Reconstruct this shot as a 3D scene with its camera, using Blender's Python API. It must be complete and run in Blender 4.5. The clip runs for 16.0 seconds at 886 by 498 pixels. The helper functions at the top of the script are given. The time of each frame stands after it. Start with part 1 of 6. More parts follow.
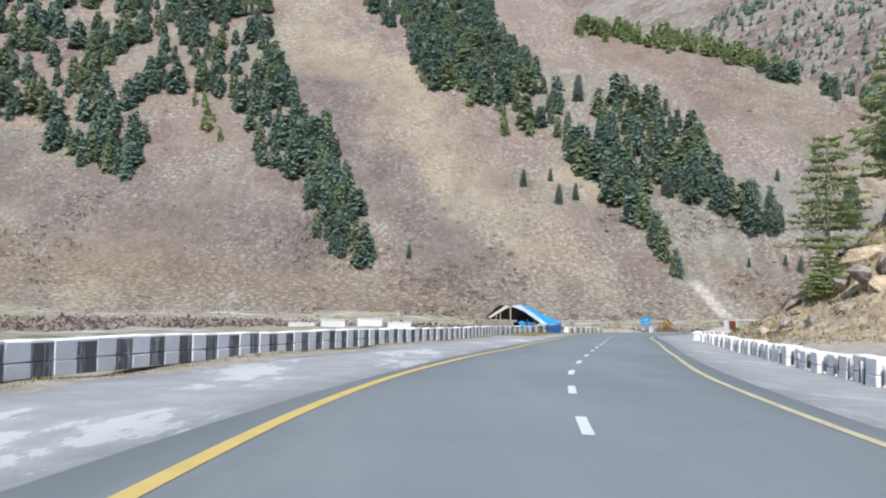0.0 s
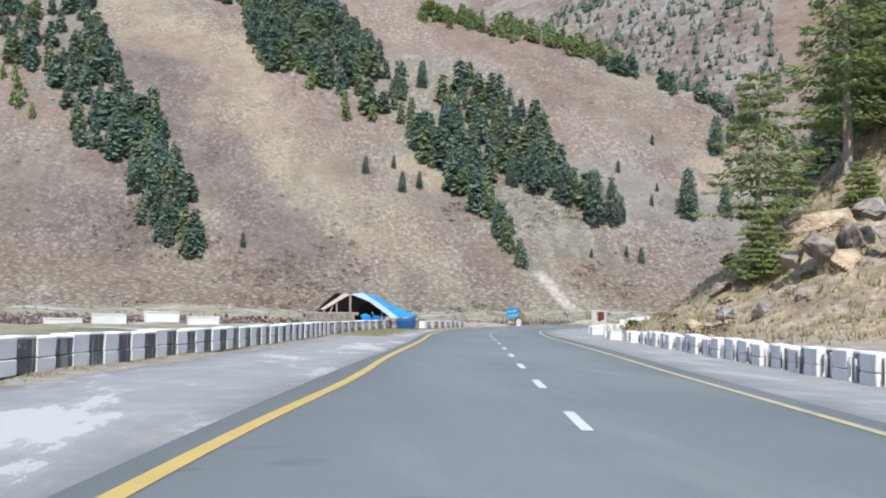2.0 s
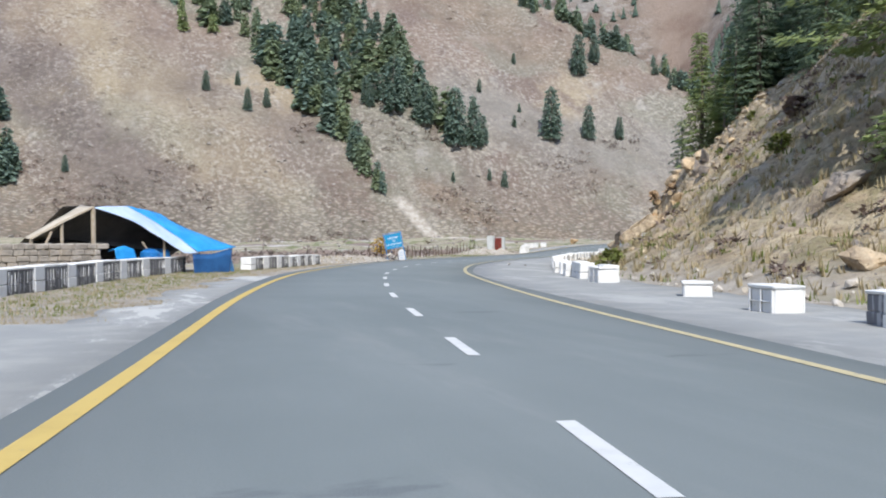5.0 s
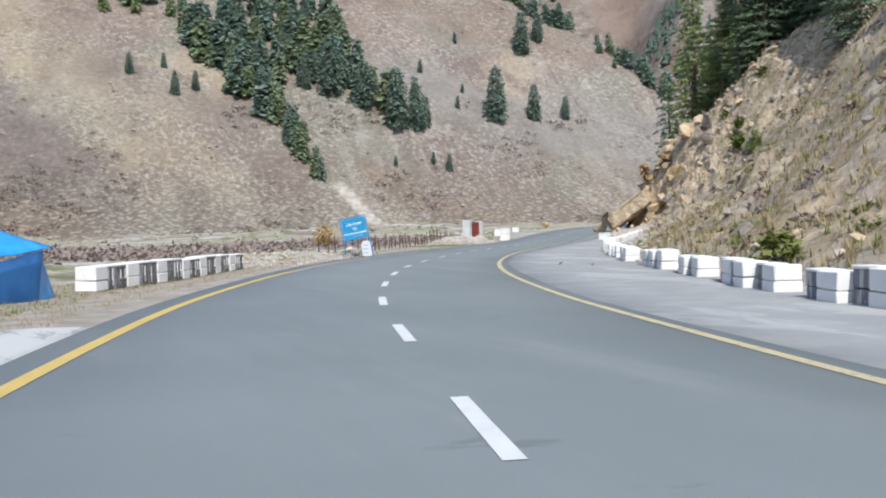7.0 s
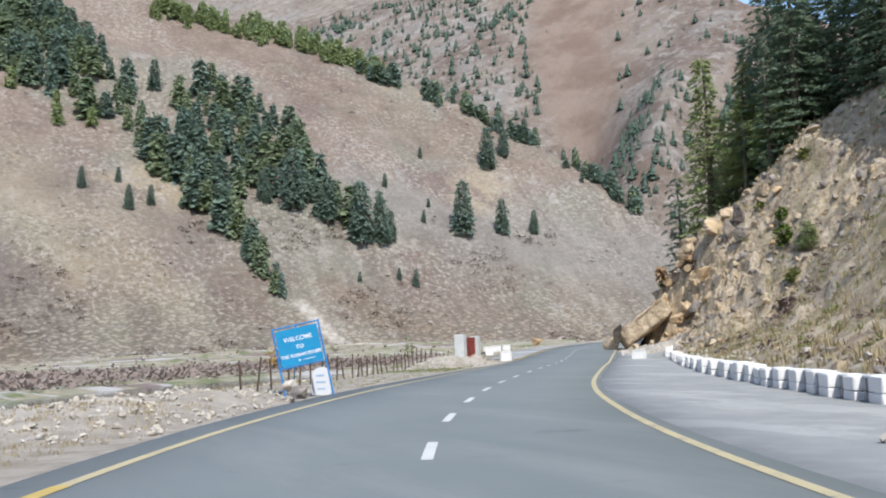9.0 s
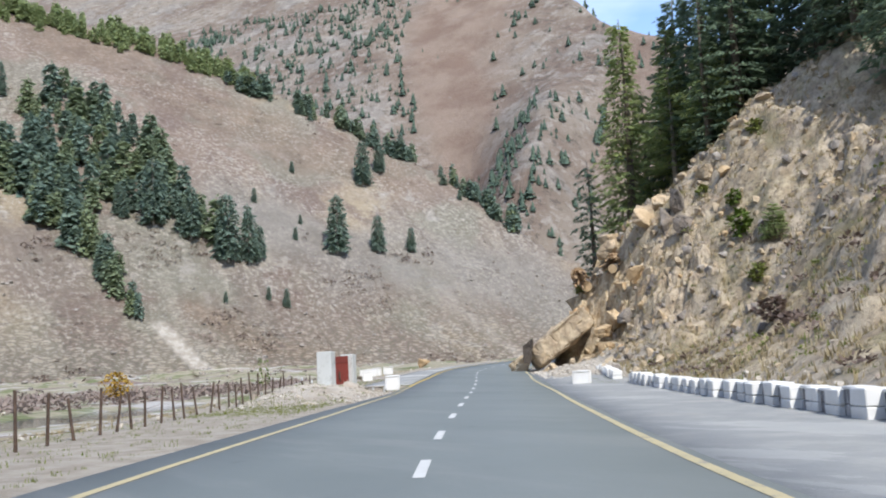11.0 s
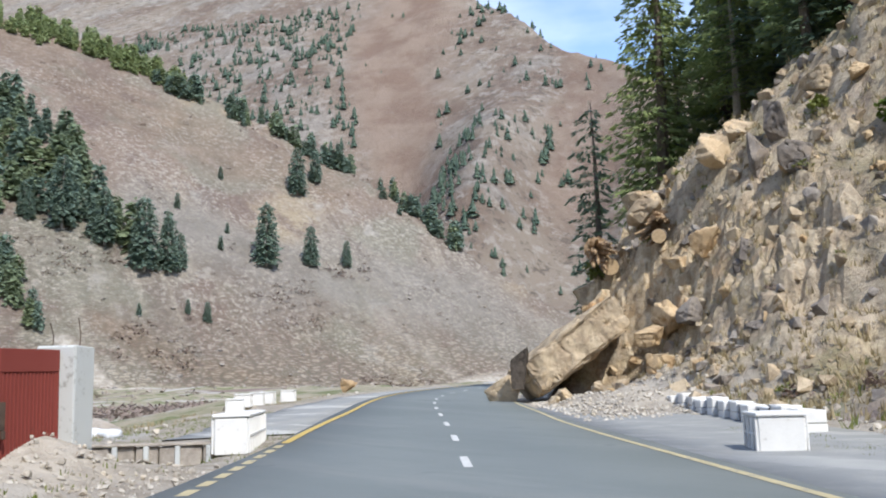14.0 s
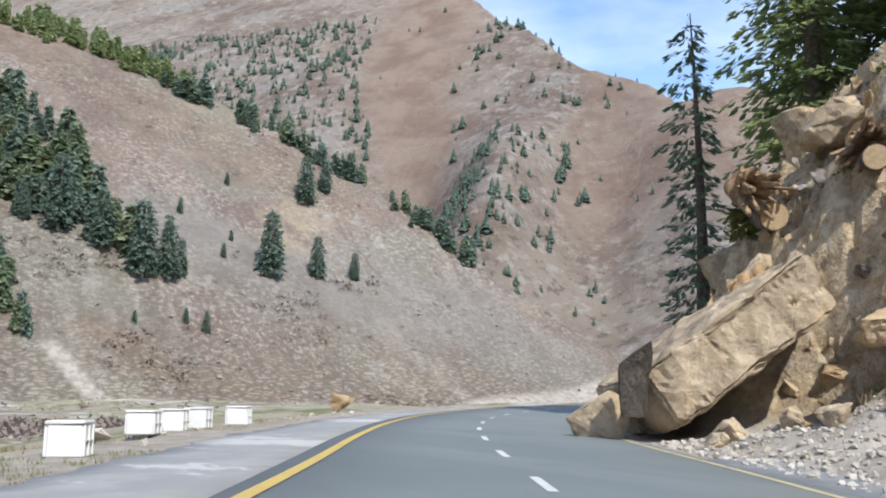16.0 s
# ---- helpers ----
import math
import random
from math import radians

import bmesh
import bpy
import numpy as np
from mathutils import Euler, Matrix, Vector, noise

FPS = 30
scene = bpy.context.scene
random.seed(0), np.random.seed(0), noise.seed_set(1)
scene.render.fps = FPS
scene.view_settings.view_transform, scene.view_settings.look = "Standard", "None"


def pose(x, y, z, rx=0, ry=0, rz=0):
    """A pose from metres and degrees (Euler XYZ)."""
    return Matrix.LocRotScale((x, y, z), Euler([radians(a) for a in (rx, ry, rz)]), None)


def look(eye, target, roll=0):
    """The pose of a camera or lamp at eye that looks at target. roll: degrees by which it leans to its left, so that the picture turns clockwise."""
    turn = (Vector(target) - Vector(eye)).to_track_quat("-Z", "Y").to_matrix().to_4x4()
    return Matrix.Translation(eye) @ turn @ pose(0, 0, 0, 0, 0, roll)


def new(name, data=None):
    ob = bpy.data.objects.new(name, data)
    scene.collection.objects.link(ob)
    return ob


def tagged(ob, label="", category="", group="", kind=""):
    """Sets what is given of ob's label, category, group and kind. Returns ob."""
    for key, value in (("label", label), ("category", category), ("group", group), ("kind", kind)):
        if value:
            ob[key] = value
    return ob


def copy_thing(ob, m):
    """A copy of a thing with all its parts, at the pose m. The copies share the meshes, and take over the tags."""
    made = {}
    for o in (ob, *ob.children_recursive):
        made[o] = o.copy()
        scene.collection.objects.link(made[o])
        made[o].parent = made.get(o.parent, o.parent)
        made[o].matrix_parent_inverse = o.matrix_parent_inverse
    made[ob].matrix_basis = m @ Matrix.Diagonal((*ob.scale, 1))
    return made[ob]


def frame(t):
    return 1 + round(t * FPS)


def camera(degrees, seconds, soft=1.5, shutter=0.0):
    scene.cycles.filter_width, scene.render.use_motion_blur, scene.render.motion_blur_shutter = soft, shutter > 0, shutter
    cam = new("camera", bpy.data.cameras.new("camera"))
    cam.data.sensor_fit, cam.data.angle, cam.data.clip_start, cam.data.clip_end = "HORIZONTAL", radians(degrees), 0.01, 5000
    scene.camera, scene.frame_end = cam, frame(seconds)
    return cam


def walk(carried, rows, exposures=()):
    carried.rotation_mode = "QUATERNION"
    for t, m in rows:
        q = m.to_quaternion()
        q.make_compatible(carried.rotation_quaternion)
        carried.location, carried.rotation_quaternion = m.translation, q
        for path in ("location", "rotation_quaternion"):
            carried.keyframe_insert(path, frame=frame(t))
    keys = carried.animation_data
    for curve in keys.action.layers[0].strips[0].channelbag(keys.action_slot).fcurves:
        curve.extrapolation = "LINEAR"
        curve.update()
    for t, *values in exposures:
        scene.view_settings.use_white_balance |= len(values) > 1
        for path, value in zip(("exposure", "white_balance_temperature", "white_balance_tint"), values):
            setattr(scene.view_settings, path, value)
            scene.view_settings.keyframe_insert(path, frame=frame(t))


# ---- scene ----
EXPOSURE = 1.20
cam = camera(50.230, 16.0, soft=2.0)


def TURN(yaw, pitch, roll):
    """Compass turn to the right, tilt up and lean, in degrees."""
    return pose(0, 0, 0, 0, 0, -yaw) @ pose(0, 0, 0, 90 + pitch, 0, 0) @ pose(0, 0, 0, 0, 0, roll)


PATH = [
    (0.0, pose(0.000, -0.000, 1.299) @ TURN(0.048, 4.180, 1.380)),
    (0.5, pose(-0.023, 6.263, 1.300) @ TURN(2.857, 4.028, 1.607)),
    (1.0, pose(0.362, 12.524, 1.299) @ TURN(5.697, 4.015, 1.407)),
    (1.5, pose(1.060, 18.766, 1.295) @ TURN(8.052, 3.948, 0.882)),
    (2.0, pose(1.963, 24.993, 1.292) @ TURN(9.665, 3.922, 0.945)),
    (2.5, pose(2.976, 31.210, 1.291) @ TURN(11.338, 4.136, 0.934)),
    (3.0, pose(4.067, 37.390, 1.293) @ TURN(13.076, 4.150, 1.102)),
    (3.5, pose(5.217, 43.504, 1.294) @ TURN(14.330, 3.934, 1.046)),
    (4.0, pose(6.407, 49.546, 1.294) @ TURN(16.162, 2.583, 0.875)),
    (4.5, pose(7.617, 55.512, 1.293) @ TURN(17.626, 1.100, 0.471)),
    (5.0, pose(8.846, 61.400, 1.294) @ TURN(18.552, -0.330, 0.039)),
    (5.2, pose(9.343, 63.732, 1.295) @ TURN(19.234, -1.183, -0.272)),
    (5.7, pose(10.594, 69.510, 1.300) @ TURN(20.212, -2.140, -0.688)),
    (6.2, pose(11.852, 75.215, 1.309) @ TURN(21.181, -2.367, -1.047)),
    (6.8, pose(13.403, 81.968, 1.322) @ TURN(22.062, -1.598, -1.323)),
    (7.3, pose(14.797, 87.517, 1.332) @ TURN(22.336, -0.024, -1.355)),
    (7.5, pose(15.397, 89.714, 1.335) @ TURN(22.098, 1.272, -1.273)),
    (8.0, pose(17.045, 95.146, 1.336) @ TURN(22.325, 3.506, -1.218)),
    (8.5, pose(18.940, 100.485, 1.327) @ TURN(23.178, 4.893, -1.515)),
    (9.0, pose(21.033, 105.755, 1.311) @ TURN(24.603, 5.958, -1.802)),
    (9.5, pose(23.274, 110.977, 1.294) @ TURN(26.552, 6.699, -1.846)),
    (10.0, pose(25.711, 116.128, 1.281) @ TURN(28.898, 6.752, -2.186)),
    (10.2, pose(26.755, 118.163, 1.278) @ TURN(29.908, 6.788, -2.253)),
    (10.7, pose(29.509, 123.192, 1.274) @ TURN(31.540, 6.917, -2.510)),
    (11.2, pose(32.393, 128.164, 1.272) @ TURN(32.715, 7.161, -2.731)),
    (11.8, pose(35.933, 134.084, 1.268) @ TURN(33.767, 7.520, -2.772)),
    (12.3, pose(38.918, 138.991, 1.263) @ TURN(34.549, 7.802, -2.470)),
    (12.5, pose(40.120, 140.941, 1.260) @ TURN(34.886, 7.955, -2.402)),
    (13.0, pose(43.162, 145.753, 1.257) @ TURN(35.952, 8.241, -1.594)),
    (13.5, pose(46.258, 150.449, 1.260) @ TURN(36.532, 8.353, -1.011)),
    (14.0, pose(49.323, 155.082, 1.270) @ TURN(36.129, 8.401, -1.482)),
    (14.5, pose(52.281, 159.722, 1.285) @ TURN(35.222, 8.642, -1.678)),
    (15.0, pose(55.171, 164.408, 1.301) @ TURN(34.749, 9.035, -0.911)),
    (15.5, pose(58.077, 169.143, 1.313) @ TURN(34.927, 9.431, -0.130)),
    (16.0, pose(61.139, 173.806, 1.319) @ TURN(35.534, 9.651, 0.244)),
]
walk(cam, PATH, [(0.0, EXPOSURE), (16.0, EXPOSURE)])

# ---- light ----
SUN_AZ, SUN_EL = 189.0, 48.0  # compass from +y towards +x, and height, in degrees
world = bpy.data.worlds.new("sky")
scene.world = world
world.use_nodes = True
wn = world.node_tree
sky = wn.nodes.new("ShaderNodeTexSky")
sky.sky_type = "NISHITA"
sky.sun_disc = False
sky.sun_elevation = radians(SUN_EL)
sky.sun_rotation = radians(SUN_AZ)
sky.altitude = 2400
sky.air_density = 1.0
sky.dust_density = 1.3
wtex = wn.nodes.new("ShaderNodeTexCoord")
wmap = wn.nodes.new("ShaderNodeMapping")
wmap.inputs["Scale"].default_value = (1.6, 1.6, 4.5)
cloud = wn.nodes.new("ShaderNodeTexNoise")
cloud.inputs["Scale"].default_value, cloud.inputs["Detail"].default_value = 1.7, 7
thin = wn.nodes.new("ShaderNodeMapRange")
for key, value in (("From Min", 0.45), ("From Max", 0.78), ("To Min", 0.0), ("To Max", 0.55)):
    thin.inputs[key].default_value = value
veil = wn.nodes.new("ShaderNodeMix")
veil.data_type = "RGBA"
veil.inputs["B"].default_value = (5.9, 5.95, 6.0, 1)
wn.links.new(wtex.outputs["Generated"], wmap.inputs["Vector"])
wn.links.new(wmap.outputs[0], cloud.inputs["Vector"])
wn.links.new(cloud.outputs["Fac"], thin.inputs["Value"])
wn.links.new(thin.outputs["Result"], veil.inputs["Factor"])
wn.links.new(sky.outputs[0], veil.inputs["A"])
wn.links.new(veil.outputs["Result"], wn.nodes["Background"].inputs[0])
wn.nodes["Background"].inputs[1].default_value = 0.15
sun_data = bpy.data.lights.new("sun", "SUN")
sun_data.energy = 2.25
sun_data.angle = radians(0.5)
sun_data.color = (1.0, 0.965, 0.91)
sun = new("sun", sun_data)
sa, se = radians(SUN_AZ), radians(SUN_EL)
sun.matrix_world = look((100, 0, 300), (100 - 100 * math.sin(sa) * math.cos(se), -100 * math.cos(sa) * math.cos(se), 300 - 100 * math.sin(se)))

# ---- materials ----
class Mat:
    """A small node-graph writer: every value is a socket or a constant."""

    def __init__(self, name, rough=0.85, metal=0.0, spec=0.3):
        self.m = bpy.data.materials.new(name)
        self.m.use_nodes = True
        self.t = self.m.node_tree
        self.b = self.t.nodes["Principled BSDF"]
        self.b.inputs["Roughness"].default_value = rough
        self.b.inputs["Metallic"].default_value = metal
        self.b.inputs["Specular IOR Level"].default_value = spec
        self.geo = self.t.nodes.new("ShaderNodeNewGeometry")
        self.pos = self.geo.outputs["Position"]

    def put(self, socket, value):
        if isinstance(value, bpy.types.NodeSocket):
            self.t.links.new(value, socket)
        elif isinstance(value, (tuple, list)) and len(value) == 3 and socket.type == "RGBA":
            socket.default_value = (*value, 1)
        else:
            socket.default_value = value

    def scaled(self, v, sx, sy, sz, rz=0.0):
        n = self.t.nodes.new("ShaderNodeMapping")
        n.inputs["Scale"].default_value = (sx, sy, sz)
        n.inputs["Rotation"].default_value = (0, 0, rz)
        self.put(n.inputs["Vector"], v)
        return n.outputs[0]

    def noise(self, scale, detail=4, rough=0.6, vec=None, distort=0.0):
        n = self.t.nodes.new("ShaderNodeTexNoise")
        n.inputs["Scale"].default_value = scale
        n.inputs["Detail"].default_value = detail
        n.inputs["Roughness"].default_value = rough
        n.inputs["Distortion"].default_value = distort
        self.put(n.inputs["Vector"], vec or self.pos)
        return n.outputs["Fac"]

    def cells(self, scale, vec=None, feature="F1", out="Distance"):
        n = self.t.nodes.new("ShaderNodeTexVoronoi")
        n.feature = feature
        n.inputs["Scale"].default_value = scale
        self.put(n.inputs["Vector"], vec or self.pos)
        return n.outputs[out]

    def step(self, v, lo, hi, a=0.0, b=1.0):
        n = self.t.nodes.new("ShaderNodeMapRange")
        n.interpolation_type = "SMOOTHSTEP"
        self.put(n.inputs["Value"], v)
        for k, x in (("From Min", lo), ("From Max", hi), ("To Min", a), ("To Max", b)):
            n.inputs[k].default_value = x
        return n.outputs["Result"]

    def math(self, op, a, b=0.0):
        n = self.t.nodes.new("ShaderNodeMath")
        n.operation = op
        self.put(n.inputs[0], a)
        self.put(n.inputs[1], b)
        return n.outputs[0]

    def mix(self, f, a, b):
        n = self.t.nodes.new("ShaderNodeMix")
        n.data_type = "RGBA"
        self.put(n.inputs["Factor"], f)
        self.put(n.inputs["A"], a)
        self.put(n.inputs["B"], b)
        return n.outputs["Result"]

    def attr(self, name):
        n = self.t.nodes.new("ShaderNodeAttribute")
        n.attribute_name = name
        return n.outputs["Fac"]

    def island(self):
        return self.geo.outputs["Random Per Island"]

    def random(self):
        return self.t.nodes.new("ShaderNodeObjectInfo").outputs["Random"]

    def bump(self, height, strength=0.5, distance=0.1):
        n = self.t.nodes.new("ShaderNodeBump")
        n.inputs["Strength"].default_value = strength
        n.inputs["Distance"].default_value = distance
        self.put(n.inputs["Height"], height)
        self.put(self.b.inputs["Normal"], n.outputs[0])

    def done(self, colour, rough=None):
        self.put(self.b.inputs["Base Color"], colour)
        if rough is not None:
            self.put(self.b.inputs["Roughness"], rough)
        return self.m


def plain(name, a, b, scale=3.0, rough=0.8, metal=0.0, bump=0.2, dist=0.02, spec=0.3):
    """Two close tones mixed by two scales of noise, with a fine relief."""
    k = Mat(name, rough, metal, spec)
    f = k.math("ADD", k.math("MULTIPLY", k.noise(scale, 5), 0.65), k.math("MULTIPLY", k.noise(scale * 9, 3), 0.35))
    k.bump(k.noise(scale * 8, 4), bump, dist)
    return k.done(k.mix(k.step(f, 0.35, 0.65), a, b))


def make_asphalt():
    k = Mat("asphalt", 0.68, spec=0.35)
    big = k.noise(0.10, 5)
    lane = k.noise(0.5, 5, vec=k.scaled(k.pos, 1, 0.10, 1, 0.45))
    grain = k.noise(60, 3)
    dust = k.step(k.noise(0.30, 6, 0.7, vec=k.scaled(k.pos, 1.5, 0.25, 1, 0.4)), 0.52, 0.68)
    spots = k.step(k.noise(0.55, 5, 0.6, vec=k.scaled(k.pos, 0.7, 1.5, 1, 0.3)), 0.645, 0.70)
    c = k.mix(k.step(big, 0.35, 0.65), (0.130, 0.152, 0.151), (0.158, 0.180, 0.178))
    c = k.mix(k.math("MULTIPLY", k.step(lane, 0.4, 0.7), 0.45), c, (0.184, 0.204, 0.202))
    c = k.mix(k.math("MULTIPLY", dust, 0.28), c, (0.260, 0.265, 0.255))
    c = k.mix(k.math("MULTIPLY", spots, 0.55), c, (0.080, 0.092, 0.100))
    c = k.mix(k.math("MULTIPLY", k.step(grain, 0.35, 0.7), 0.25), c, (0.22, 0.235, 0.235))
    k.bump(grain, 0.25, 0.01)
    return k.done(c)


def make_shoulder(name, patchy):
    k = Mat(name, 0.9, spec=0.2)
    stretch = k.scaled(k.pos, 1.0, 0.30, 1.0, 0.35)
    n = k.noise(0.36, 9, 0.70, vec=stretch, distort=0.15)
    pale = k.step(n, 0.552, 0.566)
    thin = k.step(n, 0.50, 0.552)
    dust = k.step(k.noise(0.9, 5), 0.4, 0.7)
    dirt = k.step(k.noise(0.22, 6, 0.65), 0.55, 0.70)
    chips = k.step(k.cells(2.3), 0.05, 0.09, 1, 0)
    grain = k.noise(35, 3)
    c = k.mix(dust, (0.232, 0.240, 0.236), (0.296, 0.298, 0.284))
    c = k.mix(k.math("MULTIPLY", dirt, 0.5), c, (0.335, 0.315, 0.280))
    c = k.mix(k.math("MULTIPLY", thin, 0.35 * patchy), c, (0.370, 0.372, 0.365))
    c = k.mix(k.math("MULTIPLY", pale, 0.85 * patchy), c, (0.455, 0.455, 0.430))
    c = k.mix(k.math("MULTIPLY", chips, 0.35), c, (0.15, 0.15, 0.148))
    c = k.mix(k.math("MULTIPLY", grain, 0.25), c, (0.38, 0.375, 0.36))
    k.bump(k.math("ADD", grain, k.math("MULTIPLY", pale, 0.8)), 0.4, 0.02)
    return k.done(c)


def make_paint(name, colour, under, wear=0.55, scale=2.2, streaks=0.0):
    k = Mat(name, 0.8, spec=0.25)
    n = k.math("ADD", k.math("MULTIPLY", k.noise(scale, 6, 0.7), 0.7), k.math("MULTIPLY", k.noise(scale * 8, 4, 0.7), 0.3))
    worn = k.step(n, wear, wear + 0.08)
    dirt = k.step(k.noise(scale * 0.5, 4), 0.35, 0.75)
    c = k.mix(k.math("MULTIPLY", dirt, 0.4), colour, tuple(0.72 * v for v in colour))
    c = k.mix(worn, c, under)
    if streaks:
        bars = k.step(k.noise(5.5, 3, 0.6, vec=k.scaled(k.pos, 1, 1, 0.10)), 0.52, 0.60, 0, streaks)
        c = k.mix(bars, c, tuple(min(1, 1.25 * v) for v in under))
    k.bump(k.noise(scale * 9, 5), 0.3, 0.012)
    return k.done(c)


def make_terrain():
    """Ground of the valley: dust, meadow, scree and rock slopes, told apart by the sheet's own fields."""
    k = Mat("terrain", 0.95, spec=0.15)
    p = k.pos
    # dusty verge
    dirt = k.mix(k.step(k.noise(1.3, 6), 0.35, 0.65), (0.290, 0.255, 0.208), (0.395, 0.358, 0.304))
    dirt = k.mix(k.step(k.cells(3.5), 0.0, 0.28, 0.55, 0), dirt, (0.433, 0.411, 0.382))
    # dry meadow
    mead = k.mix(k.step(k.noise(0.35, 6), 0.4, 0.62), (0.252, 0.234, 0.158), (0.327, 0.291, 0.219))
    mead = k.mix(k.step(k.noise(0.16, 5), 0.52, 0.60), mead, (0.151, 0.169, 0.083))
    mead = k.mix(k.step(k.noise(0.09, 5, vec=k.scaled(p, 0.35, 1.4, 1, -0.5)), 0.54, 0.60), mead, (0.394, 0.376, 0.351))
    mead = k.mix(k.step(k.noise(0.05, 5, vec=k.scaled(p, 0.25, 1.6, 1, -0.3)), 0.57, 0.63), mead, (0.197, 0.150, 0.135))
    # mountain scree: large patches, streaks down the fall line, rubble and terracettes
    fall = k.scaled(p, 0.060, 0.011, 0.012, 0.42)
    streak = k.noise(1.0, 8, 0.68, vec=fall, distort=0.8)
    patch = k.noise(0.011, 5, 0.6, vec=k.scaled(p, 1.0, 0.8, 1.0, 0.5))
    height = k.attr("height")
    warm = k.mix(k.step(streak, 0.38, 0.62), (0.168, 0.139, 0.116), (0.285, 0.250, 0.202))
    warm = k.mix(k.step(height, 0.25, 0.60, 0, 0.75), warm, (0.232, 0.168, 0.132))
    warm = k.mix(k.step(patch, 0.52, 0.66, 0, 0.75), warm, (0.370, 0.300, 0.200))
    warm = k.mix(k.step(k.noise(0.017, 7, 0.66, vec=k.scaled(p, 1, 0.5, 1)), 0.53, 0.60, 0, 0.85), warm, (0.165, 0.120, 0.102))
    warm = k.mix(k.step(k.noise(0.014, 6, 0.6, vec=k.scaled(p, 1, 1, 1, 2.0)), 0.50, 0.60, 0, 0.75), warm, (0.215, 0.205, 0.160))
    warm = k.mix(k.step(k.noise(0.05, 6, 0.7, vec=k.scaled(p, 1.0, 0.3, 1, 0.4)), 0.58, 0.66, 0, 0.7), warm, (0.345, 0.318, 0.280))
    brown = k.math("MULTIPLY", k.step(k.noise(0.009, 6, 0.65), 0.45, 0.58, 0, 0.75), k.step(height, 0.10, 0.45, 1.0, 0.2))
    warm = k.mix(brown, warm, (0.190, 0.142, 0.118))
    ragged = k.noise(0.06, 7, 0.72)
    for field, dark, pale, most in (("ochre", (0.270, 0.214, 0.142), (0.385, 0.318, 0.212), 0.65), ("plum", (0.112, 0.090, 0.080), (0.198, 0.163, 0.142), 0.95),
                                    ("russet", (0.150, 0.108, 0.080), (0.245, 0.182, 0.136), 0.85), ("grey", (0.195, 0.178, 0.156), (0.270, 0.248, 0.218), 0.8)):
        tone = k.mix(k.step(ragged, 0.36, 0.64), dark, pale)
        warm = k.mix(k.math("MULTIPLY", k.attr(field), k.step(k.noise(0.03, 6, 0.7), 0.30, 0.52, 0.45, most)), warm, tone)
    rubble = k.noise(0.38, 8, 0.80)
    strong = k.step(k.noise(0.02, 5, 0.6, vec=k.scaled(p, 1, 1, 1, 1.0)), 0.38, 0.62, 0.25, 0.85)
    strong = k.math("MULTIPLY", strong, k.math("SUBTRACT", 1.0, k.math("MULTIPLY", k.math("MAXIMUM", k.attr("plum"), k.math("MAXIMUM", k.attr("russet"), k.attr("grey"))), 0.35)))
    # lit tops and shaded gaps of the rubble are painted as pale and dark
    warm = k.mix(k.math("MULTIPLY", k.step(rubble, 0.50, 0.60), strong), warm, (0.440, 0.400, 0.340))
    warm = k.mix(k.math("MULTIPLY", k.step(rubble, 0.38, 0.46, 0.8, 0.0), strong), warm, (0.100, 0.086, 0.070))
    wob = k.t.nodes.new("ShaderNodeTexNoise")
    wob.inputs["Scale"].default_value, wob.inputs["Detail"].default_value = 0.09, 5
    k.put(wob.inputs["Vector"], p)
    warp = k.t.nodes.new("ShaderNodeVectorMath")
    warp.operation = "MULTIPLY_ADD"
    warp.inputs[1].default_value = (9, 9, 9)
    k.put(warp.inputs[0], wob.outputs["Color"])
    k.put(warp.inputs[2], p)
    net = k.cells(0.40, vec=k.scaled(warp.outputs[0], 0.45, 1.0, 1.4, 0.25), feature="DISTANCE_TO_EDGE")
    low = k.step(height, 0.02, 0.22, 1.0, 0.12)
    # terracettes: shaded edges and lit cells are put into the colour
    warm = k.mix(k.math("MULTIPLY", k.step(net, 0.02, 0.16, 0.75, 0.0), low), warm, (0.150, 0.135, 0.098))
    warm = k.mix(k.math("MULTIPLY", k.step(k.math("ADD", net, k.math("MULTIPLY", rubble, 0.25)), 0.24, 0.46, 0.0, 0.55), low), warm, (0.375, 0.325, 0.245))
    warm = k.mix(k.step(k.noise(0.12, 6, 0.75), 0.60, 0.70, 0, 0.7), warm, (0.125, 0.097, 0.085))
    # far mountain: brown earth, grey rubble chutes
    far = k.mix(k.step(k.noise(0.008, 7, 0.65), 0.40, 0.60), (0.152, 0.112, 0.088), (0.226, 0.188, 0.150))
    far = k.mix(k.step(k.noise(0.011, 8, 0.68, vec=k.scaled(p, 1, 1, 0.3, 0.9)), 0.50, 0.60, 0, 0.75), far, (0.225, 0.205, 0.182))
    far = k.mix(k.step(k.noise(0.06, 8, 0.78), 0.50, 0.60, 0, 0.7), far, (0.310, 0.285, 0.250))
    far = k.mix(k.step(k.noise(0.075, 7, 0.78), 0.53, 0.60, 0, 0.8), far, (0.105, 0.088, 0.072))
    soil = k.mix(k.step(k.noise(0.02, 6, 0.65, vec=k.scaled(p, 1, 1, 0.35, 0.9)), 0.38, 0.62), (0.178, 0.122, 0.092), (0.236, 0.178, 0.138))
    far = k.mix(k.math("MULTIPLY", k.attr("earth"), k.step(k.noise(0.03, 7, 0.7), 0.62, 0.70, 0.95, 0.45)), far, soil)
    # rock and straw on the near hillside
    straw = k.mix(k.step(k.noise(0.55, 7, 0.72), 0.38, 0.62), (0.315, 0.245, 0.160), (0.480, 0.402, 0.275))
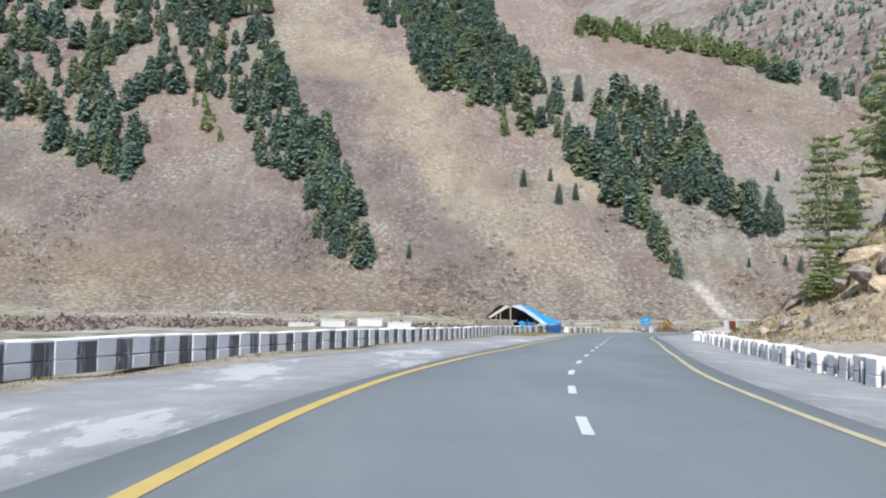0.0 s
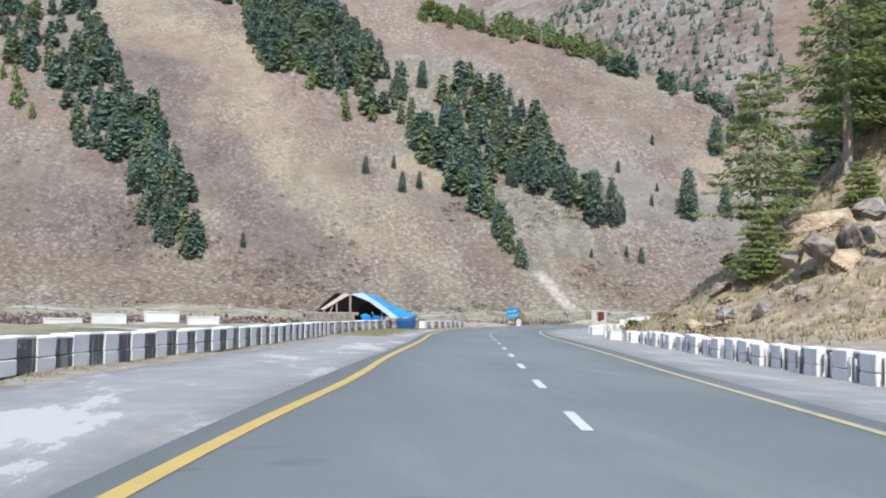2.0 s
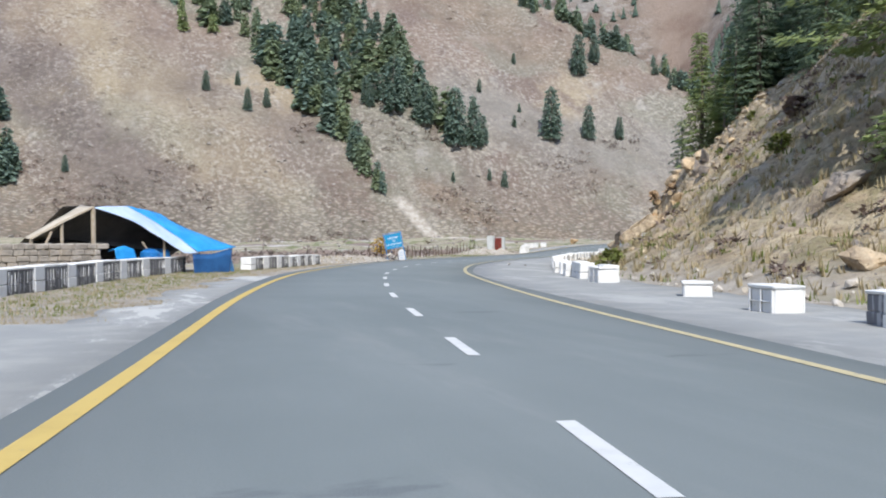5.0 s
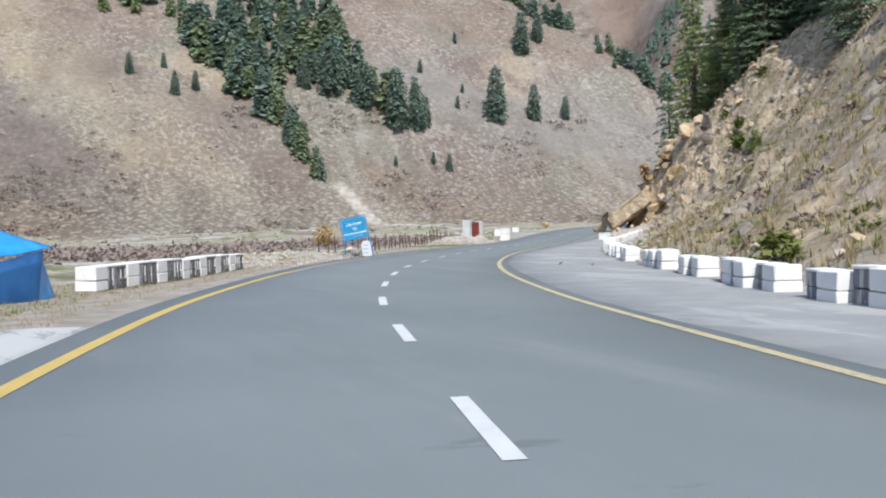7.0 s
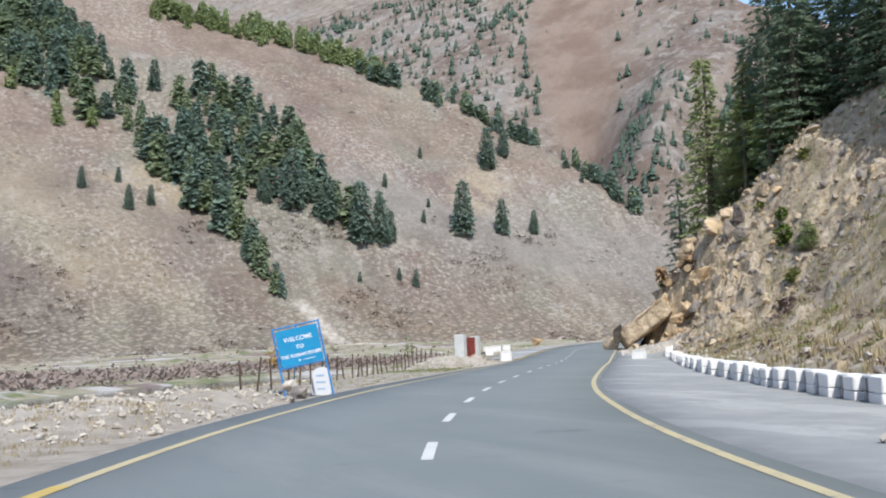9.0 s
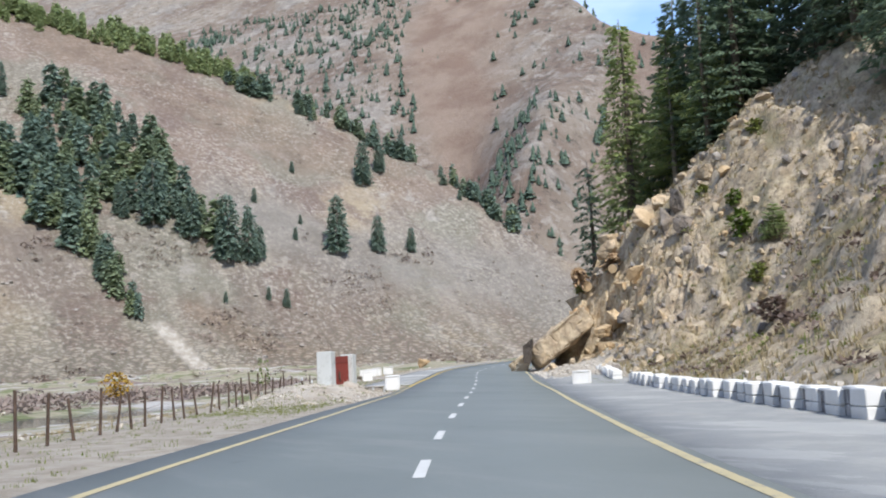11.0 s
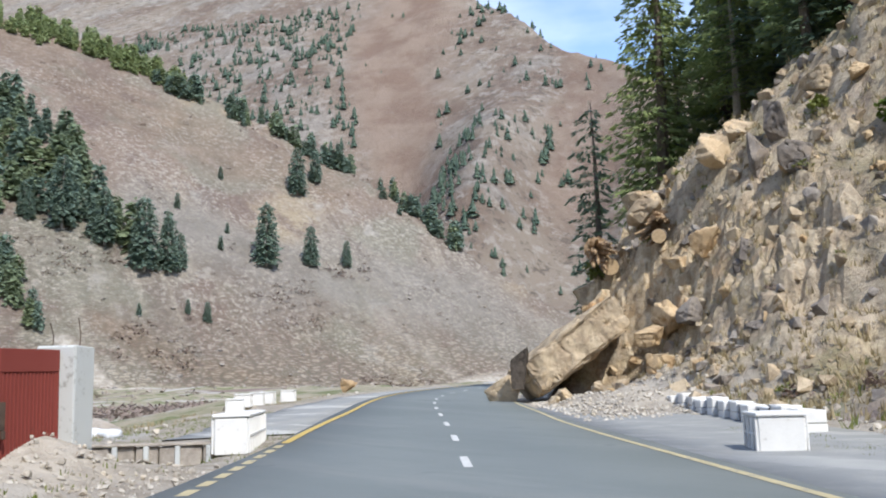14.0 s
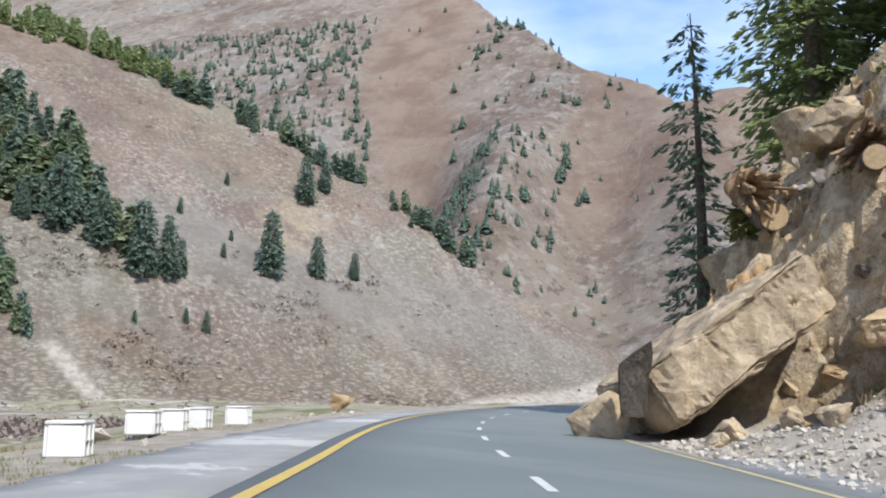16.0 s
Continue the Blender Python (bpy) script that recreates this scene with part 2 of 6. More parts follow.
    straw = k.mix(k.step(k.noise(0.22, 6, 0.65), 0.52, 0.60, 0, 0.7), straw, (0.205, 0.186, 0.100))
    straw = k.mix(k.step(k.noise(0.3, 6, 0.7, vec=k.scaled(p, 1, 1, 1, 1.3)), 0.56, 0.63, 0, 0.6), straw, (0.205, 0.155, 0.125))
    straw = k.mix(k.step(k.noise(2.6, 7, 0.78), 0.50, 0.60, 0, 0.7), straw, (0.135, 0.105, 0.078))
    straw = k.mix(k.step(k.noise(3.4, 6, 0.75), 0.58, 0.66, 0, 0.8), straw, (0.400, 0.350, 0.275))
    stone = k.mix(k.step(k.noise(0.8, 8, 0.74), 0.38, 0.62), (0.235, 0.204, 0.172), (0.530, 0.462, 0.375))
    ochre = k.mix(k.step(k.noise(1.1, 7, 0.72), 0.38, 0.62), (0.350, 0.250, 0.142), (0.620, 0.505, 0.345))
    ochre = k.mix(k.step(k.noise(0.4, 5, 0.6), 0.56, 0.64, 0, 0.8), ochre, (0.410, 0.235, 0.105))
    stone = k.mix(k.math("MULTIPLY", k.attr("cliff"), k.step(k.noise(0.16, 5, 0.6), 0.32, 0.46)), stone, ochre)
    # cracks and hollows are darkened to paint the shade in crevices
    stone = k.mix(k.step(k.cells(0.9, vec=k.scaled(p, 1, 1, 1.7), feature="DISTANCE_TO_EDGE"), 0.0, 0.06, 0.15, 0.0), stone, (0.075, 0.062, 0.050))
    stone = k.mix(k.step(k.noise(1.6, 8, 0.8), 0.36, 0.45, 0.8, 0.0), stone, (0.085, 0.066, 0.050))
    stone = k.mix(k.step(k.noise(5.0, 6, 0.75), 0.56, 0.68, 0, 0.5), stone, (0.470, 0.425, 0.360))
    c = k.mix(k.attr("meadow"), dirt, mead)
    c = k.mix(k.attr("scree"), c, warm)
    c = k.mix(k.attr("far"), c, far)
    c = k.mix(k.attr("straw"), c, straw)
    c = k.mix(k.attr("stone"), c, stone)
    c = k.mix(k.attr("track"), c, k.mix(k.step(k.noise(0.3, 6, 0.7), 0.4, 0.6), (0.36, 0.318, 0.262), (0.50, 0.455, 0.39)))
    near = k.math("SUBTRACT", 1.0, k.math("MAXIMUM", k.attr("scree"), k.attr("far")))
    h = k.math("ADD", k.math("MULTIPLY", k.math("ADD", k.noise(2.2, 7, 0.7), k.math("MULTIPLY", k.noise(9, 4), 0.4)), k.math("MULTIPLY", near, 0.20)),
               k.math("MULTIPLY", k.math("ADD", k.noise(0.12, 7, 0.72), k.math("MULTIPLY", rubble, 0.5)), k.math("SUBTRACT", 3.0, k.math("MULTIPLY", near, 3.0))))
    k.bump(h, 0.9, 1.0)
    return k.done(c)


def make_rock(name, a, b, c3, scale=1.0):
    k = Mat(name, 0.9, spec=0.2)
    base = k.mix(k.step(k.noise(0.9 * scale, 7, 0.7), 0.36, 0.64), a, b)
    base = k.mix(k.step(k.noise(0.45 * scale, 5), 0.52, 0.62, 0, 0.8), base, c3)
    crack = k.step(k.cells(1.6 * scale, feature="DISTANCE_TO_EDGE"), 0.0, 0.03, 0.12, 0.0)
    base = k.mix(crack, base, tuple(0.35 * v for v in a))
    lich = k.step(k.noise(7 * scale, 5, 0.75), 0.55, 0.68, 0, 0.45)
    base = k.mix(lich, base, tuple(min(1, 1.35 * v) for v in b))
    k.bump(k.math("ADD", k.noise(2.4 * scale, 8, 0.75), k.math("MULTIPLY", k.noise(14 * scale, 4), 0.3)), 0.8, 0.10 / scale)
    return k.done(base)


def make_foliage(name, dark, light, warm=None, through_light=0.3, trees=None):
    """trees: the colour towards which single trees of a joined stand vary."""
    k = Mat(name, 0.7, spec=0.25)
    r = k.island()
    c = k.mix(k.math("ADD", k.math("MULTIPLY", r, 0.7), k.math("MULTIPLY", k.noise(0.5, 3), 0.3)), dark, light)
    if warm:
        c = k.mix(k.step(k.noise(0.35, 4), 0.48, 0.62, 0, 0.7), c, warm)
    if trees:
        c = k.mix(k.step(k.attr("tone"), 0.45, 1.0, 0, 0.9), c, trees)
    thin = k.t.nodes.new("ShaderNodeBsdfTranslucent")
    both = k.t.nodes.new("ShaderNodeMixShader")
    both.inputs[0].default_value = through_light
    k.put(thin.inputs["Color"], c)
    k.t.links.new(k.b.outputs[0], both.inputs[1])
    k.t.links.new(thin.outputs[0], both.inputs[2])
    k.t.links.new(both.outputs[0], k.t.nodes["Material Output"].inputs["Surface"])
    return k.done(c)


def make_water():
    k = Mat("river_water", 0.08, spec=0.5)
    k.bump(k.noise(1.5, 4, vec=k.scaled(k.pos, 1, 0.4, 1)), 0.25, 0.05)
    return k.done(k.mix(k.noise(0.2), (0.035, 0.060, 0.060), (0.07, 0.095, 0.09)))


def make_tarp(name, a, b):
    k = Mat(name, 0.45, spec=0.4)
    k.bump(k.noise(2.0, 4, distort=0.8), 0.5, 0.08)
    return k.done(k.mix(k.step(k.noise(1.2, 4), 0.35, 0.7), a, b))


ASPHALT, SHOULDER, DUSTY_SHOULDER, TERRAIN = make_asphalt(), make_shoulder("worn_shoulder", 1.0), make_shoulder("dusty_shoulder", 0.35), make_terrain()
YELLOW = make_paint("yellow_line_paint", (0.475, 0.350, 0.115), (0.29, 0.26, 0.17), 0.60)
PALE_YELLOW = make_paint("faded_line_paint", (0.43, 0.372, 0.228), (0.25, 0.24, 0.21), 0.54)
LINE_WHITE = make_paint("white_line_paint", (0.52, 0.53, 0.52), (0.27, 0.28, 0.29), 0.62, 5)
BLOCK_WHITE = make_paint("white_limewash", (0.71, 0.705, 0.68), (0.46, 0.44, 0.41), 0.60)
BLOCK_BLACK = make_paint("flaking_black_paint", (0.115, 0.113, 0.112), (0.40, 0.39, 0.375), 0.565, 2.2, 0.45)
BLOCK_GREY = make_paint("weathered_grey_paint", (0.175, 0.175, 0.185), (0.42, 0.415, 0.41), 0.58, 2.2, 0.7)
CONCRETE = make_paint("whitewashed_concrete", (0.50, 0.515, 0.50), (0.32, 0.32, 0.30), 0.55, 1.6)
RED_METAL = make_paint("faded_red_sheet", (0.205, 0.045, 0.035), (0.115, 0.040, 0.032), 0.60, 1.2)
SIGN_BLUE = plain("blue_sign_enamel", (0.008, 0.200, 0.390), (0.014, 0.235, 0.440), 1.2, 0.45, 0.0, 0.05)
FRAME_BLUE = plain("blue_frame_paint", (0.018, 0.165, 0.420), (0.03, 0.21, 0.49), 5, 0.45)
LETTER = plain("white_lettering", (0.62, 0.66, 0.70), (0.54, 0.60, 0.66), 6, 0.6)
MILE_WHITE = make_paint("milestone_whitewash", (0.60, 0.62, 0.64), (0.46, 0.47, 0.48), 0.62)
MILE_BLUE = plain("faded_blue_writing", (0.24, 0.36, 0.54), (0.36, 0.47, 0.62), 8, 0.7)
POST = plain("dark_weathered_post", (0.055, 0.038, 0.030), (0.11, 0.075, 0.055), 6, 0.9)
TIMBER = plain("weathered_timber", (0.30, 0.24, 0.17), (0.42, 0.36, 0.28), 5, 0.85)
BARK = plain("grey_bark", (0.115, 0.092, 0.075), (0.22, 0.185, 0.155), 4, 0.95, 0.0, 0.9, 0.05)
PALE_BARK = plain("bleached_bark", (0.30, 0.27, 0.235), (0.42, 0.385, 0.34), 4, 0.95, 0.0, 0.8, 0.05)
CUT_WOOD = plain("sawn_wood", (0.42, 0.30, 0.17), (0.55, 0.41, 0.25), 7, 0.85)
ROOT_WOOD = plain("torn_root_wood", (0.20, 0.125, 0.070), (0.46, 0.33, 0.20), 3, 0.9, 0.0, 0.9, 0.06)
ROCK_TAN = make_rock("tan_rock", (0.300, 0.232, 0.158), (0.520, 0.425, 0.298), (0.520, 0.390, 0.245))
# near-black base colour paints the shaded face of the rock fin
ROCK_SHADE = make_rock("shade_darkened_rock", (0.045, 0.036, 0.028), (0.125, 0.102, 0.080), (0.085, 0.066, 0.050))
ROCK_GREY = make_rock("grey_rock", (0.170, 0.152, 0.138), (0.385, 0.348, 0.302), (0.300, 0.245, 0.190))
ROCK_DARK = make_rock("dark_rock", (0.120, 0.104, 0.092), (0.270, 0.236, 0.200), (0.220, 0.178, 0.138))
ROCK_PALE = make_rock("pale_stone", (0.370, 0.335, 0.285), (0.580, 0.540, 0.475), (0.480, 0.415, 0.325), 2.0)
ROCK_OCHRE = make_rock("ochre_rock", (0.345, 0.238, 0.132), (0.540, 0.410, 0.255), (0.450, 0.295, 0.155))
STONE_WALL = make_rock("rubble_masonry", (0.268, 0.236, 0.200), (0.411, 0.367, 0.315), (0.340, 0.292, 0.236), 2.5)
FIR = make_foliage("fir_needles", (0.205, 0.265, 0.118), (0.350, 0.415, 0.175), (0.370, 0.410, 0.160), 0.58)
FIR_DARK = make_foliage("dark_fir_needles", (0.120, 0.180, 0.132), (0.245, 0.315, 0.190), None, 0.52)
# needle colour lightened and blued to paint in the aerial haze
FAR_FIR = make_foliage("hazed_far_fir_needles", (0.145, 0.212, 0.180), (0.245, 0.318, 0.235), None, 0.45, (0.275, 0.325, 0.180))
SPECK_FIR = make_foliage("small_fir_needles", (0.060, 0.098, 0.078), (0.120, 0.165, 0.110), None, 0.15)
YOUNG_FIR = make_foliage("young_fir_needles", (0.255, 0.315, 0.150), (0.370, 0.420, 0.205), None, 0.48)
BUSH_GREEN = make_foliage("green_bush_leaves", (0.070, 0.120, 0.020), (0.160, 0.215, 0.045))
AUTUMN = make_foliage("autumn_leaves", (0.36, 0.215, 0.025), (0.52, 0.345, 0.055))
SHRUB = make_foliage("brown_shrub", (0.135, 0.098, 0.082), (0.255, 0.192, 0.158))
THICKET = make_foliage("pale_purple_thicket", (0.215, 0.165, 0.140), (0.330, 0.268, 0.230))
STRAW = make_foliage("dry_grass", (0.275, 0.222, 0.125), (0.430, 0.362, 0.220))
GRASS = make_foliage("green_grass", (0.120, 0.150, 0.035), (0.230, 0.250, 0.075))
WATER = make_water()
TARP_BLUE = make_tarp("blue_tarpaulin", (0.015, 0.230, 0.560), (0.030, 0.330, 0.680))
# darker copy of the blue tarpaulin, with the roof edge's shade in its colour
TARP_BLUE_SHADED = make_tarp("shaded_blue_tarpaulin", (0.012, 0.060, 0.170), (0.022, 0.095, 0.240))
TARP_WHITE = make_tarp("white_tarpaulin", (0.40, 0.52, 0.70), (0.54, 0.63, 0.75))
CANVAS = make_tarp("beige_canvas", (0.40, 0.34, 0.25), (0.50, 0.44, 0.34))
# almost black, so the cloth colour carries the shade inside the tent
SHADE_CLOTH = make_tarp("tent_shade_cloth", (0.030, 0.026, 0.024), (0.055, 0.048, 0.044))
PLASTIC_BLUE = plain("blue_plastic", (0.010, 0.105, 0.300), (0.018, 0.15, 0.38), 2, 0.4)

# ---- road line and ground ----
CENTRE = [(-0.3, -60), (0.0, -30), (0.55, -5), (1.35, 8.7), (2.9, 21), (4.95, 33), (7.5, 46), (9.85, 57), (12.4, 69.5), (15.3, 84.5),
          (18.0, 96.2), (20.5, 104.3), (25.0, 115.6), (29.5, 124.7), (35.5, 134.6), (45.2, 148.5), (52, 158), (58, 166.3), (64, 174.6),
          (71.4, 185.2), (77.2, 193.5), (83.5, 201.8), (91, 210.2), (100.5, 218.5), (113, 226.5), (128, 232), (150, 236), (190, 238)]


def smooth_line(points, n=12):
    p, out = np.array(points, float), []
    for i in range(len(p) - 1):
        a, b, c, d = p[max(i - 1, 0)], p[i], p[i + 1], p[min(i + 2, len(p) - 1)]
        for k in range(n):
            u = k / n
            out.append(0.5 * (2 * b + (c - a) * u + (2 * a - 5 * b + 4 * c - d) * u * u + (3 * b - a - 3 * c + d) * u ** 3))
    out.append(p[-1])
    return np.array(out)


LINE = smooth_line(CENTRE)
RUN = np.concatenate([[0], np.cumsum(np.linalg.norm(np.diff(LINE, axis=0), axis=1))])
AHEAD = np.gradient(LINE, axis=0)
AHEAD /= np.linalg.norm(AHEAD, axis=1)[:, None]


def ramp(v, lo, hi):
    u = np.clip((np.asarray(v, float) - lo) / (hi - lo), 0, 1)
    return u * u * (3 - 2 * u)


def road_z(s, d=0.0):
    """Height of the road: it climbs and leans into the last bend."""
    u = np.maximum(np.asarray(s, float) - 236, 0)
    lean = 0.036 * ramp(s, 238, 258) * (1 - ramp(s, 330, 360))
    return 0.022 * u * u / (u + 18) - np.clip(d, -4, 4) * lean * (1 - ramp(np.abs(d), 4.5, 9))


# how far the painted lines stray from the even line, by metres along the road
STRAY_MID = ([70, 77, 84, 92, 98, 109, 116, 128, 135, 147, 156, 164, 170, 176, 181, 187, 193, 199, 205, 210, 222, 229, 236, 243, 249, 255, 265, 275],
             [0.18, 0.08, -0.06, 0.0, 0.05, 0.02, -0.08, -0.15, -0.15, -0.04, 0.2, 0.19, 0.12, 0.16, 0.27, 0.42, 0.5, 0.47, 0.39, 0.3, 0.2, 0.1, 0.02, -0.13, -0.22, -0.3, -0.42, -0.5])
STRAY_LEFT = ([62, 66, 70, 75, 80, 95, 100, 104, 108, 114, 128, 142, 160, 173, 180, 187, 192, 220, 225, 236, 244, 250, 257, 264, 290],
              [-3.15, -3.3, -3.52, -3.72, -3.85, -3.8, -3.62, -3.54, -3.64, -3.84, -3.78, -3.8, -3.64, -3.65, -3.52, -3.42, -3.34, -3.46, -3.6, -3.76, -4.02, -4.08, -3.9, -3.8, -3.75])
STRAY_RIGHT = ([71, 85, 98, 110, 132, 140, 157, 166, 171, 180, 187, 197, 220, 232, 240, 247, 258, 265, 290],
               [3.45, 3.3, 3.48, 3.4, 3.3, 3.3, 3.7, 3.68, 3.55, 3.62, 3.74, 3.76, 3.73, 3.77, 3.66, 3.5, 3.54, 3.72, 3.7])


def stray(table, s):
    """A painted line's offset at s, eased over three metres."""
    return float(sum(np.interp(s + k, *table) for k in (-3, -1.5, 0, 1.5, 3)) / 5)


def on_road(s, d=0.0):
    """The place at s metres along the road and d metres to the right of its middle."""
    x, y = np.interp(s, RUN, LINE[:, 0]), np.interp(s, RUN, LINE[:, 1])
    tx, ty = np.interp(s, RUN, AHEAD[:, 0]), np.interp(s, RUN, AHEAD[:, 1])
    k = math.hypot(tx, ty)
    return x + d * ty / k, y - d * tx / k, float(road_z(s, d))


def heading(s):
    return math.degrees(math.atan2(np.interp(s, RUN, AHEAD[:, 0]), np.interp(s, RUN, AHEAD[:, 1])))


def road_frame(x, y):
    """s, d for arrays of places."""
    x, y = np.ravel(x).astype(float), np.ravel(y).astype(float)
    s, d = np.zeros(len(x)), np.zeros(len(x))
    for a in range(0, len(x), 8000):
        xx, yy = x[a:a + 8000], y[a:a + 8000]
        i = ((xx[:, None] - LINE[None, :, 0]) ** 2 + (yy[:, None] - LINE[None, :, 1]) ** 2).argmin(1)
        vx, vy = xx - LINE[i, 0], yy - LINE[i, 1]
        s[a:a + 8000] = RUN[i] + vx * AHEAD[i, 0] + vy * AHEAD[i, 1]
        d[a:a + 8000] = vx * AHEAD[i, 1] - vy * AHEAD[i, 0]
    return s, d


def lattice(ix, iy, seed):
    h = (ix * 374761393 + iy * 668265263 + seed * 974634777).astype(np.int64) & 0x7FFFFFFF
    h = ((h ^ (h >> 13)) * 1274126177) & 0x7FFFFFFF
    return ((h ^ (h >> 16)) & 0xFFFF) / 65535.0


def value_noise(x, y, seed=0):
    ix, iy = np.floor(x).astype(np.int64), np.floor(y).astype(np.int64)
    u, v = x - ix, y - iy
    u, v = u * u * (3 - 2 * u), v * v * (3 - 2 * v)
    a, b = lattice(ix, iy, seed), lattice(ix + 1, iy, seed)
    c, d = lattice(ix, iy + 1, seed), lattice(ix + 1, iy + 1, seed)
    return (a * (1 - u) + b * u) * (1 - v) + (c * (1 - u) + d * u) * v - 0.5


def fractal(x, y, size, octaves=4, seed=0, rough=0.5):
    out, amp = 0, 1.0
    for o in range(octaves):
        k = 2.0 ** o / size
        c, s = math.cos(1.1 * o + 0.4), math.sin(1.1 * o + 0.4)
        out = out + amp * value_noise((c * x - s * y) * k + 17.3 * o, (s * x + c * y) * k - 9.1 * o, seed + o)
        amp *= rough
    return out


def blocks(x, y, size, seed):
    """Broken ground: every cell stands at its own height with its own tilt; also the gap between cells."""
    ix, iy = np.floor(x / size).astype(np.int64), np.floor(y / size).astype(np.int64)
    best, second, high = np.full(np.shape(x), 9.0), np.full(np.shape(x), 9.0), np.zeros(np.shape(x))
    for a in (-1, 0, 1):
        for b in (-1, 0, 1):
            cx, cy = ix + a, iy + b
            ox = x / size - (cx + lattice(cx, cy, seed))
            oy = y / size - (cy + lattice(cx, cy, seed + 1))
            r = np.hypot(ox, oy)
            h = lattice(cx, cy, seed + 2) - 0.5 + 0.9 * ox * (lattice(cx, cy, seed + 3) - 0.5) + 0.9 * oy * (lattice(cx, cy, seed + 4) - 0.5)
            nearer = r < best
            second = np.where(nearer, best, np.minimum(second, r))
            high = np.where(nearer, h, high)
            best = np.where(nearer, r, best)
    return high, second - best


def hill_parts(s, d):
    """Toe and steepness of the slope right of the road."""
    cliff = ramp(s, 256, 276)
    toe = 10.6 - 1.8 * ramp(s, 262, 271) - 2.8 * ramp(s, 274, 279.5) + 1.5 * ramp(s, 230, 245) * (1 - ramp(s, 258, 266)) + 9.0 * ramp(s, 288, 306)
    return cliff, toe


def hill_z(s, d):
    cliff, toe = hill_parts(s, d)
    e = np.maximum(d - toe, 0)
    soft = 0.42 * np.minimum(e, 5) + 0.98 * np.clip(e - 5, 0, 16) + 0.5 * np.clip(e - 21, 0, 40) + 0.25 * np.maximum(e - 61, 0)
    lie = 1.42 - 0.72 * ramp(s, 267, 280)
    hard = 1.5 * np.minimum(e, 5) + lie * np.clip(e - 5, 0, 11) + 0.6 * np.clip(e - 16, 0, 40) + 0.25 * np.maximum(e - 56, 0)
    z = soft * (1 - cliff) + hard * cliff
    return z * (1 + 0.17 * ramp(s, 180, 225) * (1 - ramp(s, 256, 268))) * ramp(s, 120, 162) * (1 - 0.6 * ramp(s, 305, 350))


CREST_X = [-900, -300, 0, 100, 162, 229, 295, 331, 352, 378, 398, 420, 446, 500, 570, 800]
CREST_Z = [420, 420, 380, 300, 258, 237, 206, 180, 156, 130, 92, 70, 52, 26, 6, -4]
FOOT, STEEP = 525.0, 0.90


def near_mountain(x, y):
    """The slope across the valley, with its shoulder falling to the right."""
    gully = 9 * np.sin(x / 31 + 1.6 * np.sin(y / 90)) * ramp(y, FOOT, FOOT + 90)
    front = STEEP * (y - FOOT) * (0.55 + 0.45 * ramp(y, FOOT - 10, FOOT + 70)) + gully * 0.25
    top = np.interp(x, CREST_X, CREST_Z)
    over = y - (FOOT + top / STEEP)
    back = top - 0.75 * np.maximum(over, 0)
    return np.where(over > 0, np.minimum(front, back), front)


def far_mountain(x, y):
    up, side = far_sides(x, y)
    z = 0.8 * (up - 700)
    rise = ramp(z, 5, 120) * (1 - 0.85 * ramp(z, 190, 320))
    z = z + rise * (34 * np.exp(-((side + 235) / 36) ** 2) - 36 * np.exp(-((side + 330) / 42) ** 2) - 14 * np.exp(-((side + 150) / 45) ** 2) + 10 * np.sin(side / 27 + y / 150))
    edge = np.interp(y, [600, 754, 792, 850, 940, 1101, 1237, 1500, 2200], [690, 754, 774, 779, 781, 830, 866, 930, 1150])
    return np.where(x > edge, z - 1.5 * (x - edge), z)


# belts of colour down the slope across the valley: places are (x, height), then the belt's half width
OCHRE_BELT = ([(-150, 300), (-112, 235), (-40, 180), (-18, 140), (6, 102), (40, 62), (80, 42)], 24)
YELLOW_BELT = ([(-34, 186), (-20, 145), (0, 112)], 12)
PLUM_BELT = ([(-122, 190), (-100, 170), (-62, 122), (-26, 78), (4, 36), (34, 16)], 20)
PLUM_FOOT = ([(-420, 105), (-300, 88), (-210, 70), (-165, 52), (-100, 46)], 30)
OLIVE_FOOT = ([(-400, 45), (-250, 34), (-130, 22), (-40, 10), (20, 6)], 13)
RUSSET_BELT = ([(120, 262), (170, 215), (235, 180), (300, 150), (335, 140)], 24)
RUSSET_FOOT = ([(166, 36), (182, 22), (206, 12), (240, 6)], 6)
SAND_FOOT = ([(335, 3), (385, 9), (450, 20)], 6)
GREY_BELT = ([(220, 92), (262, 66), (322, 60), (372, 46), (430, 30)], 26)


def belt(x, h, where, warp=0.0):
    """Nearness to a belt, from 1 in its middle to 0 beyond its edge."""
    line, half = where
    x, h = x + warp, h + 0.6 * warp
    near = np.full(np.shape(x), 1e9)
    for (ax, ah), (bx, bh) in zip(line, line[1:]):
        dx, dh = bx - ax, bh - ah
        u = np.clip(((x - ax) * dx + (h - ah) * dh) / (dx * dx + dh * dh), 0, 1)
        near = np.minimum(near, np.hypot(x - ax - u * dx, h - ah - u * dh))
    return 1 - ramp(near, 0.45 * half, 1.35 * half)


def far_sides(x, y):
    """Distance up the far mountain and along it."""
    a = radians(50)
    return math.sin(a) * x + math.cos(a) * y, math.cos(a) * x - math.sin(a) * y


def valley_z(x, y):
    return -2.2 + 0.7 * fractal(x, y, 60, 3, 5)


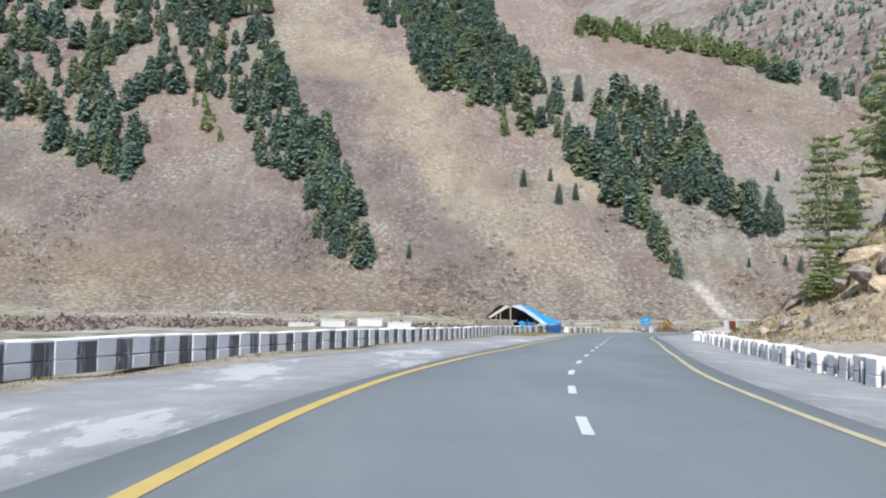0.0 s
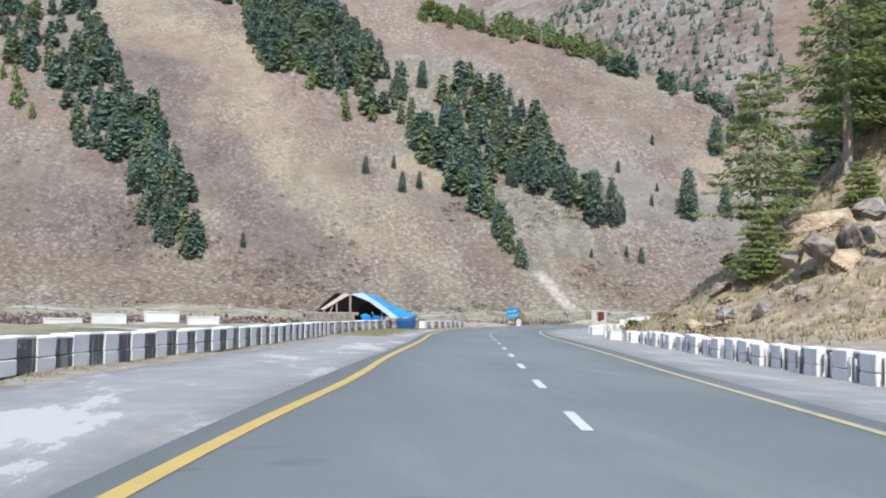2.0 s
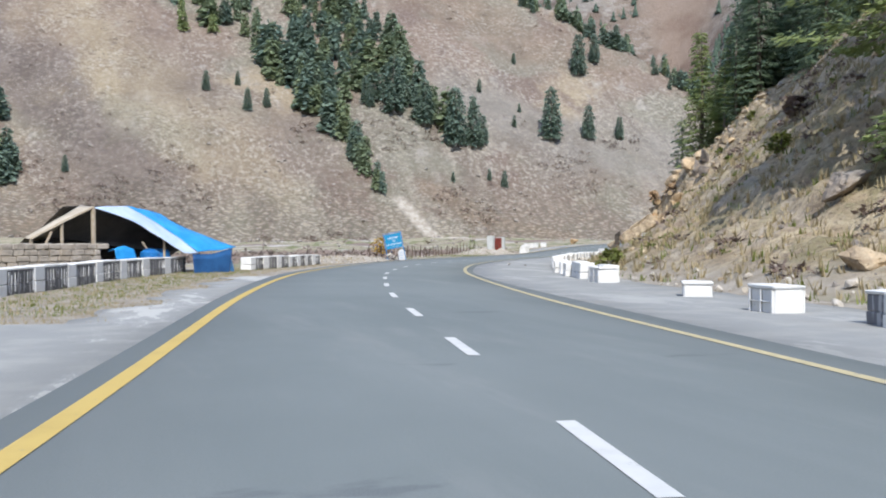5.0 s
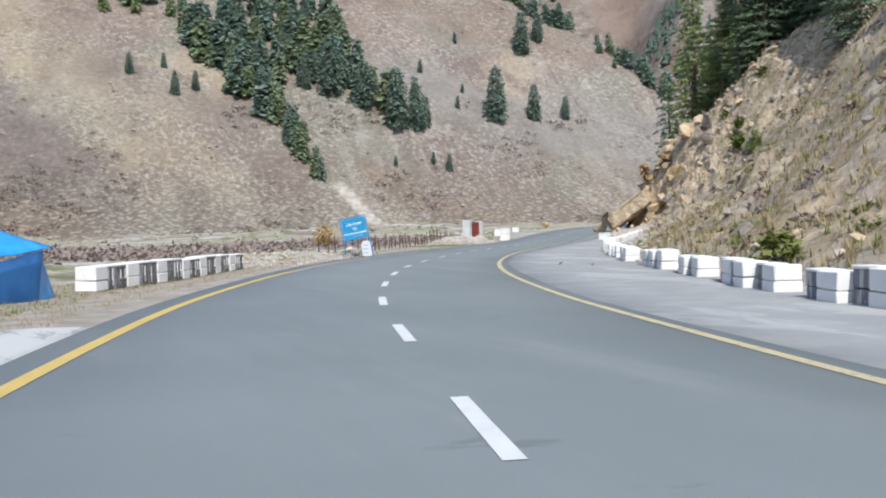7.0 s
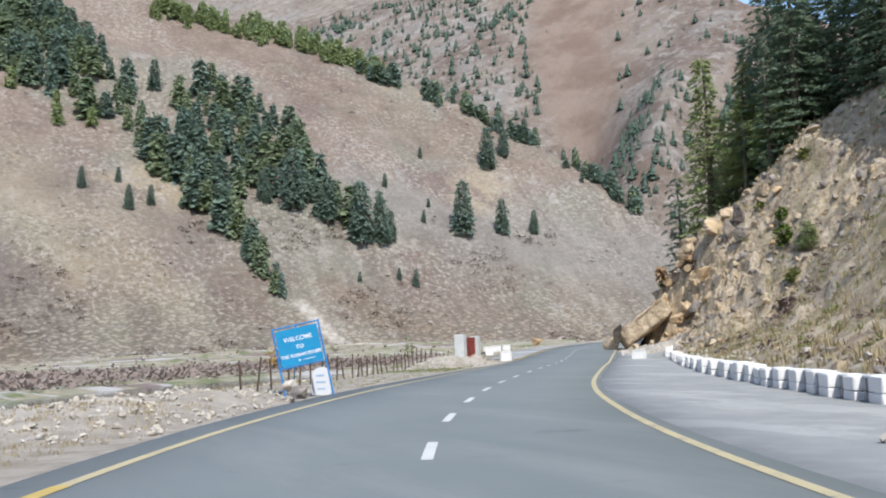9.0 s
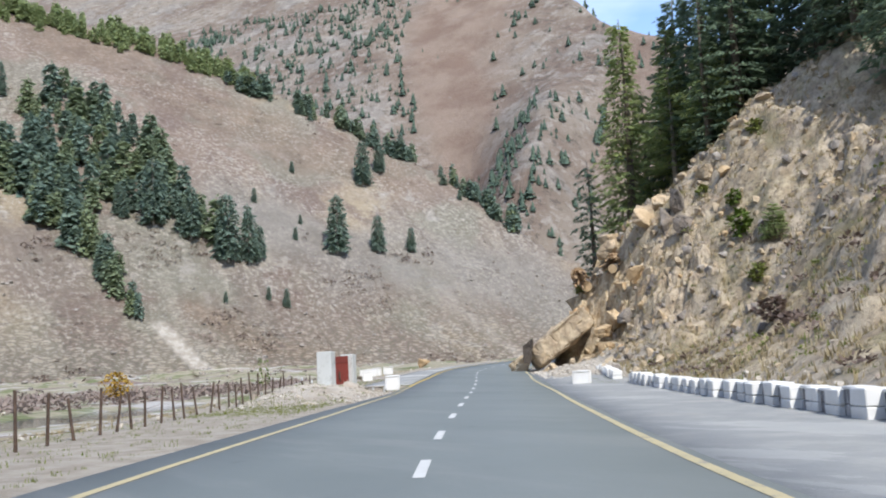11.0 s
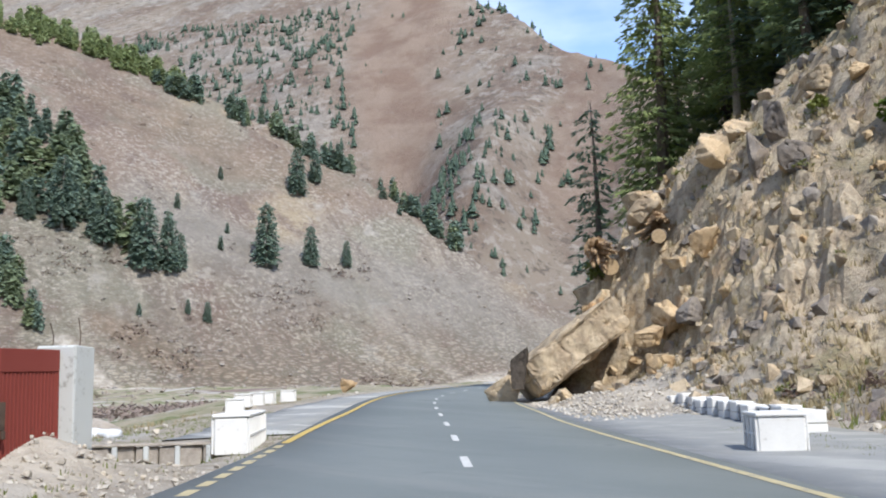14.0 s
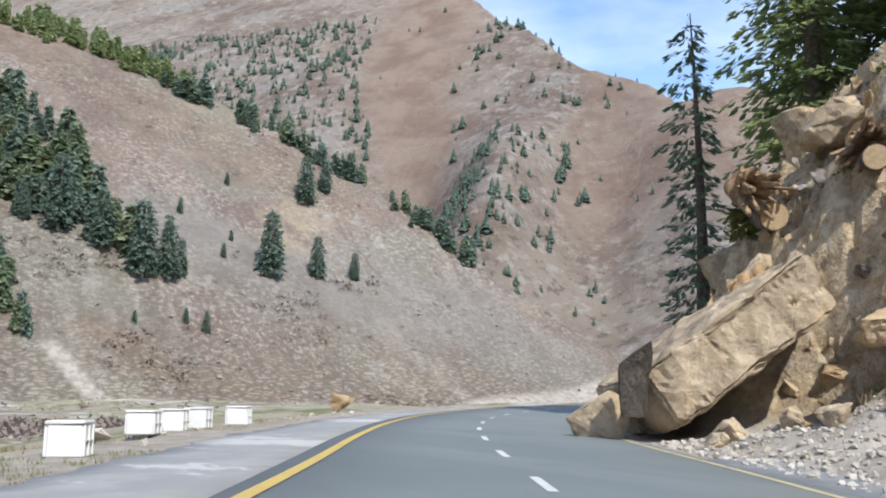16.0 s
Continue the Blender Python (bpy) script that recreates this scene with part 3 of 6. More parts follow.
def ground_fields(x, y):
    """Height and cover of the ground at arrays of places."""
    s, d = road_frame(x, y)
    zr = road_z(s, d)
    base = zr - 0.06
    left = np.maximum(-d - 9.5 - 24 * (1 - ramp(s, 172, 186)), 0)
    drop = ramp(left, 0, 13) * (1 - ramp(s, 288, 312) * (1 - ramp(left, 12, 38)))
    z = base * (1 - drop) + valley_z(x, y) * drop
    z = z - 1.1 * ramp(-d, 36, 42) * (1 - ramp(-d, 57, 63)) * ramp(s, 150, 180)
    verge = ramp(np.abs(d), 8.0, 12)
    z = z + verge * 0.35 * fractal(x, y, 3.5, 3, 11)
    heap = 0.60 * ramp(s, 229, 234) * (1 - ramp(s, 239.5, 243)) * ramp(-d, 4.3, 6.2) * (1 - ramp(-d, 8.4, 10.5)) + 0.40 * ramp(s, 182, 187) * (1 - ramp(s, 194, 200)) * ramp(-d, 4.6, 6.6) * (1 - ramp(-d, 9, 12))
    fan = 0.7 * ramp(s, 257, 263) * (1 - ramp(s, 272, 278)) * ramp(d, 4.6, 8.5)
    z = z + (heap + fan) * (0.75 + 0.9 * fractal(x, y, 1.6, 3, 111))
    z = z - 0.42 * ramp(s, 241, 243.6) * (1 - ramp(s, 244.8, 245.1)) * ramp(-d, 4.9, 6.0)
    hz = np.where(d > 0, hill_z(s, d) + 3.0 * ramp(s, 269, 275) * (1 - ramp(s, 289, 302)) * ramp(d, 9.5, 15.5), 0.0)
    hz = hz * (1 - 0.92 * np.exp(-(((s - 271.3) / 2.9) ** 2 + ((d - 8.9) / 3.5) ** 2)))
    hz = hz * (1 - 0.93 * np.exp(-(((x - 86.6) / 2.3) ** 2 + ((y - 190.8) / 2.6) ** 2) ** 1.5))
    hz = hz * (1 - 0.2 * np.exp(-(((x - 37) / 8) ** 2 + ((y - 78.5) / 7) ** 2)))
    cliff, _ = hill_parts(s, d)
    steep = ramp(hz, 0.2, 2.5)
    lump = 2.4 * fractal(x, y, 7, 4, 21, 0.6) + 0.8 * np.abs(fractal(x, y, 2.2, 3, 31, 0.6))
    ridge = np.abs(fractal(x * 1.4 + 0.6 * hz, y * 1.4, 4.5, 4, 41, 0.62))
    wx, wy = s + 0.8 * fractal(x, y, 3, 2, 43), d + 0.35 * hz + 0.8 * fractal(x, y, 3, 2, 44)
    big, gap_b = blocks(wx * 0.8, wy, 3.4, 201)
    mid, gap_m = blocks(wx, wy, 1.5, 211)
    rocks = ramp(fractal(x, y, 9, 4, 95, 0.6), -0.10, 0.14)
    low_cliff = cliff * (1 - 0.75 * ramp(hz, 6, 12))
    crag = (2.2 * big - 0.9 * (1 - ramp(gap_b, 0.03, 0.16))) * (0.35 * rocks + 0.25 * cliff + 0.5 * low_cliff) + (1.15 * mid - 0.4 * (1 - ramp(gap_m, 0.04, 0.2))) * (0.22 + 0.45 * rocks + 0.30 * low_cliff)
    small, gap_s = blocks(wx + 5, wy, 0.8, 221)
    crag = crag + (0.42 * small - 0.16 * (1 - ramp(gap_s, 0.05, 0.22))) * (0.25 + 0.35 * rocks + 0.30 * low_cliff)
    z = z + hz + steep * (lump * (0.5 + 0.15 * cliff) + 0.9 * cliff * ridge + crag)
    mA = near_mountain(x, y)
    rough_a = ramp(mA, 0, 30) * (7 * fractal(x, y, 70, 5, 51, 0.55) + 1.5 * fractal(x, y, 12, 3, 55))
    foot_a = 6 * ramp(y, 380, FOOT) * (1 - ramp(mA, 0, 25)) * (fractal(x, y, 40, 3, 57) + 0.4) + 1.3 * ramp(y, 330, 520)
    mB = far_mountain(x, y)
    rough_b = ramp(mB, 0, 60) * (14 * fractal(x, y, 140, 6, 61, 0.55) + 7 * np.abs(fractal(x, y, 45, 4, 65, 0.6)))
    far_on = (y > 250) & (d < 0)
    off = np.where(far_on | (x > 330), 1.0, 0.0)
    zA = np.where(off > 0, mA + rough_a, -99)
    zB = np.where((y + x > 700), mB + rough_b, -99)
    low = z + np.where(off > 0, foot_a, 0)
    out = np.maximum(np.maximum(zA, zB), low)
    # a wall of hills all round, behind the way and far to the right
    round_ = 0.55 * np.maximum(-x - 420, 0) + 0.5 * np.maximum(-y - 160, 0)
    out = np.maximum(out, np.minimum(round_, 420) + np.where(round_ > 0, 30 * fractal(x, y, 120, 4, 71), -99))
    peak = 655 * np.exp(-(((x - 1640) / 520) ** 2 + ((y - 1380) / 520) ** 2))
    out = np.maximum(out, np.where(x > 1000, peak + 25 * fractal(x, y, 150, 4, 81), -99))
    scree = ramp(zA - low, -1.5, 3.0)
    far = ramp(zB - np.maximum(zA, low), -3, 6)
    scree = np.maximum(scree, ramp(round_, 0, 10)) * (1 - far)
    far = np.maximum(far, np.where(x > 1000, 1.0, 0.0))
    meadow = ramp(-d, 10.5, 13.5) + ramp(fractal(x, y, 4, 3, 91), 0.10, 0.22) * ramp(np.abs(d), 8.5, 9.5) * 0.8
    straw = ramp(hz, 0.05, 0.9)
    rocky = np.clip(low_cliff * 0.85 + 0.38 * rocks * ramp(mid, -0.15, 0.25), 0, 1)
    stone = ramp(hz, 0.4, 2.5) * rocky
    stone = np.maximum(stone, 0.6 * ramp(fractal(x, y, 3, 4, 97, 0.65), 0.10, 0.2) * straw)
    toe_line = 157 + 0.45 * (545 - y)
    track = (1 - ramp(np.abs(x - toe_line), 2.6, 5.0)) * ramp(y, 500, 512) * (1 - ramp(y, 557, 563))
    chute = (1 - ramp(np.abs(x - (331 - 0.62 * (y - 545))), 1.5, 5.0)) * ramp(y, 500, 520) * (1 - ramp(y, 560, 590)) * 0.35
    h = (y - FOOT) * STEEP
    warp = 26 * fractal(x, y, 45, 4, 131, 0.6)
    ochre = np.maximum(0.75 * belt(x, h, OCHRE_BELT, warp), belt(x, h, YELLOW_BELT, warp)) * scree
    plum = np.maximum(belt(x, h, PLUM_BELT, 0.7 * warp), 0.9 * belt(x, h, PLUM_FOOT, warp)) * scree
    russet = np.maximum(np.maximum(0.8 * belt(x, h, RUSSET_BELT, warp), belt(x, h, RUSSET_FOOT, 0.3 * warp)), 0.9 * belt(x, h, OLIVE_FOOT, warp)) * scree
    grey = belt(x, h, GREY_BELT, warp) * scree
    up, side = far_sides(x, y)
    side = side + 22 * fractal(x, y, 60, 4, 141, 0.6)
    hollow = np.exp(-((side - np.interp(up, [960, 1135, 1335], [-322, -392, -430])) / np.interp(up, [930, 1000, 1135, 1300], [14, 34, 62, 80])) ** 2) * ramp(up, 900, 960)
    flank = ramp(side, -205, -175) * ramp(up, 860, 930) * 0.75
    earth = np.clip(np.maximum(hollow * 1.3, flank), 0, 1) * far
    return out, scree, far, np.clip(meadow, 0, 1) * (1 - straw), straw, np.clip(stone, 0, 1), low_cliff * straw, np.clip(np.maximum(np.maximum(track, chute), 0.9 * belt(x, h, SAND_FOOT, 0.25 * warp) * np.where(off > 0, 1.0, 0.0)) + 1.6 * heap + 0.9 * fan * (1 - ramp(hz, 0.3, 1.5)), 0, 1), np.clip(zA / 240, 0, 1) * scree, ochre, plum, russet, grey, earth


def ground_z(x, y):
    return float(ground_fields(np.array([x]), np.array([y]))[0][0])


def grades(spans):
    """Grid lines: (from, to, step) spans joined, with steps that may grow."""
    out = []
    for a, b, h in spans:
        n = max(1, int(round((b - a) / h)))
        out += list(np.linspace(a, b, n, endpoint=False))
    return np.array(out + [spans[-1][1]])


def mesh_object(name, verts, faces, material, smooth=False, parent=None, label=""):
    me = bpy.data.meshes.new(name)
    me.from_pydata([tuple(v) for v in verts], [], [tuple(f) for f in faces])
    me.materials.append(material)
    if smooth:
        me.polygons.foreach_set("use_smooth", [True] * len(me.polygons))
    me.update()
    ob = new(name, me)
    if parent:
        ob.parent = parent
    if label:
        ob["label"] = label
    return ob


def part(name, bm, material, parent, label=""):
    """Links a bmesh as one mesh object under a thing or a part."""
    me = bpy.data.meshes.new(name)
    bm.to_mesh(me)
    bm.free()
    me.materials.append(material)
    ob = new(name, me)
    ob.parent = parent
    if label:
        ob["label"] = label
    return ob


def build_ground():
    gx = grades([(-2600, -900, 130), (-900, -420, 26), (-420, -60, 8), (-60, -20, 2.5), (-20, 24, 0.9), (24, 76, 0.5), (76, 102, 0.3), (102, 112, 0.5), (112, 140, 1.4),
                 (140, 172, 2), (172, 460, 6), (460, 900, 9), (900, 1400, 30), (1400, 2600, 90)])
    gy = grades([(-900, -160, 60), (-160, -10, 8), (-10, 60, 1.2), (60, 158, 0.5), (158, 200, 0.3), (200, 222, 0.5), (222, 250, 1.4), (250, 480, 5), (480, 500, 5), (500, 568, 2), (568, 820, 5),
                 (820, 1300, 12), (1300, 2000, 50), (2000, 3200, 120)])
    nx, ny = len(gx), len(gy)
    X, Y = np.meshgrid(gx, gy)
    fields = ground_fields(X.ravel(), Y.ravel())
    co = np.stack([X.ravel(), Y.ravel(), fields[0]], 1)
    i = (np.arange(ny - 1)[:, None] * nx + np.arange(nx - 1)[None, :]).ravel()
    quads = np.stack([i, i + 1, i + 1 + nx, i + nx], 1)
    me = bpy.data.meshes.new("ground")
    me.vertices.add(len(co))
    me.vertices.foreach_set("co", co.ravel())
    me.loops.add(quads.size)
    me.loops.foreach_set("vertex_index", quads.ravel())
    me.polygons.add(len(quads))
    me.polygons.foreach_set("loop_start", np.arange(0, quads.size, 4))
    me.update(calc_edges=True)
    broken = fields[6][quads].mean(1) > 0.25
    me.polygons.foreach_set("use_smooth", ~broken)
    for name, values in zip(("scree", "far", "meadow", "straw", "stone", "cliff", "track", "height", "ochre", "plum", "russet", "grey", "earth"), fields[1:]):
        a = me.attributes.new(name, "FLOAT", "POINT")
        a.data.foreach_set("value", values.astype(np.float32))
    me.materials.append(TERRAIN)
    me.update()
    return tagged(new("ground", me), "dry stony valley ground rising to scree mountains", "ground", kind="structure")


def ribbon(name, s0, s1, d0, d1, lift, material, step=1.5, thick=0.0, wobble=0.0, seed=0, along=None):
    """A strip that follows the road between two offsets."""
    n = max(2, int((s1 - s0) / step))
    rng = random.Random(seed)
    verts, faces = [], []
    for k in range(n + 1):
        s = s0 + (s1 - s0) * k / n
        a, b = d0, d1
        if along:
            a, b = a + stray(along, s), b + stray(along, s)
        if wobble:
            a, b = (a + rng.uniform(-wobble, wobble), b) if abs(a) > abs(b) else (a, b + rng.uniform(-wobble, wobble))
        for d in (a, (2 * a + b) / 3, (a + 2 * b) / 3, b):
            x, y, z = on_road(s, d)
            verts.append((x, y, z + lift))
    for k in range(n):
        for c in range(3):
            i = 4 * k + c
            faces.append((i, i + 1, i + 5, i + 4))
    if thick:
        m = len(verts)
        verts += [(x, y, z - thick) for x, y, z in verts]
        for k in range(n):
            i, j = 4 * k, 4 * k + 3
            faces += [(i, i + 4, i + 4 + m, i + m), (j + 4, j, j + m, j + 4 + m)]
    return mesh_object(name, verts, faces, material, True)


GROUND = build_ground()
road = tagged(ribbon("road", 0, 375, -4.25, 4.0, 0.0, ASPHALT, 1.5, 0.12), "smooth grey asphalt two-lane mountain road", "road", kind="structure")
pave_n = tagged(ribbon("pavement_verge", 138, 160, -5.7, -4.24, -0.018, SHOULDER, 0.8, 0.10, 0.55, 4), "worn grey shoulder running out into the grass", "shoulder", kind="structure")
pave_l = tagged(ribbon("pavement_left", 0, 138, -8.7, -4.24, -0.018, SHOULDER, 1.0, 0.10, 0.35, 1), "worn grey paved shoulder with pale patches", "shoulder", kind="structure")
pave_r = tagged(ribbon("pavement_right", 0, 268, 3.99, 8.9, -0.018, DUSTY_SHOULDER, 1.0, 0.10, 0.25, 2), "worn grey paved shoulder with dusty patches", "shoulder", kind="structure")
pave_f = tagged(ribbon("pavement_far", 250, 330, -7.6, -4.24, -0.018, SHOULDER, 1.0, 0.10, 0.3, 3), "pale concrete shoulder beside the road", "shoulder", kind="structure")
line_m = ribbon("yellow_line", 178, 235.6, -0.085, 0.085, 0.006, PALE_YELLOW, along=STRAY_LEFT)
line_l = ribbon("yellow_line", 0, 178, -0.10, 0.10, 0.006, YELLOW, along=STRAY_LEFT)
line_e = ribbon("yellow_line", 246.6, 375, -0.10, 0.10, 0.006, YELLOW, along=STRAY_LEFT)
for k in range(9):
    dash = ribbon("yellow_dash", 236.1 + 1.15 * k, 236.85 + 1.15 * k, -0.09, 0.09, 0.006, PALE_YELLOW, 0.4, along=STRAY_LEFT)
    dash.parent = road
line_r = ribbon("yellow_line", 0, 375, -0.08, 0.08, 0.006, PALE_YELLOW, along=STRAY_RIGHT)
for ob, text in ((line_l, "bright yellow edge line"), (line_e, "bright yellow edge line"), (line_m, "faded cream-yellow edge line"), (line_r, "faded cream-yellow edge line")):
    ob.parent = road
    ob["label"] = text

# ---- helpers for things ----
def empty(name, m, label, category, group="", kind=""):
    ob = new(name)
    ob.matrix_world = m
    return tagged(ob, label, category, group, kind)


def box_bm(x0, x1, y0, y1, z0, z1, bevel=0.0, rng=None, jitter=0.0):
    bm = bmesh.new()
    bmesh.ops.create_cube(bm, size=1.0)
    for v in bm.verts:
        v.co = Vector((x0 + (x1 - x0) * (v.co.x + 0.5), y0 + (y1 - y0) * (v.co.y + 0.5), z0 + (z1 - z0) * (v.co.z + 0.5)))
    if bevel:
        bmesh.ops.bevel(bm, geom=list(bm.edges), offset=bevel, segments=1, affect="EDGES")
    if rng and jitter:
        for v in bm.verts:
            v.co += Vector([rng.uniform(-jitter, jitter) for _ in range(3)])
    return bm


def tube_bm(path, radii, sides=8, caps=True):
    """A round or many-sided tube along points."""
    bm = bmesh.new()
    rings = []
    for i, p in enumerate(path):
        p = Vector(p)
        t = (Vector(path[min(i + 1, len(path) - 1)]) - Vector(path[max(i - 1, 0)])).normalized()
        u = t.cross(Vector((0.3, 0.9, 0.2))).normalized()
        w = t.cross(u)
        r = radii[i] if isinstance(radii, (list, tuple)) else radii
        rings.append([bm.verts.new(p + r * (math.cos(a) * u + math.sin(a) * w)) for a in [2 * math.pi * k / sides for k in range(sides)]])
    for a, b in zip(rings, rings[1:]):
        for k in range(sides):
            bm.faces.new((a[k], a[(k + 1) % sides], b[(k + 1) % sides], b[k]))
    if caps:
        bm.faces.new(rings[0][::-1])
        bm.faces.new(rings[-1])
    bmesh.ops.recalc_face_normals(bm, faces=bm.faces)
    return bm


def hull_bm(rng, n, box=0.3):
    """An angular broken chunk: the hull of a few points between a ball and a box."""
    bm = bmesh.new()
    for _ in range(n):
        v = Vector([rng.gauss(0, 1) for _ in range(3)]).normalized()
        m = max(abs(c) for c in v)
        bm.verts.new(v * ((1 - box) + box / m) * rng.uniform(0.82, 1.0) * 0.85)
    out = bmesh.ops.convex_hull(bm, input=list(bm.verts))
    bmesh.ops.delete(bm, geom=[g for g in out["geom_interior"] if isinstance(g, bmesh.types.BMVert)], context="VERTS")
    return bm


def rock_mesh(name, seed, sx, sy, sz, detail=3, sharp=0.32, material=None):
    """A broken stone with flat faces, chipped edges and a roughened skin."""
    rng = random.Random(seed)
    bm = hull_bm(rng, 12 if detail > 2 else 11, 0.5 if detail > 2 else 0.3)
    if detail > 2:
        for v in bm.verts:
            v.co = Vector((v.co.x * sx, v.co.y * sy, v.co.z * sz))
        small = min(sx, sy, sz)
        bmesh.ops.bevel(bm, geom=list(bm.edges), offset=0.035 * small, segments=1, affect="EDGES")
        bmesh.ops.triangulate(bm, faces=bm.faces)
        for _ in range(3 if detail > 3 else 2):
            long = [e for e in bm.edges if e.calc_length() > 0.22 * small]
            if len(bm.verts) < 2500 and long:
                bmesh.ops.subdivide_edges(bm, edges=long, cuts=1)
                bmesh.ops.triangulate(bm, faces=bm.faces)
        bm.normal_update()
        for v in bm.verts:
            q = v.co / small * 1.3 + Vector((seed * 3.1, seed * 1.7, 0))
            k = noise.noise(q * 0.8) * 0.05 + noise.noise(q * 2.6) * 0.045 - 0.09 * max(0.0, 0.12 - abs(noise.noise(Vector((q.x * 0.9, q.y * 0.9, q.z * 1.8))))) / 0.12
            v.co += v.normal * k * small * sharp / 0.34
    else:
        for v in bm.verts:
            v.co = Vector((v.co.x * sx, v.co.y * sy, v.co.z * sz))
    me = bpy.data.meshes.new(name)
    bm.to_mesh(me)
    bm.free()
    if material:
        me.materials.append(material)
    return me


def place(s, d, z=None, turn=0.0, lift=0.0):
    """A pose on the ground at road coordinates, turned with the road: its y axis points ahead, its x axis to the right."""
    x, y, zr = on_road(s, d)
    return pose(x, y, (ground_z(x, y) if z is None else zr + z) + lift, 0, 0, -heading(s) + turn)


# ---- road markings ----
def build_dashes():
    for k in range(-8, 45):
        s = float(np.interp(k, [-8, 0, 10, 14, 23, 27, 45], [23.7, 73.1, 134.8, 158.5, 209.8, 236.1, 350.0]))
        ob = ribbon("lane_dash", s - 2.1, s, -0.075, 0.075, 0.006, LINE_WHITE, 0.7, along=STRAY_MID)
        ob.parent = road


build_dashes()


# ---- parapets ----
def parapet_left(s, d_from, d_to, length, rng, name="parapet_block", panel=BLOCK_BLACK, height=0.7, deep=0.55, stepped=False, ribs=False, share=0.5):
    """One bay: a white pier and a lower-set dark panel, both in two courses."""
    x0, y0, z0 = on_road(s, d_from)
    x1, y1, z1 = on_road(s + length, d_to)
    a = math.degrees(math.atan2(x1 - x0, y1 - y0))
    span = math.hypot(x1 - x0, y1 - y0)
    away = rng.uniform(-0.10, 0.10) if stepped else 0.0
    th = empty(name, pose(x0, y0, z0 - 0.05, 0, 0, -a + rng.uniform(-0.6, 0.6)) @ pose(away, 0, 0), "", "parapet")
    pier = share * span
    h = height + rng.uniform(-0.03, 0.03)
    joint = 0.47 * h
    for z0, z1, out in ((0, joint - 0.006, 0.006), (joint + 0.006, h + 0.05, 0.0)):
        part("pier", box_bm(-deep / 2 - out, deep / 2 + out, 0, pier, z0, z1, 0.022, rng, 0.009), BLOCK_WHITE, th, "white limewashed pier")
    inset = 0.17 if stepped else 0.03
    for z0, z1, out in ((0, joint - 0.005, 0.008), (joint + 0.005, h, 0.0)):
        part("panel", box_bm(-deep / 2 + inset - out, deep / 2 - 0.03 + out, pier, span - 0.01, z0, z1, 0.018, rng, 0.009), panel, th, "dark panel with flaking paint")
    part("coping", box_bm(-deep / 2 + (0.14 if stepped else 0.02), deep / 2 - 0.02, pier - 0.01, span, h, h + 0.06, 0.015, rng, 0.006), BLOCK_WHITE, th, "white coping strip")
    if ribs:
        for side in (-1, 1):
            n = max(4, int((span - pier) / 0.22))
            for k in range(n):
                y = pier + (span - pier) * (k + 0.5 + rng.uniform(-0.2, 0.2)) / n
                x = side * (deep / 2 - 0.05)
                part("plaster_rib", box_bm(min(x, x + side * 0.03), max(x, x + side * 0.03), y - 0.025, y + 0.025, rng.uniform(0.05, 0.14), h * rng.uniform(0.82, 0.96), 0.006, rng, 0.012), BLOCK_WHITE if rng.random() < 0.55 else BLOCK_GREY, th)
    return th


def build_parapets():
    rng = random.Random(7)

    def run(s0, s1, d_of, group, label, panel=BLOCK_BLACK, bay=1.64, height=0.7, gaps=(), stepped=False, share=0.5):
        s = s0
        while s < s1:
            if not any(a <= s <= b for a, b in gaps):
                tagged(parapet_left(s, d_of(s), d_of(s + bay), bay, rng, panel=panel, height=height + (rng.uniform(-0.05, 0.05) if stepped else 0.0), stepped=stepped, ribs="ribbed" in label, share=share), label, "parapet", group)
            s += bay

    line = lambda s: -10.45 + 0.55 * ramp(s, 95, 125) + 0.30 * ramp(s, 140, 168)
    run(58.0, 139.0, line, "parapet along the left shoulder", "white parapet bay with black flaking panel beside the shoulder")
    run(140.0, 163.0, line, "parapet before the tent", "white parapet bay with ribbed flaking panel before the tent", bay=2.85, share=0.27, height=0.68)
    run(169.3, 181.0, lambda s: -7.5 + 0.8 * ramp(s, 168, 176), "parapet past the tent", "white parapet bay with ribbed dark panel on grass", height=0.58, bay=1.85, share=0.36)
    run(70, 130.6, lambda s: 7.1 + 0.0 * s, "parapet along the right shoulder", "white parapet bay with grey ribbed panel at the shoulder", bay=1.55, height=0.60, share=0.55, panel=BLOCK_GREY, stepped=True)
    run(133.5, 136.3, lambda s: 7.15, "parapet along the right shoulder", "short white parapet stump with grey panel at the shoulder", bay=1.45, height=0.54, panel=BLOCK_GREY, stepped=True)
    run(153.5, 184, lambda s: 7.8 + 0.9 * ramp(s, 158, 178), "parapet round the bend", "white parapet bay with grey panel below the slope", panel=BLOCK_GREY, bay=1.55, height=0.52, gaps=((160.4, 161.9), (167.2, 168.9), (171.2, 172.7), (178.3, 179.9)), stepped=True)
    run(186.5, 241.5, lambda s: 8.8 - 0.6 * ramp(s, 190, 215), "parapet below the cliff", "white parapet bay with weathered grey panel below the cliff", panel=BLOCK_GREY, bay=1.45, height=0.48, gaps=((239.0, 240.0),), stepped=True)
    run(247, 262.5, lambda s: 8.2 + 0.6 * ramp(s, 247, 262), "parapet below the cliff", "white parapet bay with weathered grey panel below the cliff", panel=BLOCK_GREY, bay=1.45, height=0.48, stepped=True)


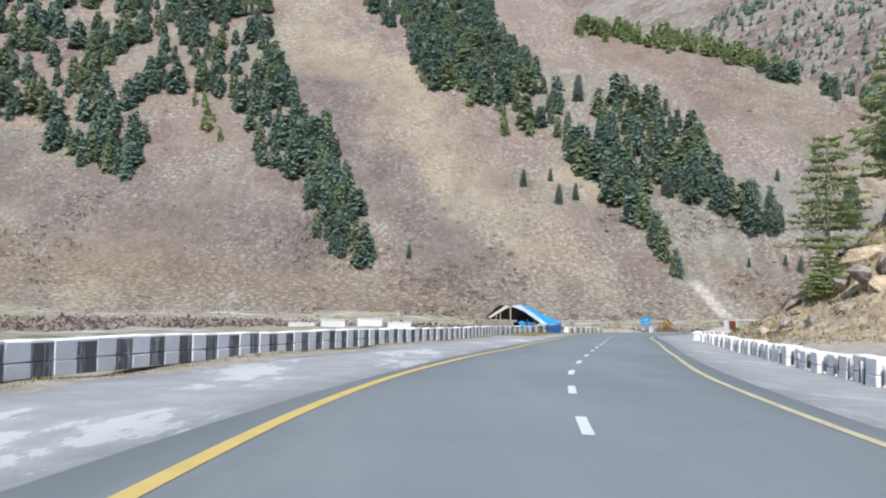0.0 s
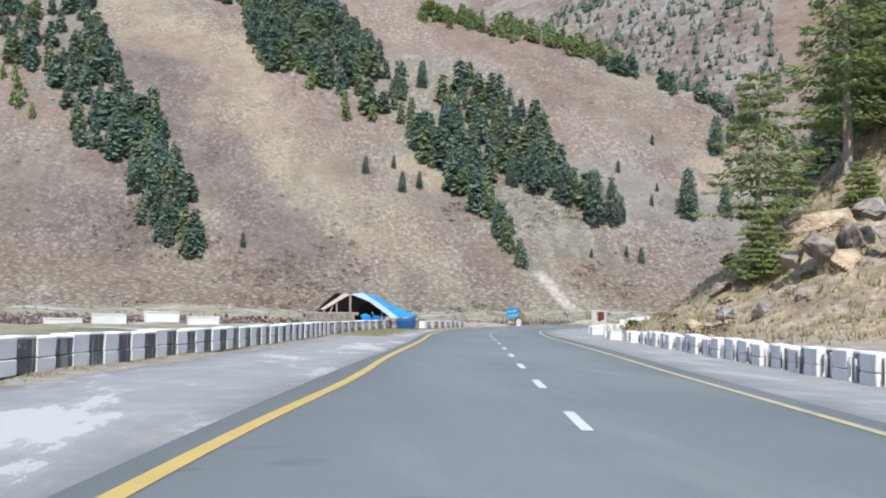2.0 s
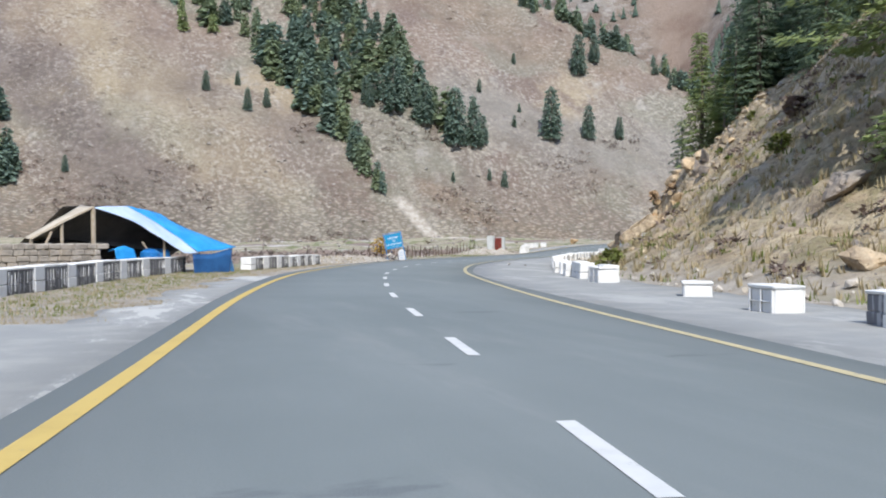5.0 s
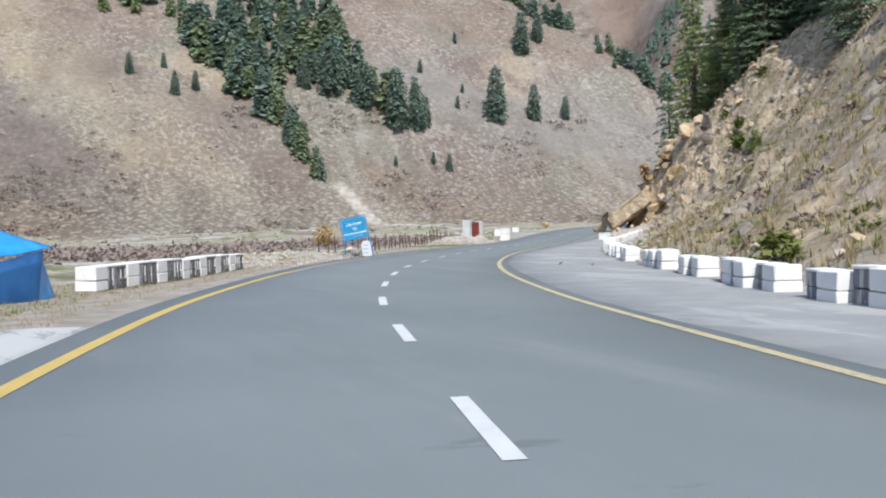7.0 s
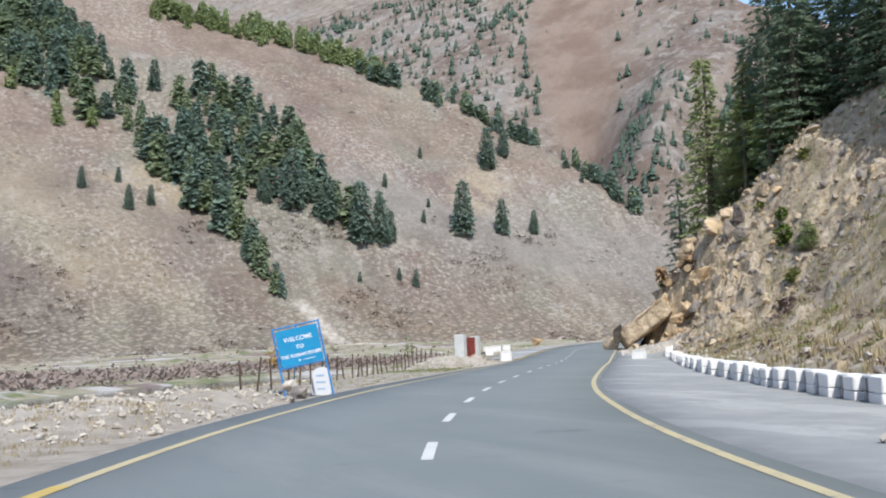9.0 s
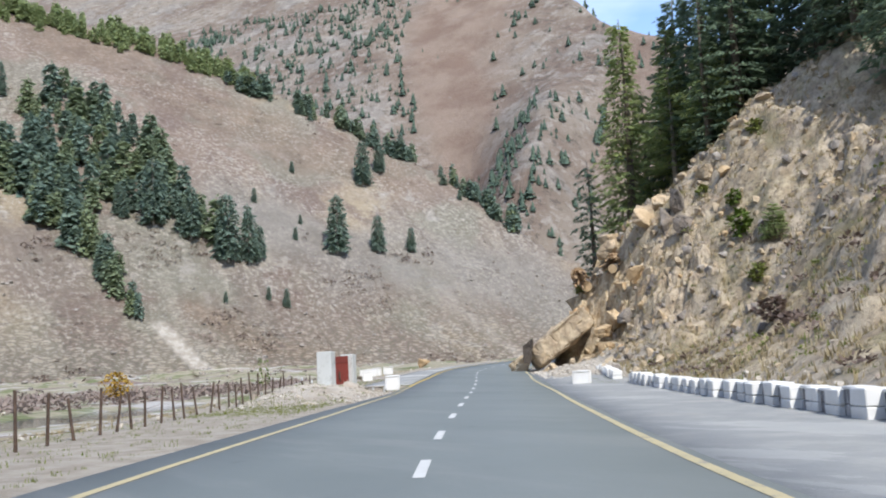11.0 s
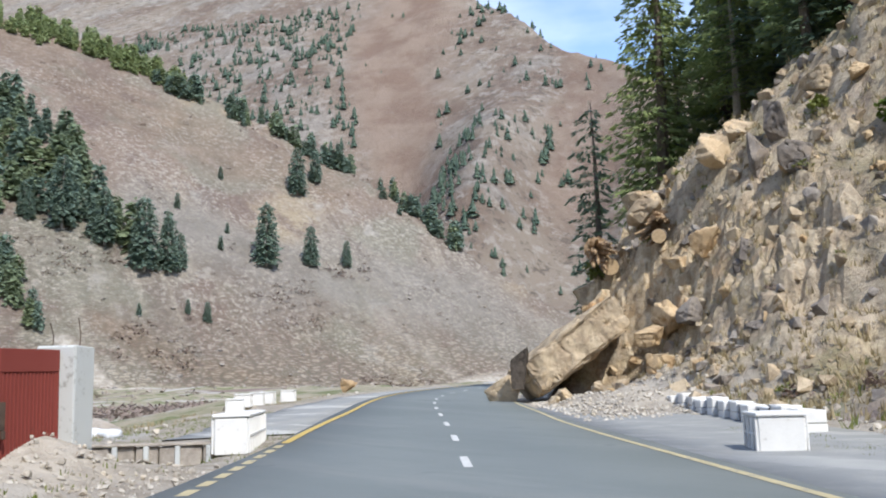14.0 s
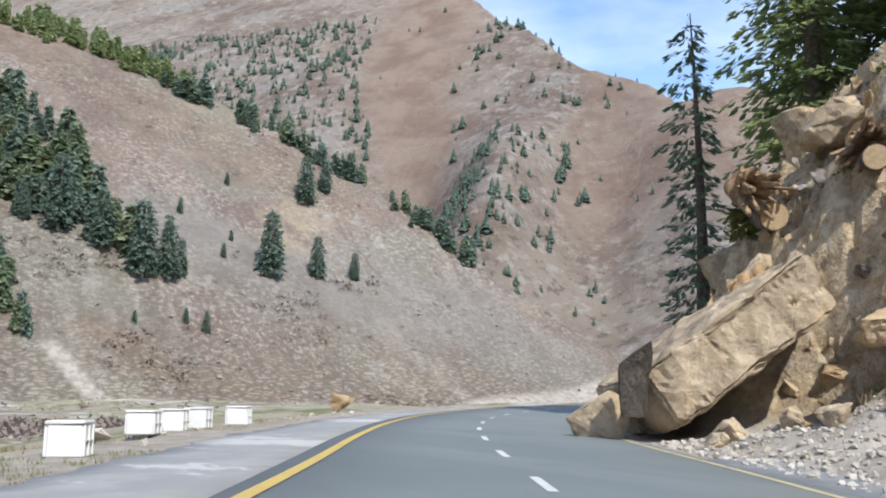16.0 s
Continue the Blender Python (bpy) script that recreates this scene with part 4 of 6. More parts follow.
def white_block(s, d, length, turn, label, width=0.8, height=0.72, ribs=True, sink=0.0):
    """A limewashed kerb block of laid stones with proud ribs on its long sides."""
    rng = random.Random(int(s * 10))
    th = empty("concrete_block", place(s, d, -0.06 - sink, turn), label, "block", "white blocks along the verge")
    part("body", box_bm(-width / 2, width / 2, 0, length, 0, height, 0.035, rng, 0.012), BLOCK_WHITE, th)
    part("cap", box_bm(-width / 2 - 0.03, width / 2 + 0.03, -0.03, length + 0.03, height, height + 0.07, 0.02, rng, 0.008), BLOCK_WHITE, th, "white cap slab")
    if ribs:
        n = max(2, int(length / 0.42))
        for side in (-1, 1):
            for k in range(n + 1):
                y = 0.05 + (length - 0.1) * k / n
                x = side * width / 2
                part("rib", box_bm(min(x, x + side * 0.04), max(x, x + side * 0.04), y - 0.03, y + 0.03, 0.03, height - 0.02, 0.008), BLOCK_WHITE, th)
            x = side * width / 2
            part("rail", box_bm(min(x, x + side * 0.036), max(x, x + side * 0.036), 0.03, length - 0.03, height * 0.48, height * 0.54, 0.008), BLOCK_WHITE, th)
    return th


build_parapets()
for s, d, length, turn, w, text in (
        (138.7, 6.9, 0.9, 4, 0.62, "loose white limewashed block on the shoulder"),
        (144.3, 7.4, 0.9, -20, 0.7, "broken low white block among stones"),
        (153.0, 7.6, 0.9, 8, 0.65, "loose white limewashed block at the parapet end"),
        (242.3, 5.65, 1.35, -8, 0.85, "white block standing on the paved shoulder"),
        (244.5, -4.80, 4.1, 6, 0.70, "long white ribbed block beside the yellow line"),
        (266.0, -9.05, 0.9, 8, 0.70, "white ribbed block on the dirt verge"),
        (275.6, -10.7, 1.2, 6, 0.80, "white ribbed block on the dirt verge"),
        (277.9, -10.5, 1.0, 4, 0.72, "white ribbed block on the dirt verge"),
        (280.0, -10.4, 1.0, 2, 0.72, "white ribbed block on the dirt verge"),
        (283.6, -10.0, 0.9, 5, 0.80, "small white block at the end of the row")):
    white_block(s, d, length, turn, text, w, 0.34 if "broken" in text else (0.50 if "loose" in text else (0.76 if "long" in text else 0.66)), ribs="broken" not in text)


for x, y, turn, length in ((-9.6, 110.5, -60, 3.0), (-6.2, 112.4, -62, 2.9), (-17.0, 106.5, -60, 3.0), (-13.6, 108.4, -61, 2.8)):
    th = empty("concrete_block", pose(x, y, ground_z(x, y) - 0.05, 0, 0, turn), "long pale limewashed block on the open ground", "block", "pale blocks behind the tent")
    part("body", box_bm(-0.3, 0.3, 0, length, 0, 0.85, 0.04, random.Random(int(y)), 0.015), BLOCK_WHITE, th)
    part("cap", box_bm(-0.34, 0.34, -0.03, length + 0.03, 0.85, 0.95, 0.02), BLOCK_WHITE, th, "white cap slab")


# ---- welcome sign, milestone ----
def text_mesh(words, size, material, m, parent, name="lettering"):
    cu = bpy.data.curves.new(name, "FONT")
    cu.body, cu.size, cu.align_x, cu.align_y, cu.extrude, cu.offset = words, size, "CENTER", "CENTER", 0.004, 0.004
    tmp = new("tmp", cu)
    me = bpy.data.meshes.new_from_object(tmp.evaluated_get(bpy.context.evaluated_depsgraph_get()))
    bpy.data.objects.remove(tmp)
    bpy.data.curves.remove(cu)
    me.materials.clear()
    me.materials.append(material)
    ob = new(name, me)
    ob.parent = parent
    ob.matrix_local = m
    return ob


def build_sign():
    # the board leans: x runs along it, z up its posts, its face looks down -y
    th = empty("welcome_sign", pose(29.07, 133.35, 0.40, 0, 0, -21) @ pose(0, 0, 0, -3, -11.0, 0), "leaning blue metal welcome sign with white lettering", "sign")
    th.scale = (0.87, 0.87, 0.87)
    w, h0, h1 = 0.80, 0.62, 2.06
    board = part("board", box_bm(-w + 0.07, w - 0.07, -0.015, 0.015, h0 + 0.04, h1 - 0.13, 0.006), SIGN_BLUE, th, "blue enamel board")
    for x in (-w, w):
        part("post", tube_bm([(x, 0, -0.75), (x, 0, 0.8), (x, 0, h1)], 0.035, 8), FRAME_BLUE, th, "blue steel post")
    for z in (h0, h1 - 0.04):
        part("rail", tube_bm([(-w, 0, z), (0, 0, z), (w, 0, z)], 0.028, 8), FRAME_BLUE, th, "blue steel rail")
    for x in (-w + 0.05, w - 0.05):
        for z in (h0 + 0.25, 1.3, h1 - 0.35):
            part("bracket", box_bm(x - 0.06, x + 0.06, -0.012, 0.012, z - 0.015, z + 0.015, 0.003), FRAME_BLUE, th)
    part("bracket", box_bm(-0.03, 0.03, -0.012, 0.012, h1 - 0.17, h1 - 0.05, 0.003), FRAME_BLUE, th)
    part("brace", tube_bm([(-0.3, 0.01, h0), (-0.6, 0.9, -0.2)], 0.022, 6), FRAME_BLUE, th)
    up = pose(0, -0.019, 0, 90, 0, 0)
    text_mesh("WELCOME", 0.205, LETTER, up @ pose(0.0, 1.56, 0), board)
    text_mesh("TO", 0.19, LETTER, up @ pose(0.02, 1.27, 0), board)
    text_mesh("THE KARAKURAMS", 0.165, LETTER, up @ pose(0.0, 0.99, 0), board)
    part("bar", box_bm(0.05, 0.48, -0.023, -0.016, 0.795, 0.815), LETTER, board)
    part("emblem", tube_bm([(-0.08, -0.016, 0.81), (-0.08, -0.023, 0.81)], 0.035, 12), LETTER, board)


def build_milestone():
    th = empty("milestone", pose(30.0, 134.9, -0.10, 0, 0, -24), "white rounded milestone with faded blue figures", "milestone")
    bm = bmesh.new()
    w, t, h = 0.30, 0.11, 0.62
    prof = [(-w, 0), (w, 0), (w, h)] + [(w * math.cos(a), h + w * math.sin(a)) for a in [math.pi * k / 14 for k in range(1, 14)]] + [(-w, h)]
    front = [bm.verts.new((x, -t, z)) for x, z in prof]
    back = [bm.verts.new((x, t, z)) for x, z in prof]
    bm.faces.new(front)
    bm.faces.new(back[::-1])
    for k in range(len(prof)):
        j = (k + 1) % len(prof)
        bm.faces.new((front[j], front[k], back[k], back[j]))
    bmesh.ops.recalc_face_normals(bm, faces=bm.faces)
    bmesh.ops.bevel(bm, geom=[e for e in bm.edges if len(e.link_faces) == 2 and e.calc_face_angle(0) > 0.9], offset=0.02, segments=2, affect="EDGES")
    stone = part("stone", bm, MILE_WHITE, th)
    for z, a, b in ((0.66, -0.16, 0.10), (0.45, -0.16, 0.14), (0.24, -0.12, 0.12)):
        part("writing_bar", box_bm(a, b, -t - 0.006, -t + 0.004, z - 0.03, z + 0.03), MILE_BLUE, stone)


build_sign()
build_milestone()


# ---- gate ----
def build_gate():
    """Two pillars with a double gate between, set almost along the road."""
    x0, y0, x1, y1 = 50.85, 168.32, 53.41, 171.08
    span = math.hypot(x1 - x0, y1 - y0)
    th = empty("roadside_gate", pose(x0, y0, 0.24, 0, 0, math.degrees(math.atan2(y1 - y0, x1 - x0))), "faded red double gate between whitewashed concrete pillars", "gate")
    rng = random.Random(3)
    part("pillar", box_bm(-0.34, 0.34, -0.37, 0.37, -0.6, 1.98, 0.03, rng, 0.015), CONCRETE, th, "square whitewashed concrete pillar")
    part("pillar", box_bm(span - 0.32, span + 0.32, -0.33, 0.33, -0.6, 1.86, 0.03, rng, 0.015), CONCRETE, th, "square whitewashed concrete pillar")
    for x, y, h, top in ((-0.2, -0.2, 0.55, 1.95), (-0.2, 0.2, 0.62, 1.95), (0.2, -0.2, 0.40, 1.95), (0.2, 0.2, 0.5, 1.95), (span - 0.15, 0.15, 0.4, 1.83), (span + 0.15, -0.15, 0.5, 1.83)):
        part("reinforcing_bar", tube_bm([(x, y, top), (x + 0.02, y, top + 0.5 * h), (x + rng.uniform(-0.06, 0.06), y + 0.03, top + h)], 0.010, 6), POST, th, "bent rusty steel bar")
    half = 0.5 * (span - 0.70)
    for k in (0, 1):
        leaf = new("gate_leaf")
        leaf.parent = th
        leaf.matrix_basis = pose(0.36 + k * (half + 0.02), -0.05 + 0.04 * k, 0.02, 0, (0.8, -1.2)[k], (2.5, -2.0)[k])
        part("sheet", box_bm(0, half, -0.012, 0.012, 0.0, 1.72, 0.004), RED_METAL, leaf, "faded red steel sheet")
        part("band", box_bm(0, half, -0.035, 0.035, 1.40, 1.74, 0.006), RED_METAL, leaf)
        for x in (0.03, half - 0.03):
            part("stile", box_bm(x - 0.03, x + 0.03, -0.030, 0.030, 0.0, 1.40, 0.006), RED_METAL, leaf)
        for q in range(1, 16):
            x = half * q / 16
            part("rib", box_bm(x - 0.014, x + 0.014, -0.026, 0.026, 0.02, 1.40, 0.004), RED_METAL, leaf)
    mid = 0.36 + half
    part("latch", box_bm(mid - 0.06, mid + 0.08, -0.10, -0.04, 0.60, 1.0, 0.01), POST, th, "dark iron latch")
    part("padlock", box_bm(mid - 0.03, mid + 0.04, -0.14, -0.09, 0.48, 0.60, 0.012), POST, th)


build_gate()


# ---- fence ----
def build_fence():
    rng = random.Random(11)
    places = []
    s = 199.5
    while s < 246:
        x, y, _ = on_road(s, -8.2 - 1.5 * ramp(s, 205, 235))
        places.append((x, y, ground_z(x, y)))
        s += rng.uniform(1.15, 1.75)
    th = empty("wire_fence", pose(*places[0]), "leaning dark posts strung with wire beside the meadow", "fence")
    inv = th.matrix_world.inverted()
    tops = []
    for x, y, z in places:
        h = rng.uniform(1.0, 1.3)
        lean = Vector((rng.gauss(0, 0.09), rng.gauss(0, 0.09), h))
        base = inv @ Vector((x, y, z - 0.15))
        bm = tube_bm([base, base + lean * 0.5, base + lean + Vector((0, 0, 0.1))], [0.040, 0.037, 0.034], 6)
        part("fence_post", bm, POST, th)
        tops.append((base, lean))
    for f in (0.35, 0.62, 0.9):
        part("wire", tube_bm([b + l * f for b, l in tops], 0.006, 4), POST, th, "thin rusty wire")
    # a second, far line of short posts down on the meadow
    th2 = empty("far_fence", pose(-4, 150, ground_z(-4, 150)), "row of short posts across the low meadow", "fence")
    inv = th2.matrix_world.inverted()
    for k in range(14):
        x, y = -4 + 2.6 * k, 150 + 4.6 * k + rng.uniform(-0.5, 0.5)
        b = inv @ Vector((x, y, ground_z(x, y) - 0.1))
        part("fence_post", tube_bm([b, b + Vector((rng.gauss(0, 0.05), 0, 1.0))], 0.045, 6), POST, th2)


build_fence()


# ---- roadside tent ----
def sheet_bm(rows, thick=0.02, wave=0.0, seed=0):
    """A cloth stretched between rows of points, with a little thickness and sag."""
    bm = bmesh.new()
    rng = random.Random(seed)
    fine = []
    for r in rows:
        pts = [Vector(p) for p in smooth_line3(r, 4)]
        fine.append(pts)
    m = len(fine[0])
    full = []
    for a, b in zip(fine, fine[1:]):
        for k in range(4):
            u = k / 4
            full.append([p.lerp(q, u) for p, q in zip(a, b)])
    full.append(fine[-1])
    for r, row in enumerate(full):
        for c, p in enumerate(row):
            p.z += wave * noise.noise(p * 1.3 + Vector((seed, 0, 0))) - 0.3 * wave * math.sin(math.pi * c / (m - 1))
    top = [[bm.verts.new(p) for p in row] for row in full]
    low = [[bm.verts.new(p - Vector((0, 0, thick))) for p in row] for row in full]
    for r in range(len(full) - 1):
        for c in range(m - 1):
            bm.faces.new((top[r][c], top[r][c + 1], top[r + 1][c + 1], top[r + 1][c]))
            bm.faces.new((low[r][c], low[r + 1][c], low[r + 1][c + 1], low[r][c + 1]))
    for c in range(m - 1):
        bm.faces.new((top[0][c], low[0][c], low[0][c + 1], top[0][c + 1]))
        bm.faces.new((top[-1][c], top[-1][c + 1], low[-1][c + 1], low[-1][c]))
    for r in range(len(full) - 1):
        bm.faces.new((top[r][0], top[r + 1][0], low[r + 1][0], low[r][0]))
        bm.faces.new((top[r][-1], low[r][-1], low[r + 1][-1], top[r + 1][-1]))
    bmesh.ops.recalc_face_normals(bm, faces=bm.faces)
    for f in bm.faces:
        f.smooth = True
    return bm


def smooth_line3(points, n=4):
    p = [Vector(q) for q in points]
    out = []
    for i in range(len(p) - 1):
        a, b, c, d = p[max(i - 1, 0)], p[i], p[i + 1], p[min(i + 2, len(p) - 1)]
        for k in range(n):
            u = k / n
            out.append(0.5 * (2 * b + (c - a) * u + (2 * a - 5 * b + 4 * c - d) * u * u + (3 * b - a - 3 * c + d) * u ** 3))
    out.append(p[-1])
    return out


def build_tent():
    th = empty("roadside_tent", pose(7.6, 102.8, 0.0, 0, 0, 37), "timber-framed roadside tent under blue and white tarpaulins", "tent")
    th.scale = (1.2, 1, 1)
    g = -0.25
    part("white_tarpaulin", sheet_bm([[(0, 0.0, 2.78), (1.3, -0.05, 2.38), (2.6, -0.1, 1.66), (3.75, -0.2, 0.85)],
                                      [(1.3, 0.9, 2.90), (2.3, 0.65, 2.40), (3.3, 0.35, 1.68), (4.15, -0.1, 0.86)],
                                      [(2.5, 1.75, 2.95), (3.3, 1.4, 2.42), (4.0, 0.75, 1.70), (4.6, -0.02, 0.88)]], 0.02, 0.05, 1), TARP_WHITE, th, "sagging white tarpaulin")
    part("blue_tarpaulin", sheet_bm([[(2.45, 1.72, 2.97), (3.25, 1.38, 2.45), (3.95, 0.72, 1.73), (4.55, -0.04, 0.91)],
                                     [(3.5, 2.0, 2.86), (4.2, 1.7, 2.40), (5.0, 0.9, 1.70), (5.7, -0.04, 1.02)],
                                     [(4.2, 2.1, 2.66), (4.9, 2.0, 2.28), (5.8, 1.2, 1.68), (6.6, 0.1, 1.14)]], 0.02, 0.06, 2), TARP_BLUE, th, "bright blue tarpaulin")
    # rear sheet and linings are coloured dark to paint the shaded interior
    part("rear_tarpaulin", sheet_bm([[(-0.3, 1.6, 2.85), (2.4, 1.75, 2.93), (4.2, 2.12, 2.63), (5.75, 1.3, 1.65)],
                                     [(-0.5, 4.4, 1.0), (2.0, 4.6, 1.0), (4.0, 4.4, 0.9), (5.6, 3.6, 0.6)]], 0.02, 0.06, 3), SHADE_CLOTH, th)
    # this flap's shade is painted by its navy colour
    part("side_flap", sheet_bm([[(4.15, -0.22, 0.82), (5.2, -0.2, 0.84), (6.25, -0.1, 1.08)], [(4.2, -0.30, g), (5.1, -0.35, g), (6.0, -0.25, g)]], 0.02, 0.03, 4), TARP_BLUE_SHADED, th, "blue tarpaulin flap coloured navy for shade")
    part("corner_flap", sheet_bm([[(6.2, -0.1, 1.12), (6.6, 0.6, 1.1)], [(6.0, -0.25, g), (6.9, 0.5, g)]], 0.02, 0.03, 5), TARP_BLUE, th)
    part("canvas_roof", sheet_bm([[(-2.35, -0.05, 1.45), (-1.2, -0.05, 2.16), (0.05, 0, 2.80)], [(-2.3, 0.5, 1.52), (-1.1, 0.6, 2.27), (0.0, 0.9, 2.88)]], 0.03, 0.03, 6), CANVAS, th, "beige canvas roof edge")
    part("canvas_slope", sheet_bm([[(-2.3, 0.48, 1.50), (-1.1, 0.6, 2.25), (0.0, 0.88, 2.86)], [(-1.6, 2.6, 1.1), (-0.8, 3.0, 1.4), (0.0, 3.4, 1.5)]], 0.03, 0.05, 7), CANVAS, th)
    part("lining", sheet_bm([[(-1.6, 2.5, 1.15), (0, 3.3, 1.55), (4.6, 3.6, 0.95)], [(-1.6, 2.5, g), (0, 3.3, g), (4.6, 3.6, g)]], 0.02, 0.03, 8), SHADE_CLOTH, th, "inner lining coloured dark for the tent's shaded inside")
    part("lining", sheet_bm([[(-2.3, 0.5, 1.45), (-1.6, 2.5, 1.15)], [(-2.3, 0.5, g), (-1.6, 2.5, g)]], 0.02, 0.02, 9), SHADE_CLOTH, th)
    for x, y, h, r in ((0.0, 0.05, 2.74, 0.085), (-1.2, 0.05, 2.1, 0.06), (-2.3, 0.05, 1.42, 0.06), (3.1, 0.2, 1.5, 0.05), (0.2, 3.5, 1.8, 0.06)):
        part("pole", tube_bm([(x, y, g - 0.05), (x + 0.02, y, h * 0.5), (x, y, h)], r, 8), TIMBER, th, "rough timber pole")
    part("brace", tube_bm([(-2.1, 0.0, 0.55), (-1.6, 0.0, 1.75)], 0.05, 7), TIMBER, th)
    part("brace", tube_bm([(2.2, 0.3, 1.35), (2.75, 0.25, 0.45)], 0.045, 7), TIMBER, th)
    part("beam", tube_bm([(-2.35, 0.02, 1.45), (-1.2, 0.02, 2.14), (0, 0.02, 2.78)], 0.05, 7), TIMBER, th)
    # what stands in and before it
    rng = random.Random(5)
    wall = empty("stone_wall", pose(6.55, 100.9, g - 0.1, 0, 0, 37), "low dry-stone wall of pale rubble before the tent", "wall")
    for course in range(7):
        x = -3.6 + rng.uniform(0, 0.2)
        while x < 1.5:
            w = rng.uniform(0.32, 0.62)
            bm = box_bm(x, x + w - 0.02, -0.22 + rng.uniform(-0.03, 0.03), 0.22, course * 0.235, course * 0.235 + 0.222, 0.035, rng, 0.02)
            part("stone", bm, STONE_WALL, wall)
            x += w
    m0 = pose(7.6, 102.8, 0, 0, 0, 37)
    for x, y, z, rx, text in ((2.5, -0.35, 0.0, 8, "large blue plastic drum on its stand"), (3.9, 0.6, 0.0, -6, "large blue plastic drum behind the parapet")):
        dr = empty("water_drum", m0 @ pose(x, y, g - 0.02, rx * 0.3, 0, 0), text, "drum")
        ring = [(0.30, 0.0), (0.40, 0.06), (0.43, 0.35), (0.41, 0.40), (0.43, 0.45), (0.43, 0.75), (0.41, 0.80), (0.43, 0.85), (0.40, 1.18), (0.28, 1.28)]
        part("drum_body", tube_bm([(0, 0, z) for _, z in ring], [r for r, _ in ring], 16), PLASTIC_BLUE, dr)
        part("lid", tube_bm([(0, 0, 1.27), (0, 0, 1.33)], 0.22, 14), PLASTIC_BLUE, dr)
    sack = empty("tarpaulin_bundle", m0 @ pose(0.35, -1.35, 0.92, 0, 0, 0), "crumpled bright blue tarpaulin thrown over the wall", "tarpaulin")
    part("cloth", sheet_bm([[(-0.3, 0.5, 0.05), (0.1, 0.55, 0.18), (0.55, 0.5, 0.0)], [(-0.35, 0.0, 0.1), (0.15, 0.1, 0.3), (0.6, 0, 0.12)], [(-0.3, -0.12, -0.45), (0.2, -0.12, -0.4), (0.8, -0.1, -0.5)]], 0.03, 0.1, 12), TARP_BLUE, sack)
    crate = empty("wooden_bench", m0 @ pose(2.0, 0.4, g - 0.02, 0, 0, 0), "weathered timber bench inside the tent", "bench")
    part("seat", box_bm(-0.5, 0.6, -0.2, 0.2, 0.55, 0.60, 0.01), TIMBER, crate)
    for x in (-0.42, 0.52):
        for y in (-0.15, 0.15):
            part("leg", box_bm(x - 0.03, x + 0.03, y - 0.03, y + 0.03, 0, 0.55, 0.006), TIMBER, crate)


build_tent()


# ---- water ----
river = ribbon("water", 150, 372, -62, -37, 0.0, WATER, 3.0)
for v in river.data.vertices:
    v.co.z = -2.85
tagged(river, "narrow dark green river in the valley", "river", kind="structure")


# ---- trees ----
def leaf_bits(rng, centre, out, size, droop, verts, faces, wide=0.30, tilt=0.9):
    """One flat spray of needles, folded along its middle."""
    o = np.array(out)
    side = np.array([-o[1], o[0], rng.uniform(-tilt, tilt)])
    tip = centre + size * np.array([o[0], o[1], -droop + rng.uniform(-0.78, 0.39) * tilt])
    mid = centre + 0.5 * (tip - centre)
    w = wide * size
    k = len(verts)
    verts += [tuple(centre), tuple(mid + w * side + (0, 0, -0.12 * size)), tuple(tip), tuple(mid - w * side + (0, 0, -0.12 * size))]
    faces += [(k, k + 1, k + 2), (k, k + 2, k + 3)]


